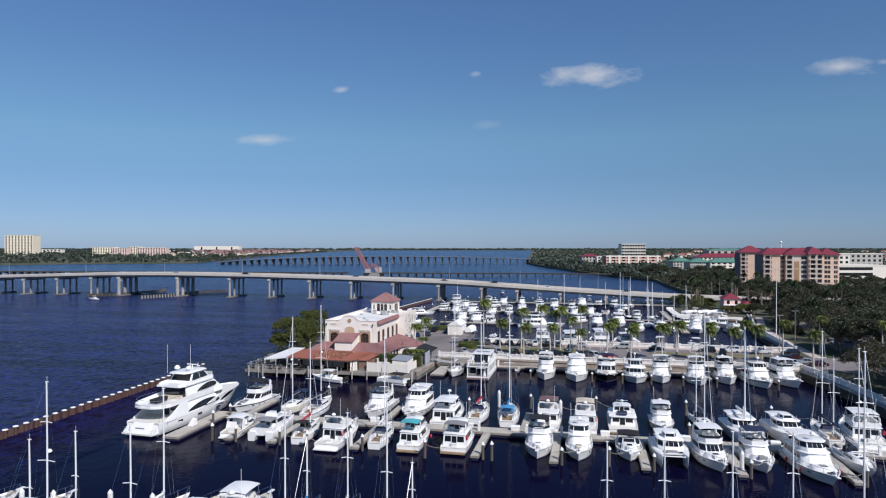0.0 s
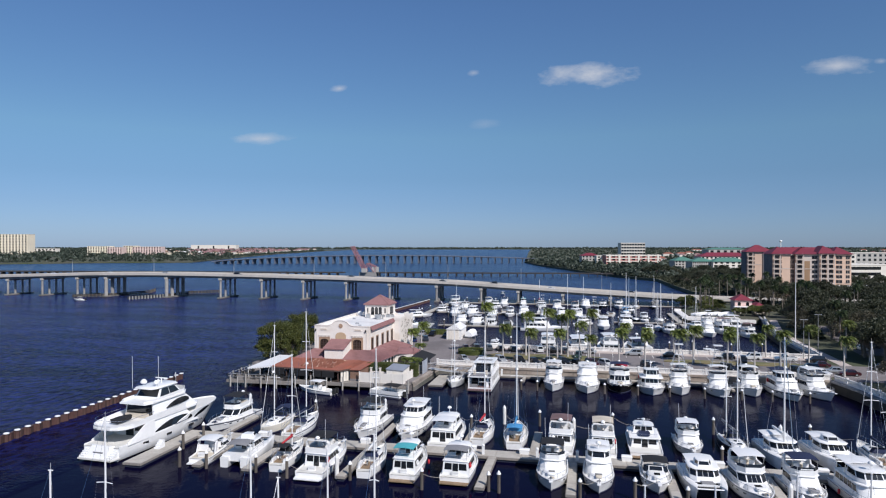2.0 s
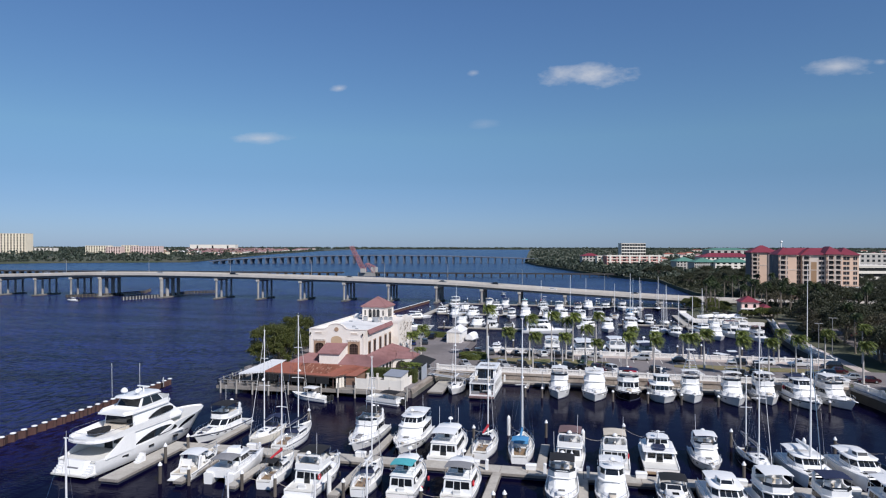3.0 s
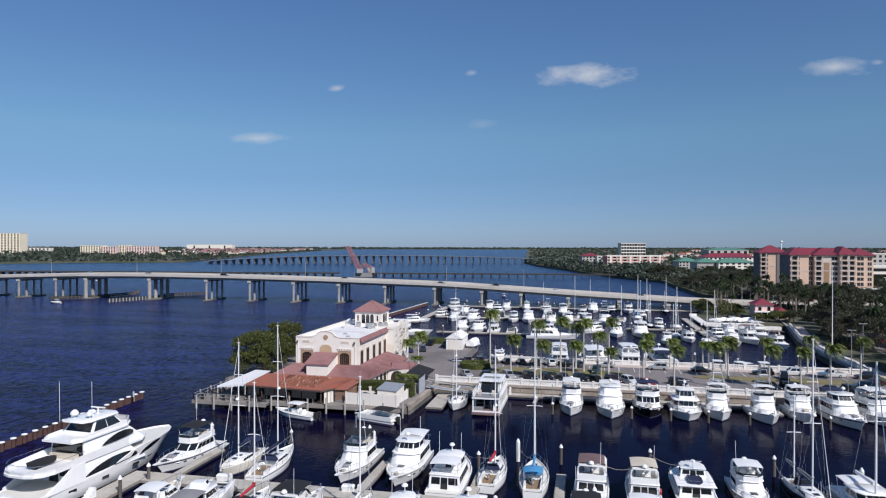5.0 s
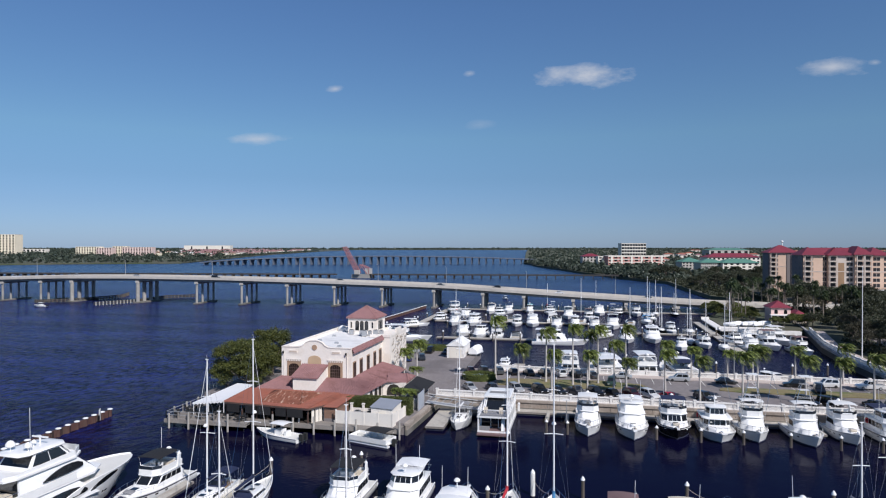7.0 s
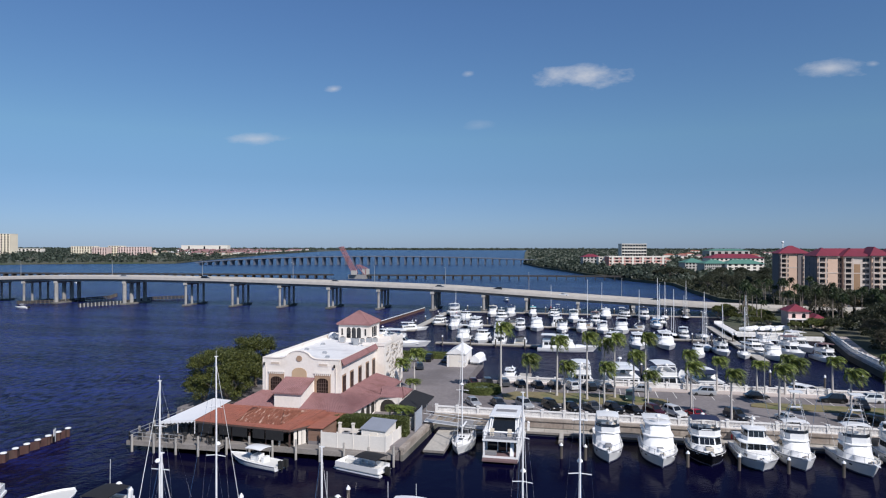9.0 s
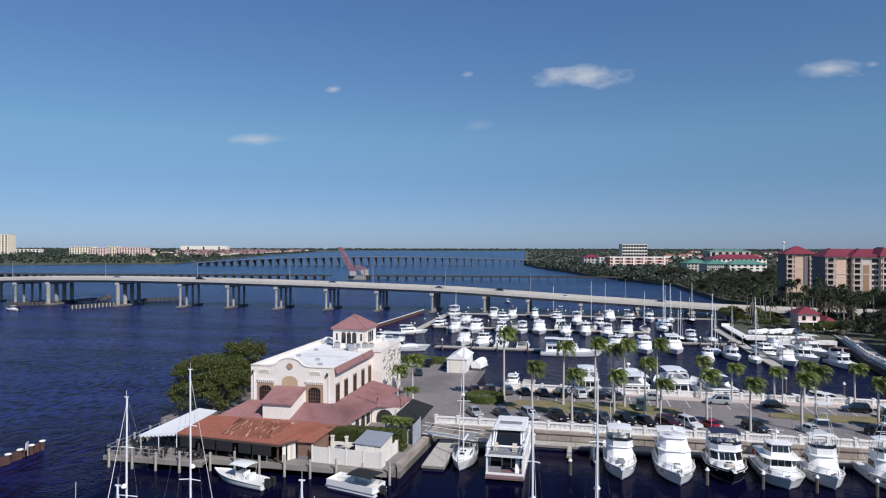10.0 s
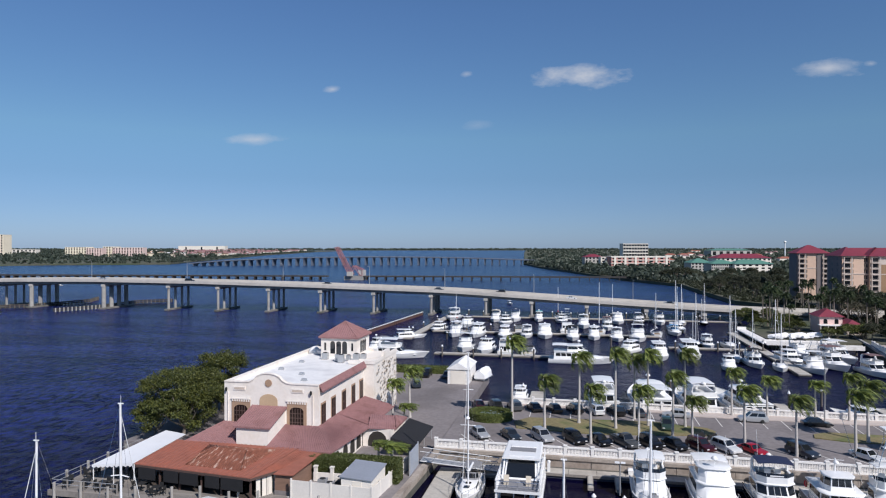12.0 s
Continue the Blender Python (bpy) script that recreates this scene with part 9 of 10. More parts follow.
N = len(motor)
east = [(-47.6, 206.0, -86, 1.12, 18), (-55.2, 213.0, 150, 0.95, 3), (-52.4, 236.4, -60, 0.75, 9), (-48.6, 254.6, 180, 0.95, 16), (-49.6, 283.6, 180, 1.0, 18), (-41.4, 243.6, 180, 1.0, 19), (-35.4, 244.4, 178, 0.95, 12), (-34.4, 219.4, 182, 1.0, 24), (-29.2, 217.6, 178, 0.9, 26), (-34.8, 281.0, 180, 0.95, 15), (-30.6, 273.0, 176, 0.9, 22), (-28.4, 283.0, 180, 1.0, 8), (-27.6, 243.4, 182, 0.85, 9), (-21.6, 245.0, 180, 0.85, 7), (-16.6, 245.6, 184, 0.95, 20), (-24.2, 217.4, 0, 0.9, 25), (-18.8, 217.0, 0, 0.95, 6), (-6.7, 207.2, -90, 1.16, 12), (-16.8, 169.6, 180, 0.6, 9), (-3.9, 171.4, 4, 1.1, 19), (3.1, 171.2, 7, 1.2, 20), (10.2, 171.4, 8, 1.2, 19), (16.6, 171.0, 9, 1.15, 26),
        (-9.0, 243.4, 180, 0.9, 11), (-3.4, 244.6, 180, 0.95, 5), (2.6, 243.6, 182, 1.0, 17), (8.0, 244.4, 180, 1.05, 24), (-20.6, 284.6, 180, 0.9, 2), (-13.0, 283.6, 180, 0.95, 16), (-6.0, 270.0, 180, 1.0, 19), (1.0, 266.8, 180, 0.95, 14), (5.0, 283.0, 180, 0.9, 20), (11.6, 283.6, 178, 0.85, 21), (18.0, 284.0, 180, 1.0, 10), (3.6, 222.6, 150, 0.8, 9), (10.4, 217.0, 180, 0.95, 27), (17.2, 218.6, 180, 1.05, 12), (22.6, 205.6, 172, 0.8, 3), (28.8, 211.0, 182, 0.9, 1), (37.4, 217.6, 190, 1.0, 16), (38.8, 206.6, 184, 1.0, 24), (44.0, 211.4, 190, 1.15, 28), (48.6, 222.0, 190, 1.1, 18), (42.0, 226.0, 186, 0.95, 4), (31.6, 168.2, 30, 0.65, 9), (49.4, 205.0, 190, 1.0, 28), (-42, 266, 180, 0.85, 26), (24.0, 236.0, 180, 0.8, 7), (-24.6, 258.6, 0, 0.9, 6), (-10.8, 258.8, 0, 0.95, 23)]
for i, (x, y, rz, s, k) in enumerate(east):
    if k % N == 27 % N:
        k = 13
    src = motor[k % N]
    again(src, x, y, rz, s, ("white cabin cruiser moored in the east basin", "white motor yacht moored in the east basin", "white flybridge boat moored at a far dock")[i % 3], long=1.35 if 170.5 < y < 171.5 else 1.0)
for i, (x, y, rz, s, k) in enumerate([(14.0, 256.8, 0, 1.0, 2), (19.4, 258.8, 180, 1.1, 6), (21.4, 238.0, 180, 0.95, 7), (29.0, 236.0, 180, 1.05, 3), (26.2, 217.4, 180, 0.95, 8), (32.8, 207.4, 170, 1.0, 1), (31.0, 222.6, 180, 0.9, 5), (-1.6, 258.4, 0, 1.05, 4), (4.0, 296.6, 0, 0.95, 9), (-14.6, 296.0, 0, 1.0, 0), (40.6, 240.6, 180, 1.0, 2), (24.6, 283.6, 180, 1.05, 3), (31.6, 284.4, 180, 0.95, 7), (-46.4, 272.6, 180, 0.8, 5)]):
    again(sails[k % len(sails)], x, y, rz, s, "white sailboat with bare mast in the east basin")
again(cats[2 % len(cats)], 20.8, 266.0, 180, 1.05, "white sailing catamaran in the east basin")
# small craft on the river
for x, y, rz, s in ((-222, 268, 90, 0.8), (-36.5, 345, 200, 0.8), (-330, 420, 60, 0.6)):
    ob = copy_thing(cc, pose(x, y, 0, 0, 0, rz) @ Matrix.Scale(s, 4))
    ob["label"] = "small white boat out on the river"
# white boat shed and trailers by the lot
bsd = thing("boat_shed", "white gable-roofed storage shed at the end of the lot", "shed", at=pose(-27.6, 177.0, GZ))
part("shed_wall", Geo().prism([(-1.8, -4.0), (1.8, -4.0), (1.8, 4.0), (-1.8, 4.0)], 0, 2.6), WHITEWASH, bsd)
part("gable_roof", Geo().loft([[(-2.05, y, 2.55), (2.05, y, 2.55), (0, y, 3.7)] for y in (-4.2, 4.2)]), ROOFWHITE, bsd)
part("roller_door", Geo().box(-1.3, 1.3, -4.06, -4.003, 0.05, 2.3), OFFWHITE, bsd)
tp = thing("covered_boat", "small boat on a trailer under a white cover", "boat", at=pose(-23.9, 178.4, GZ, 0, 0, -10))
part("cover", Geo().loft([[(x * k, y, z * q) for x, z in ((-1.2, 0.5), (1.2, 0.5), (1.1, 1.3), (0, 1.9), (-1.1, 1.3))] for y, k, q in ((-2.6, 0.8, 1), (-1, 1.0, 1.15), (1.2, 0.9, 1.1), (3.0, 0.2, 0.9))]), TENT, tp)
part("trailer_frame", Geo().box(-0.8, 0.8, -2.4, 2.6, 0.2, 0.5), GALV, tp)

# ---- trees ----


def tree_template(label, h, spread, leaves, material, seed, m, leaf=0.28, clumps=26, trunk_h=0.35, low=0.0, tight=1.0):
    """A broad tree: tapered trunk, branching limbs, and a crown of many small leaves in uneven clumps."""
    rnd = random.Random(seed)
    t = thing("tree", label, "tree", "trees", at=m)
    g = Geo()
    fork = Vector((rnd.uniform(-0.3, 0.3), rnd.uniform(-0.3, 0.3), h * trunk_h))
    g.tube([(0, 0, -0.2), fork * 0.5, fork], 0.045 * h, 8, 0.03 * h)
    crown = Geo()
    limbs = g
    for k in range(clumps):
        a = 2 * math.pi * k * 0.618 + rnd.uniform(-0.3, 0.3)
        rr = spread * math.sqrt((k + 0.6) / clumps) * rnd.uniform(0.75, 1.12)
        z = h * (0.55 + 0.40 * (1 - (rr / spread / 1.15) ** 2)) * rnd.uniform(0.86, 1.06)
        if low and k % 2:   # boughs that hang to the ground
            z *= rnd.uniform(low, 1.0)
        c = Vector((rr * math.cos(a), rr * math.sin(a), z))
        if k % 3 == 0:
            mid = fork.lerp(c, 0.55) + Vector((0, 0, -0.06 * h))
            limbs.tube([fork, mid, c], 0.017 * h, 5, 0.006 * h)
        s = spread * rnd.uniform(0.18, 0.33) * tight
        leaf_cloud(crown, rnd, c.x, c.y, c.z, s, s, s * rnd.uniform(0.5, 0.8), leaves // clumps, leaf)
    part("trunk", g, BARK, t, smooth=60)
    tagged(part("crown", crown, material, t), kind="stuff")
    return t


# tree beside the restaurant
tree_template("broad dense dark green tree beside the restaurant", 7.9, 6.2, 36000, LEAFSEA, 21, pose(-57.6, 140.0, GZ - 0.2), 0.115, 72, 0.22, 0.3, 0.72)
tree_template("dense green tree behind the restaurant", 9.2, 3.9, 15000, LEAFSEA, 22, pose(-57.4, 148.5, GZ - 0.2), 0.14, 54, 0.22, 0.3)
shrub = tree_template("low green shoreline bush beside the restaurant", 4.4, 2.8, 2600, LEAFSEA, 23, pose(-60.0, 136.5, GZ - 0.4), 0.18, 22, 0.12)
for x, y, s in ((-60.2, 146, 1.0), (-59.4, 151, 1.1), (-58.6, 156, 0.9), (-57.0, 160.5, 1.0), (-55.4, 165, 0.9), (-53.6, 170, 0.9), (-52.0, 175, 0.8), (-50.6, 155, 0.9)):
    copy_thing(shrub, pose(x, y, GZ - 0.4, 0, 0, 40 * x) @ Matrix.Scale(s, 4))
tree_template("low spreading green tree overhanging the tent", 6.2, 3.9, 12000, LEAFSEA, 24, pose(-55.6, 136.2, GZ - 0.2), 0.13, 46, 0.2, 0.25, 0.7)
# park and shore trees on the south bank
oak = [tree_template("spreading dark green oak on the south bank", 8.5, 5.0, 7600, LEAFDARK, 31, pose(64, 158, 1.8), 0.2, 44),
       tree_template("dense dark oak on the south bank", 10.0, 5.4, 7600, LEAFDARK, 32, pose(78, 172, 1.8), 0.21, 40),
       tree_template("thin-leaved brownish tree on the south bank", 8.0, 4.6, 3800, leaf_mat("thin_leaves", (0.05, 0.048, 0.028), (0.095, 0.085, 0.05)), 33, pose(70, 186, 1.8), 0.18, 30)]
rnd = random.Random(5)


def inside_bank(x, y):
    """East of the park seawall and shoreline."""
    edge = [(70, 70), (128, 58), (152, 53), (185, 57), (235, 63.5), (300, 70), (342, 70), (363, 58), (430, 55), (485, 54), (530, 33), (610, 5), (689, -16), (800, -50), (943, -80)]
    for (ya, xa), (yb, xb) in zip(edge, edge[1:]):
        if ya <= y <= yb:
            return x - (xa + (xb - xa) * (y - ya) / (yb - ya))
    return 99.0


placed = []
tries = 0
while len(placed) < 232 and tries < 12000:
    tries += 1
    y = 118 + 420 * rnd.random() ** 1.25
    e = inside_bank(rnd.uniform(40, 60), y)
    x0 = 60 - inside_bank(60, y)
    x = x0 + 5 + (55 + y * 0.24) * rnd.random()
    if 225 < y < 272 and x < 80:
        continue
    if 297 < y < 312 and x < 170:
        continue
    if x > 82 and y > 318 and x < 135 and y < 395:
        continue
    if (135 < y < 153 and x < 70):
        continue
    if any((x - a) ** 2 + (y - b) ** 2 < (3.6 if y < 260 else 5.0) ** 2 for a, b in placed):
        continue
    placed.append((x, y))
    s = rnd.uniform(0.75, 1.2) * (1 if y < 330 else 0.8)
    copy_thing(oak[(0, 1, 0, 1, 2)[rnd.randrange(5)] if y < 300 else rnd.randrange(2)], pose(x, y, 1.75, 0, 0, rnd.uniform(0, 360)) @ Matrix.Diagonal((s, s, s * rnd.uniform(0.85, 1.1), 1)))
# a close row of oaks along the bridge's landing
for i in range(22):
    x, y = 72 + i * 3.6 + rnd.uniform(-1, 1), rnd.uniform(276, 294)
    s = rnd.uniform(0.8, 1.1)
    copy_thing(oak[i % 2], pose(x, y, 1.75, 0, 0, 70 * i) @ Matrix.Diagonal((s, s, s, 1)))
# thin-leaved trees and oaks just behind the park balustrade
for i, (x, y, k, s) in enumerate(((54.2, 126.5, 2, 0.72), (55.5, 119.5, 2, 0.85), (57.5, 131.5, 2, 0.8), (60.5, 124.0, 2, 0.95), (63.5, 131.0, 0, 0.85), (66.0, 122.0, 1, 0.9), (56.5, 111.0, 0, 0.8), (60.5, 115.0, 1, 0.85), (62.0, 160.5, 2, 0.8), (66.5, 155.5, 1, 0.85), (63.5, 168.0, 0, 0.75), (65.5, 192.0, 0, 0.9), (69.5, 201.0, 1, 0.9), (64.5, 178.0, 2, 0.8), (67.0, 208.0, 0, 0.8), (60.5, 196.0, 2, 0.7), (62.5, 206.0, 2, 0.75), (64.0, 215.5, 0, 0.6), (66.5, 224.0, 2, 0.75), (70.0, 230.5, 0, 0.7), (71.5, 240.0, 1, 0.7), (75.0, 249.0, 0, 0.75), (64.0, 244.0, 0, 0.45))):
    copy_thing(oak[k], pose(x, y, 1.75, 0, 0, 67 * i) @ Matrix.Diagonal((s, s, s * (0.95 if i % 2 else 1.05), 1)))
# path and car park under the trees
structure("park_path", Geo().prism([(54.0, 152.5), (56.2, 152.5), (56.4, 185), (58.2, 207), (64.0, 235), (61.8, 235), (56.0, 207), (54.2, 185)], 1.8, 1.84), PAVE, "pale footpath along the basin", "path")
structure("park_lot", Geo().prism([(63, 168), (92, 168), (98, 222), (70, 222)], 1.8, 1.83), ASPHALT, "asphalt car park under the trees", "parking lot")
structure("quay_apron", Geo().prism([(47.9, 137.4), (58.5, 136.6), (90, 140), (90, 152), (52.3, 153), (48.5, 140)], 1.8, 1.86), ASPHALT, "road leading off the quay", "road")


# ---- small pink house with red roofs at the head of the basin ----
def hip_roof(geo, x0, x1, y0, y1, z, h, over=0.5, ridge=0.5):
    x0, x1, y0, y1 = x0 - over, x1 + over, y0 - over, y1 + over
    if x1 - x0 > y1 - y0:
        d = (y1 - y0) / 2
        r0, r1 = (x0 + d * ridge * 2, (y0 + y1) / 2, z + h), (x1 - d * ridge * 2, (y0 + y1) / 2, z + h)
        f = [(0, 1, 5, 4), (1, 2, 5), (2, 3, 4, 5), (3, 0, 4), (3, 2, 1, 0)]
    else:
        d = (x1 - x0) / 2
        r0, r1 = ((x0 + x1) / 2, y0 + d * ridge * 2, z + h), ((x0 + x1) / 2, y1 - d * ridge * 2, z + h)
        f = [(0, 1, 4), (1, 2, 5, 4), (2, 3, 5), (3, 0, 4, 5), (3, 2, 1, 0)]
    geo.add([(x0, y0, z), (x1, y0, z), (x1, y1, z), (x0, y1, z), r0, r1], f)
    return geo


house = thing("harbour_house", "small pink stucco harbour office with red hip roofs", "house", at=pose(56.0, 256, 1.8) @ Matrix.Scale(0.9, 4) @ pose(-51.4, -241, -1.8))
part("wall", Geo().box(51.4, 57.6, 241, 249, 1.8, 6.7), mat("pale_pink_stucco", (0.72, 0.52, 0.47), 0.85, var=0.08), house)
part("roof", hip_roof(Geo(), 51.4, 57.6, 241, 249, 6.7, 2.2, 0.6), ROOFRED, house)
part("wing", Geo().box(57.6, 61.6, 238, 246, 1.8, 4.6), mat("cream_wing_stucco", (0.70, 0.60, 0.50), 0.85, var=0.08), house)
part("wing_roof", hip_roof(Geo(), 57.7, 61.6, 237.6, 246, 4.6, 1.5, 0.4), ROOFRED, house)
for x in (53.0, 56.0):
    w_ = part("window", arched(x, 241, 4.6, 6.1, 0.55, "y"), GLASS, house)
    part("window_frame", Geo().box(x - 0.7, x + 0.7, 240.93, 240.97, 4.4, 4.56), OFFWHITE, w_)
part("porch", Geo().box(50.8, 57.5, 238.6, 240.95, 4.2, 4.4), ROOFWHITE, house)
for x in (51, 53, 55, 57.3):
    part("porch_post", Geo().box(x - 0.1, x + 0.1, 238.7, 238.9, 1.8, 4.2), OFFWHITE, house)
# dark sheet on the wall in place of the porch's own shade
part("porch_shade", Geo().box(51.5, 57.4, 240.9, 240.98, 1.9, 4.1), INTSHADE, house)
part("wing_window", Geo().box(58.6, 60.6, 237.94, 237.997, 2.2, 3.8), GLASS, house)
# dock buildings and boat-lift frames in front of it
for x0, x1, y0, y1, lab in ((37.0, 53.0, 233.6, 236.2, "white fixed pier with low walls at the basin head"), (36.6, 39.0, 236.4, 262.0, "white fixed pier along the basin head"), (41.0, 56.5, 228.6, 230.0, "white fixed pier beside the harbour office")):
    pr = thing("fixed_pier", lab, "pier", "fixed piers")
    part("deck", Geo().box(x0, x1, y0, y1, 1.3, 1.6), WHITEWASH, pr)
    for y in (y0, y1 - 0.12):
        part("side_wall", Geo().box(x0, x1, y, y + 0.12, 1.6, 2.3), WHITEWASH, pr)
    k = max(3, int((x1 - x0) / 3))
    for i in range(k):
        part("pier_pile", Geo().lathe(x0 + (i + 0.5) * (x1 - x0) / k, (y0 + y1) / 2, [(0.25, -2), (0.25, 1.3)], 8), PILE, pr)

for i in range(9):
    copy_thing(tp, pose(41.2 + 1.35 * i, 241.5 + 1.2 * (i % 3) + 0.4 * i, 1.7, 0, 0, 80 + 25 * (i % 4)) @ Matrix.Scale(0.62, 4))
rnd = random.Random(51)
for i in range(34):
    copy_thing(shrub, pose(rnd.uniform(41, 53.5) if i % 3 else rnd.uniform(54, 66), rnd.uniform(250, 292) if i % 3 else rnd.uniform(244, 249), 1.5, 0, 0, 50 * i) @ Matrix.Scale(rnd.uniform(0.5, 0.85), 4))

# ---- apartment hotel ----
GROUND2 = 1.8
hotel = thing("apartment_hotel", "beige and taupe six-storey hotel with red roofs and white balconies", "hotel")


def facade_block(parent, x0, x1, y0, y1, z0, z1, wall, roof_h, cols, floors=9, ridge=0.5, roof=True):
    """A block with stacks of balconies and windows on its front (facing -y); cols: (middle, width, kind)."""
    b = part("wall", Geo().box(x0, x1, y0, y1, z0, z1), wall, parent)
    if roof:
        part("roof", hip_roof(Geo(), x0, x1, y0, y1, z1, roof_h, 0.9, ridge), ROOFRED, parent)
    part("cornice", Geo().box(x0 - 0.2, x1 + 0.2, y0 - 0.3, y0 - 0.003, z1 - 0.4, z1 - 0.05), HOTELTRIM, parent)
    part("string_course", Geo().box(x0 - 0.08, x1 + 0.08, y0 - 0.12, y0 - 0.003, z1 - 6.6, z1 - 6.3), HOTELTRIM, parent)
    fh = (z1 - z0 - 0.9) / floors
    for cx, cw, kind in cols:
        if kind == "balcony":
            for s in (-1, 1):
                part("balcony_column", Geo().box(cx + s * cw / 2 - 0.13, cx + s * cw / 2 + 0.13, y0 - 1.1, y0 - 0.8, z0, z1 - 0.5), HOTELTRIM, parent)
        for k in range(2, floors):   # the lowest storeys stand behind trees
            z = z0 + 0.6 + k * fh
            if kind == "balcony":
                part("window", Geo().box(cx - cw / 2 + 0.15, cx + cw / 2 - 0.15, y0 - 0.05, y0 - 0.003, z + 0.03, z + fh * 0.84), HOTELGLASS, parent)
                bl = part("balcony", Geo().box(cx - cw / 2, cx + cw / 2, y0 - 1.1, y0 - 0.01, z - 0.16, z), HOTELTRIM, parent)
                part("railing", Geo().box(cx - cw / 2 + 0.14, cx + cw / 2 - 0.14, y0 - 1.08, y0 - 1.02, z + 0.42, z + 0.5).box(cx - cw / 2 + 0.14, cx + cw / 2 - 0.14, y0 - 1.07, y0 - 1.03, z + 0.0, z + 0.22), HOTELTRIM, bl)
            elif kind == "panel":
                if k == 2:
                    part("wall_panel", Geo().box(cx - cw / 2, cx + cw / 2, y0 - 0.04, y0 - 0.003, z0, z1 - 3.0), HOTELBROWN, parent)
            else:
                w_ = part("window", Geo().box(cx - cw / 2, cx + cw / 2, y0 - 0.05, y0 - 0.003, z + 0.35, z + fh * 0.80), HOTELGLASS, parent)
                part("frame", Geo().box(cx - cw / 2 - 0.1, cx + cw / 2 + 0.1, y0 - 0.09, y0 - 0.053, z + 0.24, z + 0.34).box(cx - 0.05, cx + 0.05, y0 - 0.09, y0 - 0.053, z + 0.35, z + fh * 0.80), HOTELTRIM, w_)
    return b


HT = 21.4
HOTELTRIM = mat("pale_taupe_trim", (0.56, 0.48, 0.42), 0.8, var=0.08, fine=0.5, coarse=0.08)
HOTELGLASS = mat("dark_hotel_glass", (0.03, 0.03, 0.034), 0.3, var=0.2, spec=0.3)
HOTELBROWN = mat("brown_stucco_panel", (0.30, 0.19, 0.11), 0.85, var=0.1, fine=0.4, coarse=0.06)
# rear wing
facade_block(hotel, 86.2, 98.6, 375, 386, GROUND2, HT + 0.6, BEIGE, 3.6, [(88.0, 2.4, "balcony"), (89.9, 0.6, "window"), (97.4, 2.0, "balcony")])
part("recess_wall", Geo().box(94.0, 96.2, 374.7, 374.997, GROUND2, HT + 0.2), TAUPE, hotel)
part("side_wall", Geo().box(85.95, 86.197, 375.3, 385.5, GROUND2, HT + 0.4), TAUPE, hotel)
part("corner_wall", Geo().box(86.2, 86.7, 374.7, 374.997, GROUND2, HT + 0.2), TAUPE, hotel)
# front wing, block by block
facade_block(hotel, 85.4, 92.5, 323.0, 337, GROUND2, HT + 0.2, BEIGE, 3.2, [(87.0, 2.5, "balcony"), (88.8, 0.5, "window")], ridge=0.8)
part("side_wall", Geo().box(85.15, 85.39, 323.3, 336.8, GROUND2, HT), TAUPE, hotel)
for k in range(2, 9):
    for y in (326, 331):
        part("side_window", Geo().box(85.1, 85.147, y, y + 1.3, 2.9 + k * 2.15, 4.0 + k * 2.15), HOTELGLASS, hotel)
facade_block(hotel, 92.5, 95.0, 325.4, 340, GROUND2, HT, TAUPE, 1.0, [(93.8, 1.4, "window")], roof=False)
facade_block(hotel, 95.0, 104.2, 324.2, 340, GROUND2, HT + 0.1, HOTELTRIM, 3.2, [(96.5, 2.6, "balcony"), (99.6, 2.2, "panel"), (102.6, 2.2, "window")], ridge=0.9)
facade_block(hotel, 104.2, 110.2, 323.2, 340, GROUND2, HT + 0.4, BEIGE, 3.4, [(105.8, 2.4, "balcony"), (108.6, 2.4, "balcony")], ridge=0.8)
facade_block(hotel, 110.2, 117.0, 324.2, 340, GROUND2, HT + 0.1, BEIGE, 3.2, [(112.2, 2.4, "window"), (115.6, 1.5, "window")], ridge=0.9)
part("roof_link", hip_roof(Geo(), 86, 116.6, 329, 341, HT + 0.1, 3.0, 0.4), ROOFRED, hotel)
wp = thing("white_pavilion", "white flat-topped pavilion roof among the trees", "pavilion")
part("roof", Geo().prism([(101, 312), (126, 316), (126, 324), (101, 320)], 7.4, 8.2), ROOFWHITE, wp)
for x, y in ((102, 313), (112, 315), (124, 317), (102, 319), (124, 323)):
    part("post", Geo().box(x - 0.3, x + 0.3, y - 0.3, y + 0.3, 1.8, 7.4), OFFWHITE, wp)


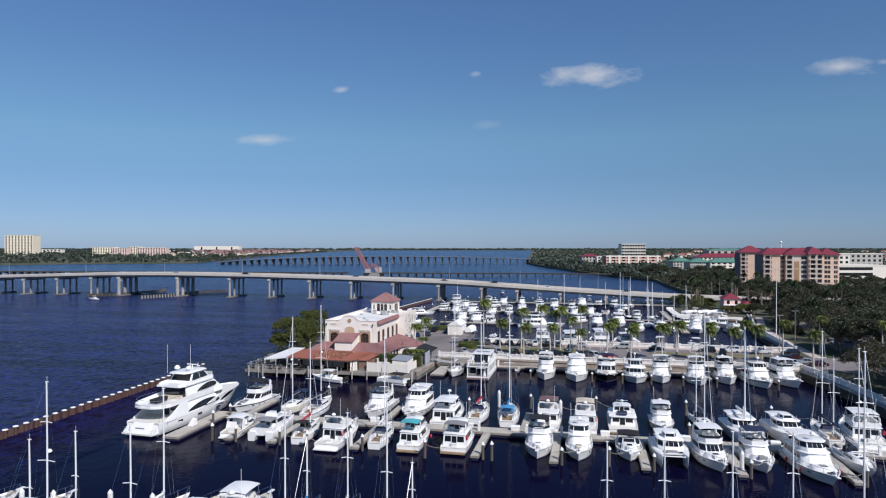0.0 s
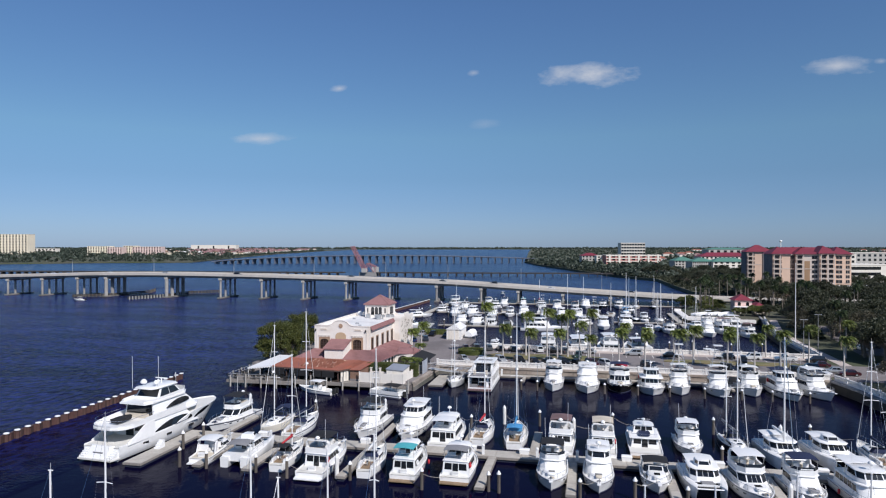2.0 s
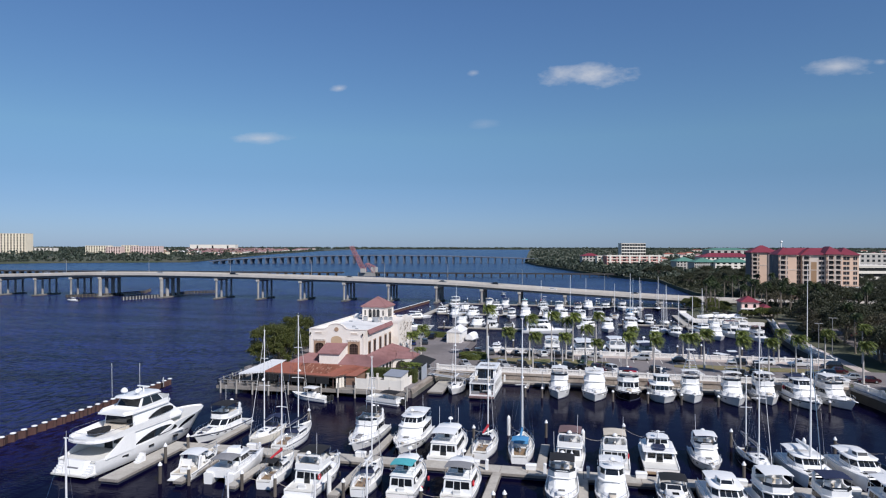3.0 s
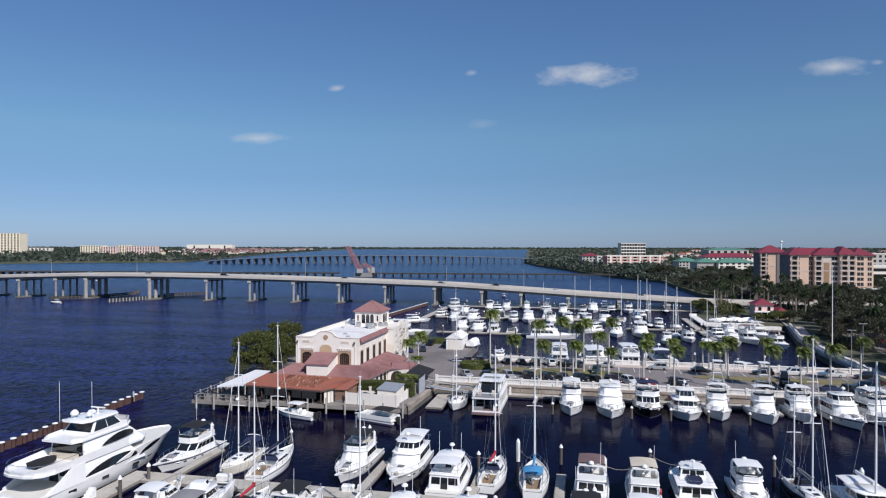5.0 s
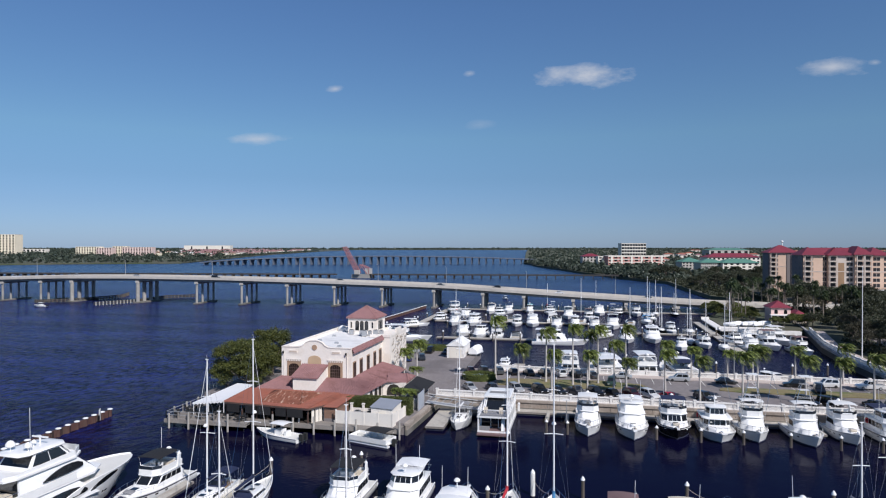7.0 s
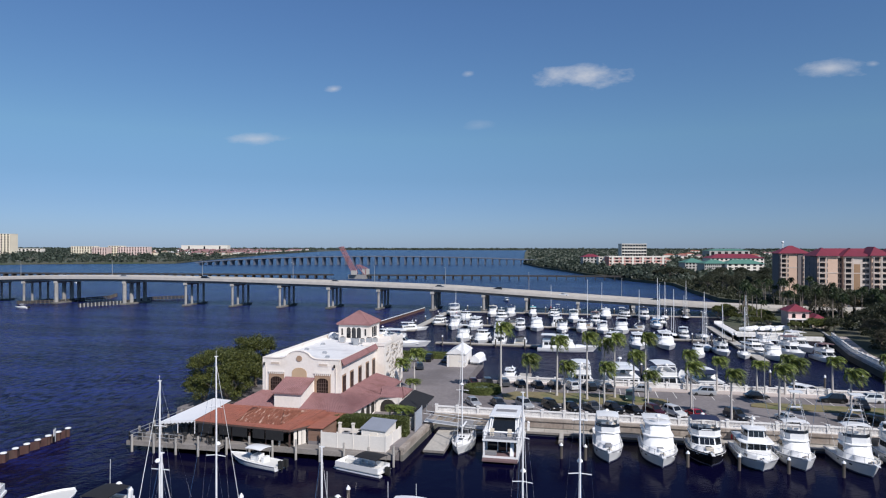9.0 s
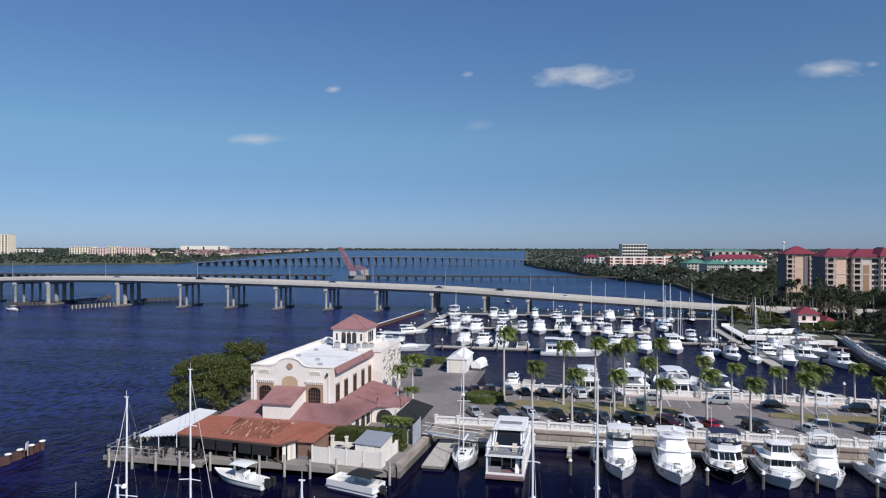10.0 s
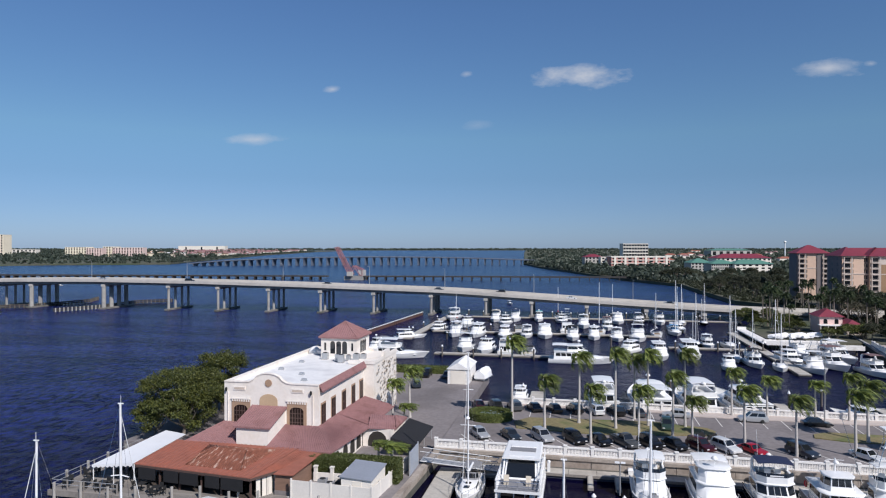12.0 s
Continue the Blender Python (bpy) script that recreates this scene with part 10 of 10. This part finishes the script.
# ---- distant buildings ----
def far_building(name, label, across, ahead, w, d, z0, z1, wall, floors, bays, roof=None, roof_h=2.0, cat="building", glass=0.24):
    """A plain far block with rows of windows; it faces the start of the flight."""
    x, y = far_xy(across, ahead)
    b = thing(name, label, cat, at=pose(x, y, 0, 0, 0, 11.9))
    part("wall", Geo().box(-w / 2, w / 2, 0, d, z0, z1), wall, b)
    if roof is None:
        part("parapet", Geo().box(-w / 2 - 0.2, w / 2 + 0.2, -0.2, d + 0.2, z1, z1 + 0.5), OFFWHITE, b)
    else:
        part("roof", hip_roof(Geo(), -w / 2, w / 2, 0, d, z1, roof_h, 0.8), roof, b)
    fh = (z1 - z0) / floors
    if ahead > 1000:   # panes too small to tell apart
        g = Geo()
        for k in range(floors):
            for i in range(bays):
                x, z = -w / 2 + (i + 0.5) * w / bays, z0 + k * fh
                g.box(x - w / bays * glass, x + w / bays * glass, -0.08, -0.003, z + 0.18 * fh, z + 0.84 * fh)
        tagged(part("window", g, GLASS, b), kind="stuff")
        return b
    me = Geo().box(-w / bays * glass, w / bays * glass, -0.08, -0.003, 0.25 * fh, 0.78 * fh).mesh("window", GLASS)
    for k in range(floors):
        for i in range(bays):
            ob = new("window", me)
            ob.parent, ob.location = b, (-w / 2 + (i + 0.5) * w / bays, 0, z0 + k * fh)
    return b


far_building("residential_tower", "tall cream residential tower on the north bank", -1052.6, 1560, 70, 30, 1.5, 51, YELLOW, 13, 9)
far_building("condominium", "long pale yellow condominium block on the north bank", -779.8, 1440, 52, 20, 1.5, 22, YELLOW, 6, 9)
far_building("condominium", "cream condominium block on the north bank", -741.1, 1435, 33, 20, 1.5, 20, PINK, 6, 6)
far_building("condominium", "cream and pink condominium block on the north bank", -680.7, 1460, 66, 20, 1.5, 21, PINK, 6, 11)
far_building("condominium", "pale yellow condominium block on the north bank", -727.3, 1475, 30, 20, 1.5, 23, YELLOW, 6, 5)
far_building("warehouse", "long low white warehouse on the north bank", -1025.6, 2850, 200, 40, 1.5, 24, OFFWHITE, 1, 3, glass=0.05)
far_building("white_office", "low white building among the trees on the north bank", -1196.5, 1900, 90, 20, 1.5, 14, OFFWHITE, 2, 8)
far_building("office_block", "white concrete-framed office block with dark glass", 326.5, 1120, 42, 22, 2, 28.5, OFFWHITE, 5, 9, glass=0.44)
pk = far_building("parking_block", "coral and white stepped waterfront block", 233.0, 790, 68, 24, 1.8, 12.4, mat("coral_stucco", (0.48, 0.22, 0.19), 0.85, var=0.12, fine=0.4, coarse=0.06), 3, 11, glass=0.3)
for z in (4.6, 8.2, 11.6):
    part("white_band", Geo().box(-34.1, 34.1, -0.35, -0.085, z, z + 0.9), OFFWHITE, pk)
for i in range(6):
    part("stair_tower", Geo().box(-31 + 12 * i, -28.6 + 12 * i, -0.6, -0.36, 1.8, 13.6), OFFWHITE, pk)
far_building("waterfront_house", "blue-grey waterfront block with a red roof", 188.1, 830, 22, 16, 1.8, 11.5, GREYSTUCCO, 3, 5, ROOFRED, 3.5)
far_building("white_block", "white stair block beside the waterfront house", 197.6, 810, 12, 12, 1.8, 11.5, OFFWHITE, 3, 2)
far_building("green_roof_block", "grey stuccoed block with green hip roofs", 219.8, 580, 18, 16, 1.8, 11.0, GREYSTUCCO, 4, 6, ROOFGREEN, 3.6)
far_building("green_roof_block", "long grey stuccoed block with green hip roofs", 225.5, 550, 20, 16, 1.8, 11.0, GREYSTUCCO, 4, 12, ROOFGREEN, 3.2)
far_building("green_roof_block", "pale stuccoed block with a green hip roof", 246.6, 545, 30, 16, 1.8, 11.0, OFFWHITE, 4, 6, ROOFGREEN, 3.4)
far_building("red_roof_block", "long red-roofed block behind the green roofs", 287.9, 650, 52, 20, 1.8, 13.6, OFFWHITE, 4, 12, ROOFRED, 4)
far_building("parking_garage", "beige concrete parking garage with dark open levels", 262.5, 390, 46, 30, 1.8, 12.6, OFFWHITE, 3, 1)
far_building("white_block", "white stuccoed block with a flat roof", 287.3, 450, 16, 14, 1.8, 18.5, OFFWHITE, 5, 4)
far_building("grey_block", "grey flat-roofed block in the town", 328.9, 490, 34, 16, 1.8, 19, GREYSTUCCO, 5, 8)
far_building("arena_roof", "low pale-green roofed hall in the distance", 643.4, 1470, 90, 40, 1.8, 15, GREYSTUCCO, 1, 6, ROOFGREEN, 4)
wt_ = thing("water_tower", "white water tower on a thin stem at the horizon", "water tower", at=pose(*far_xy(761.7, 1470), 0))
part("tank", Geo().lathe(0, 0, [(1.0, 31), (2.6, 32.6), (3.0, 34), (2.2, 35.6), (0.4, 36.2)], 14), CAPWHITE, wt_, smooth=50)
part("stem", Geo().lathe(0, 0, [(1.3, 0), (1.1, 31.2)], 10), CAPWHITE, wt_)
# scattered small houses on both banks
rnd = random.Random(8)
hm = {}
for i in range(110):
    if i % 3:
        d = rnd.uniform(1250, 2500)
        a = d * rnd.uniform(-0.440, -0.246)
        x, y = far_xy(a, d)
        if x > -640 - (y - 1000) * 0.3 or y < 800:
            continue
    else:
        d = rnd.uniform(700, 2300)
        a = d * rnd.uniform(0.299, 0.706)
    key = i % 6
    x, y = far_xy(a, d)
    if key not in hm:
        h = thing("far_house", "small far house with a hip roof among trees", "house", "far houses", at=pose(x, y, 1.5, 0, 0, 12))
        w, dd, hh = ((13, 11, 5), (16, 12, 6), (12, 10, 4), (20, 12, 6), (13, 12, 5), (12, 10, 5))[key]
        part("wall", Geo().box(-w / 2, w / 2, 0, dd, 0, hh), (OFFWHITE, YELLOW, PINK, OFFWHITE, BEIGE, OFFWHITE)[key], h)
        part("roof", hip_roof(Geo(), -w / 2, w / 2, 0, dd, hh, 2.6), (TILEPINK, WOODBROWN, TILEPINK, TILEORANGE, GREYSTUCCO, ROOFWHITE)[key], h)
        hm[key] = h
    else:
        copy_thing(hm[key], pose(x, y, 1.5, 0, 0, 12 + rnd.uniform(-20, 20)))


# roofs of the suburb behind the north shore, too many and too far to count
roofs, walls = Geo(), Geo()
for _ in range(240):
    d = rnd.uniform(1500, 2900)
    x, y = far_xy(d * rnd.uniform(-0.40, -0.20), d)
    if x > -640 - (y - 1000) * 0.3:
        continue
    w, dd, hh = rnd.uniform(11, 18), rnd.uniform(10, 13), rnd.uniform(4, 7)
    walls.box(x - w / 2, x + w / 2, y, y + dd, 1.5, 1.5 + hh)
    hip_roof(roofs, x - w / 2, x + w / 2, y, y + dd, 1.5 + hh, 2.8)
suburb = thing("far_suburb", "rows of far pale houses with red-brown roofs", "houses", kind="stuff")
tagged(part("roofs", roofs, TILEPINK, suburb), kind="stuff")
tagged(part("walls", walls, OFFWHITE, suburb), kind="stuff")


# ---- far woods ----
def woods(label, spots, seed, lo, hi, leaf, per, material=None):
    """Woodland too far to count: ragged crowns of leaf clumps."""
    rnd = random.Random(seed)
    g = Geo()
    for x, y in spots:
        h = rnd.uniform(lo, hi)
        w = h * rnd.uniform(0.45, 0.75)
        for _ in range(per):
            a, q = rnd.uniform(0, 6.283), rnd.random() ** 0.5
            p = Vector((x + w * q * math.cos(a), y + w * q * math.sin(a), 1.2 + h * (0.25 + 0.75 * rnd.random() * (1 - 0.55 * q * q))))
            s = leaf * rnd.uniform(0.6, 1.3)
            u = Vector((rnd.gauss(0, 1), rnd.gauss(0, 0.5), rnd.gauss(0, 0.6))).normalized()
            v = u.cross(Vector((rnd.gauss(0, 0.5), 1, rnd.gauss(0.4, 0.5)))).normalized()
            g.add([p - u * s, p - v * s * 0.8, p + u * s, p + v * s * 0.8], [(0, 1, 2, 3)])
    ob = part("far_woods", g, material or FARWOOD)
    tagged(ob, label, "trees", kind="stuff")


rnd = random.Random(2)
edge_n = [(-1350, 622), (-746, 712), (-680, 783), (-545, 847), (-600, 1000), (-794, 1586), (-1028, 2495)]
spots = []
for (xa, ya), (xb, yb) in zip(edge_n, edge_n[1:]):
    n = int(math.hypot(xb - xa, yb - ya) / 4)
    for i in range(n):
        u = rnd.random()
        spots.append((xa + (xb - xa) * u - rnd.uniform(3, 40), ya + (yb - ya) * u + rnd.uniform(3, 26)))
woods("low mangroves and trees along the north bank", spots, 3, 3, 6, 1.0, 28)
spots = []
while len(spots) < 1500:
    d = rnd.uniform(900, 3000)
    x, y = far_xy(d * rnd.uniform(-0.782, -0.159), d)
    if x < -640 - (y - 1000) * 0.3 and y < 3000:
        spots.append((x, y))
woods("scattered woodland on the north bank", spots, 4, 6, 11, 2.2, 12)
spots = []
while len(spots) < 2900:
    d = 480 + 3000 * rnd.random() ** 1.3
    x, y = far_xy(d * rnd.uniform(0.126, 0.792), d)
    if inside_bank(x, y) > 3 and (y < 943 or x > -70 - (y - 943) * 0.08) and not (80 < x < 125 and y < 410):
        spots.append((x, y))
woods("dense woodland on the south bank", spots, 5, 4, 7.5, 1.6, 18)
spots = []
for i in range(900):
    y = rnd.uniform(500, 950)
    spots.append((60 - inside_bank(60, y) + rnd.uniform(2, 26), y))
woods("trees along the south shore", spots, 6, 3, 6.5, 1.0, 24)
spots = []
while len(spots) < 900:
    y = 190 + 340 * rnd.random()
    x = 60 - inside_bank(60, y) + 1.5 + 70 * rnd.random() ** 1.6
    if not (298 < y < 313) and not (x > 80 and 318 < y < 395) and not (48 < x < 70 and 230 < y < 268) and not (63 < x < 96 and 168 < y < 222):
        spots.append((x, y))
woods("low dark shrubs and undergrowth on the south bank", spots, 9, 1.2, 3.6, 0.3, 60, LEAFDARK)
spots = []
for _ in range(2600):
    a = rnd.uniform(-2900, 2900)
    spots.append(far_xy(a, 3530 + 0.011 * a + rnd.uniform(0, 190)))
woods("distant tree line on the horizon", spots, 7, 6, 12, 4.5, 6)

# ---- set out at true size ----
for ob in [o for o in scene.objects if o.parent is None and o.type in ("MESH", "EMPTY")]:
    ob.matrix_basis = Matrix.Scale(TRUE_SIZE, 4) @ ob.matrix_basis
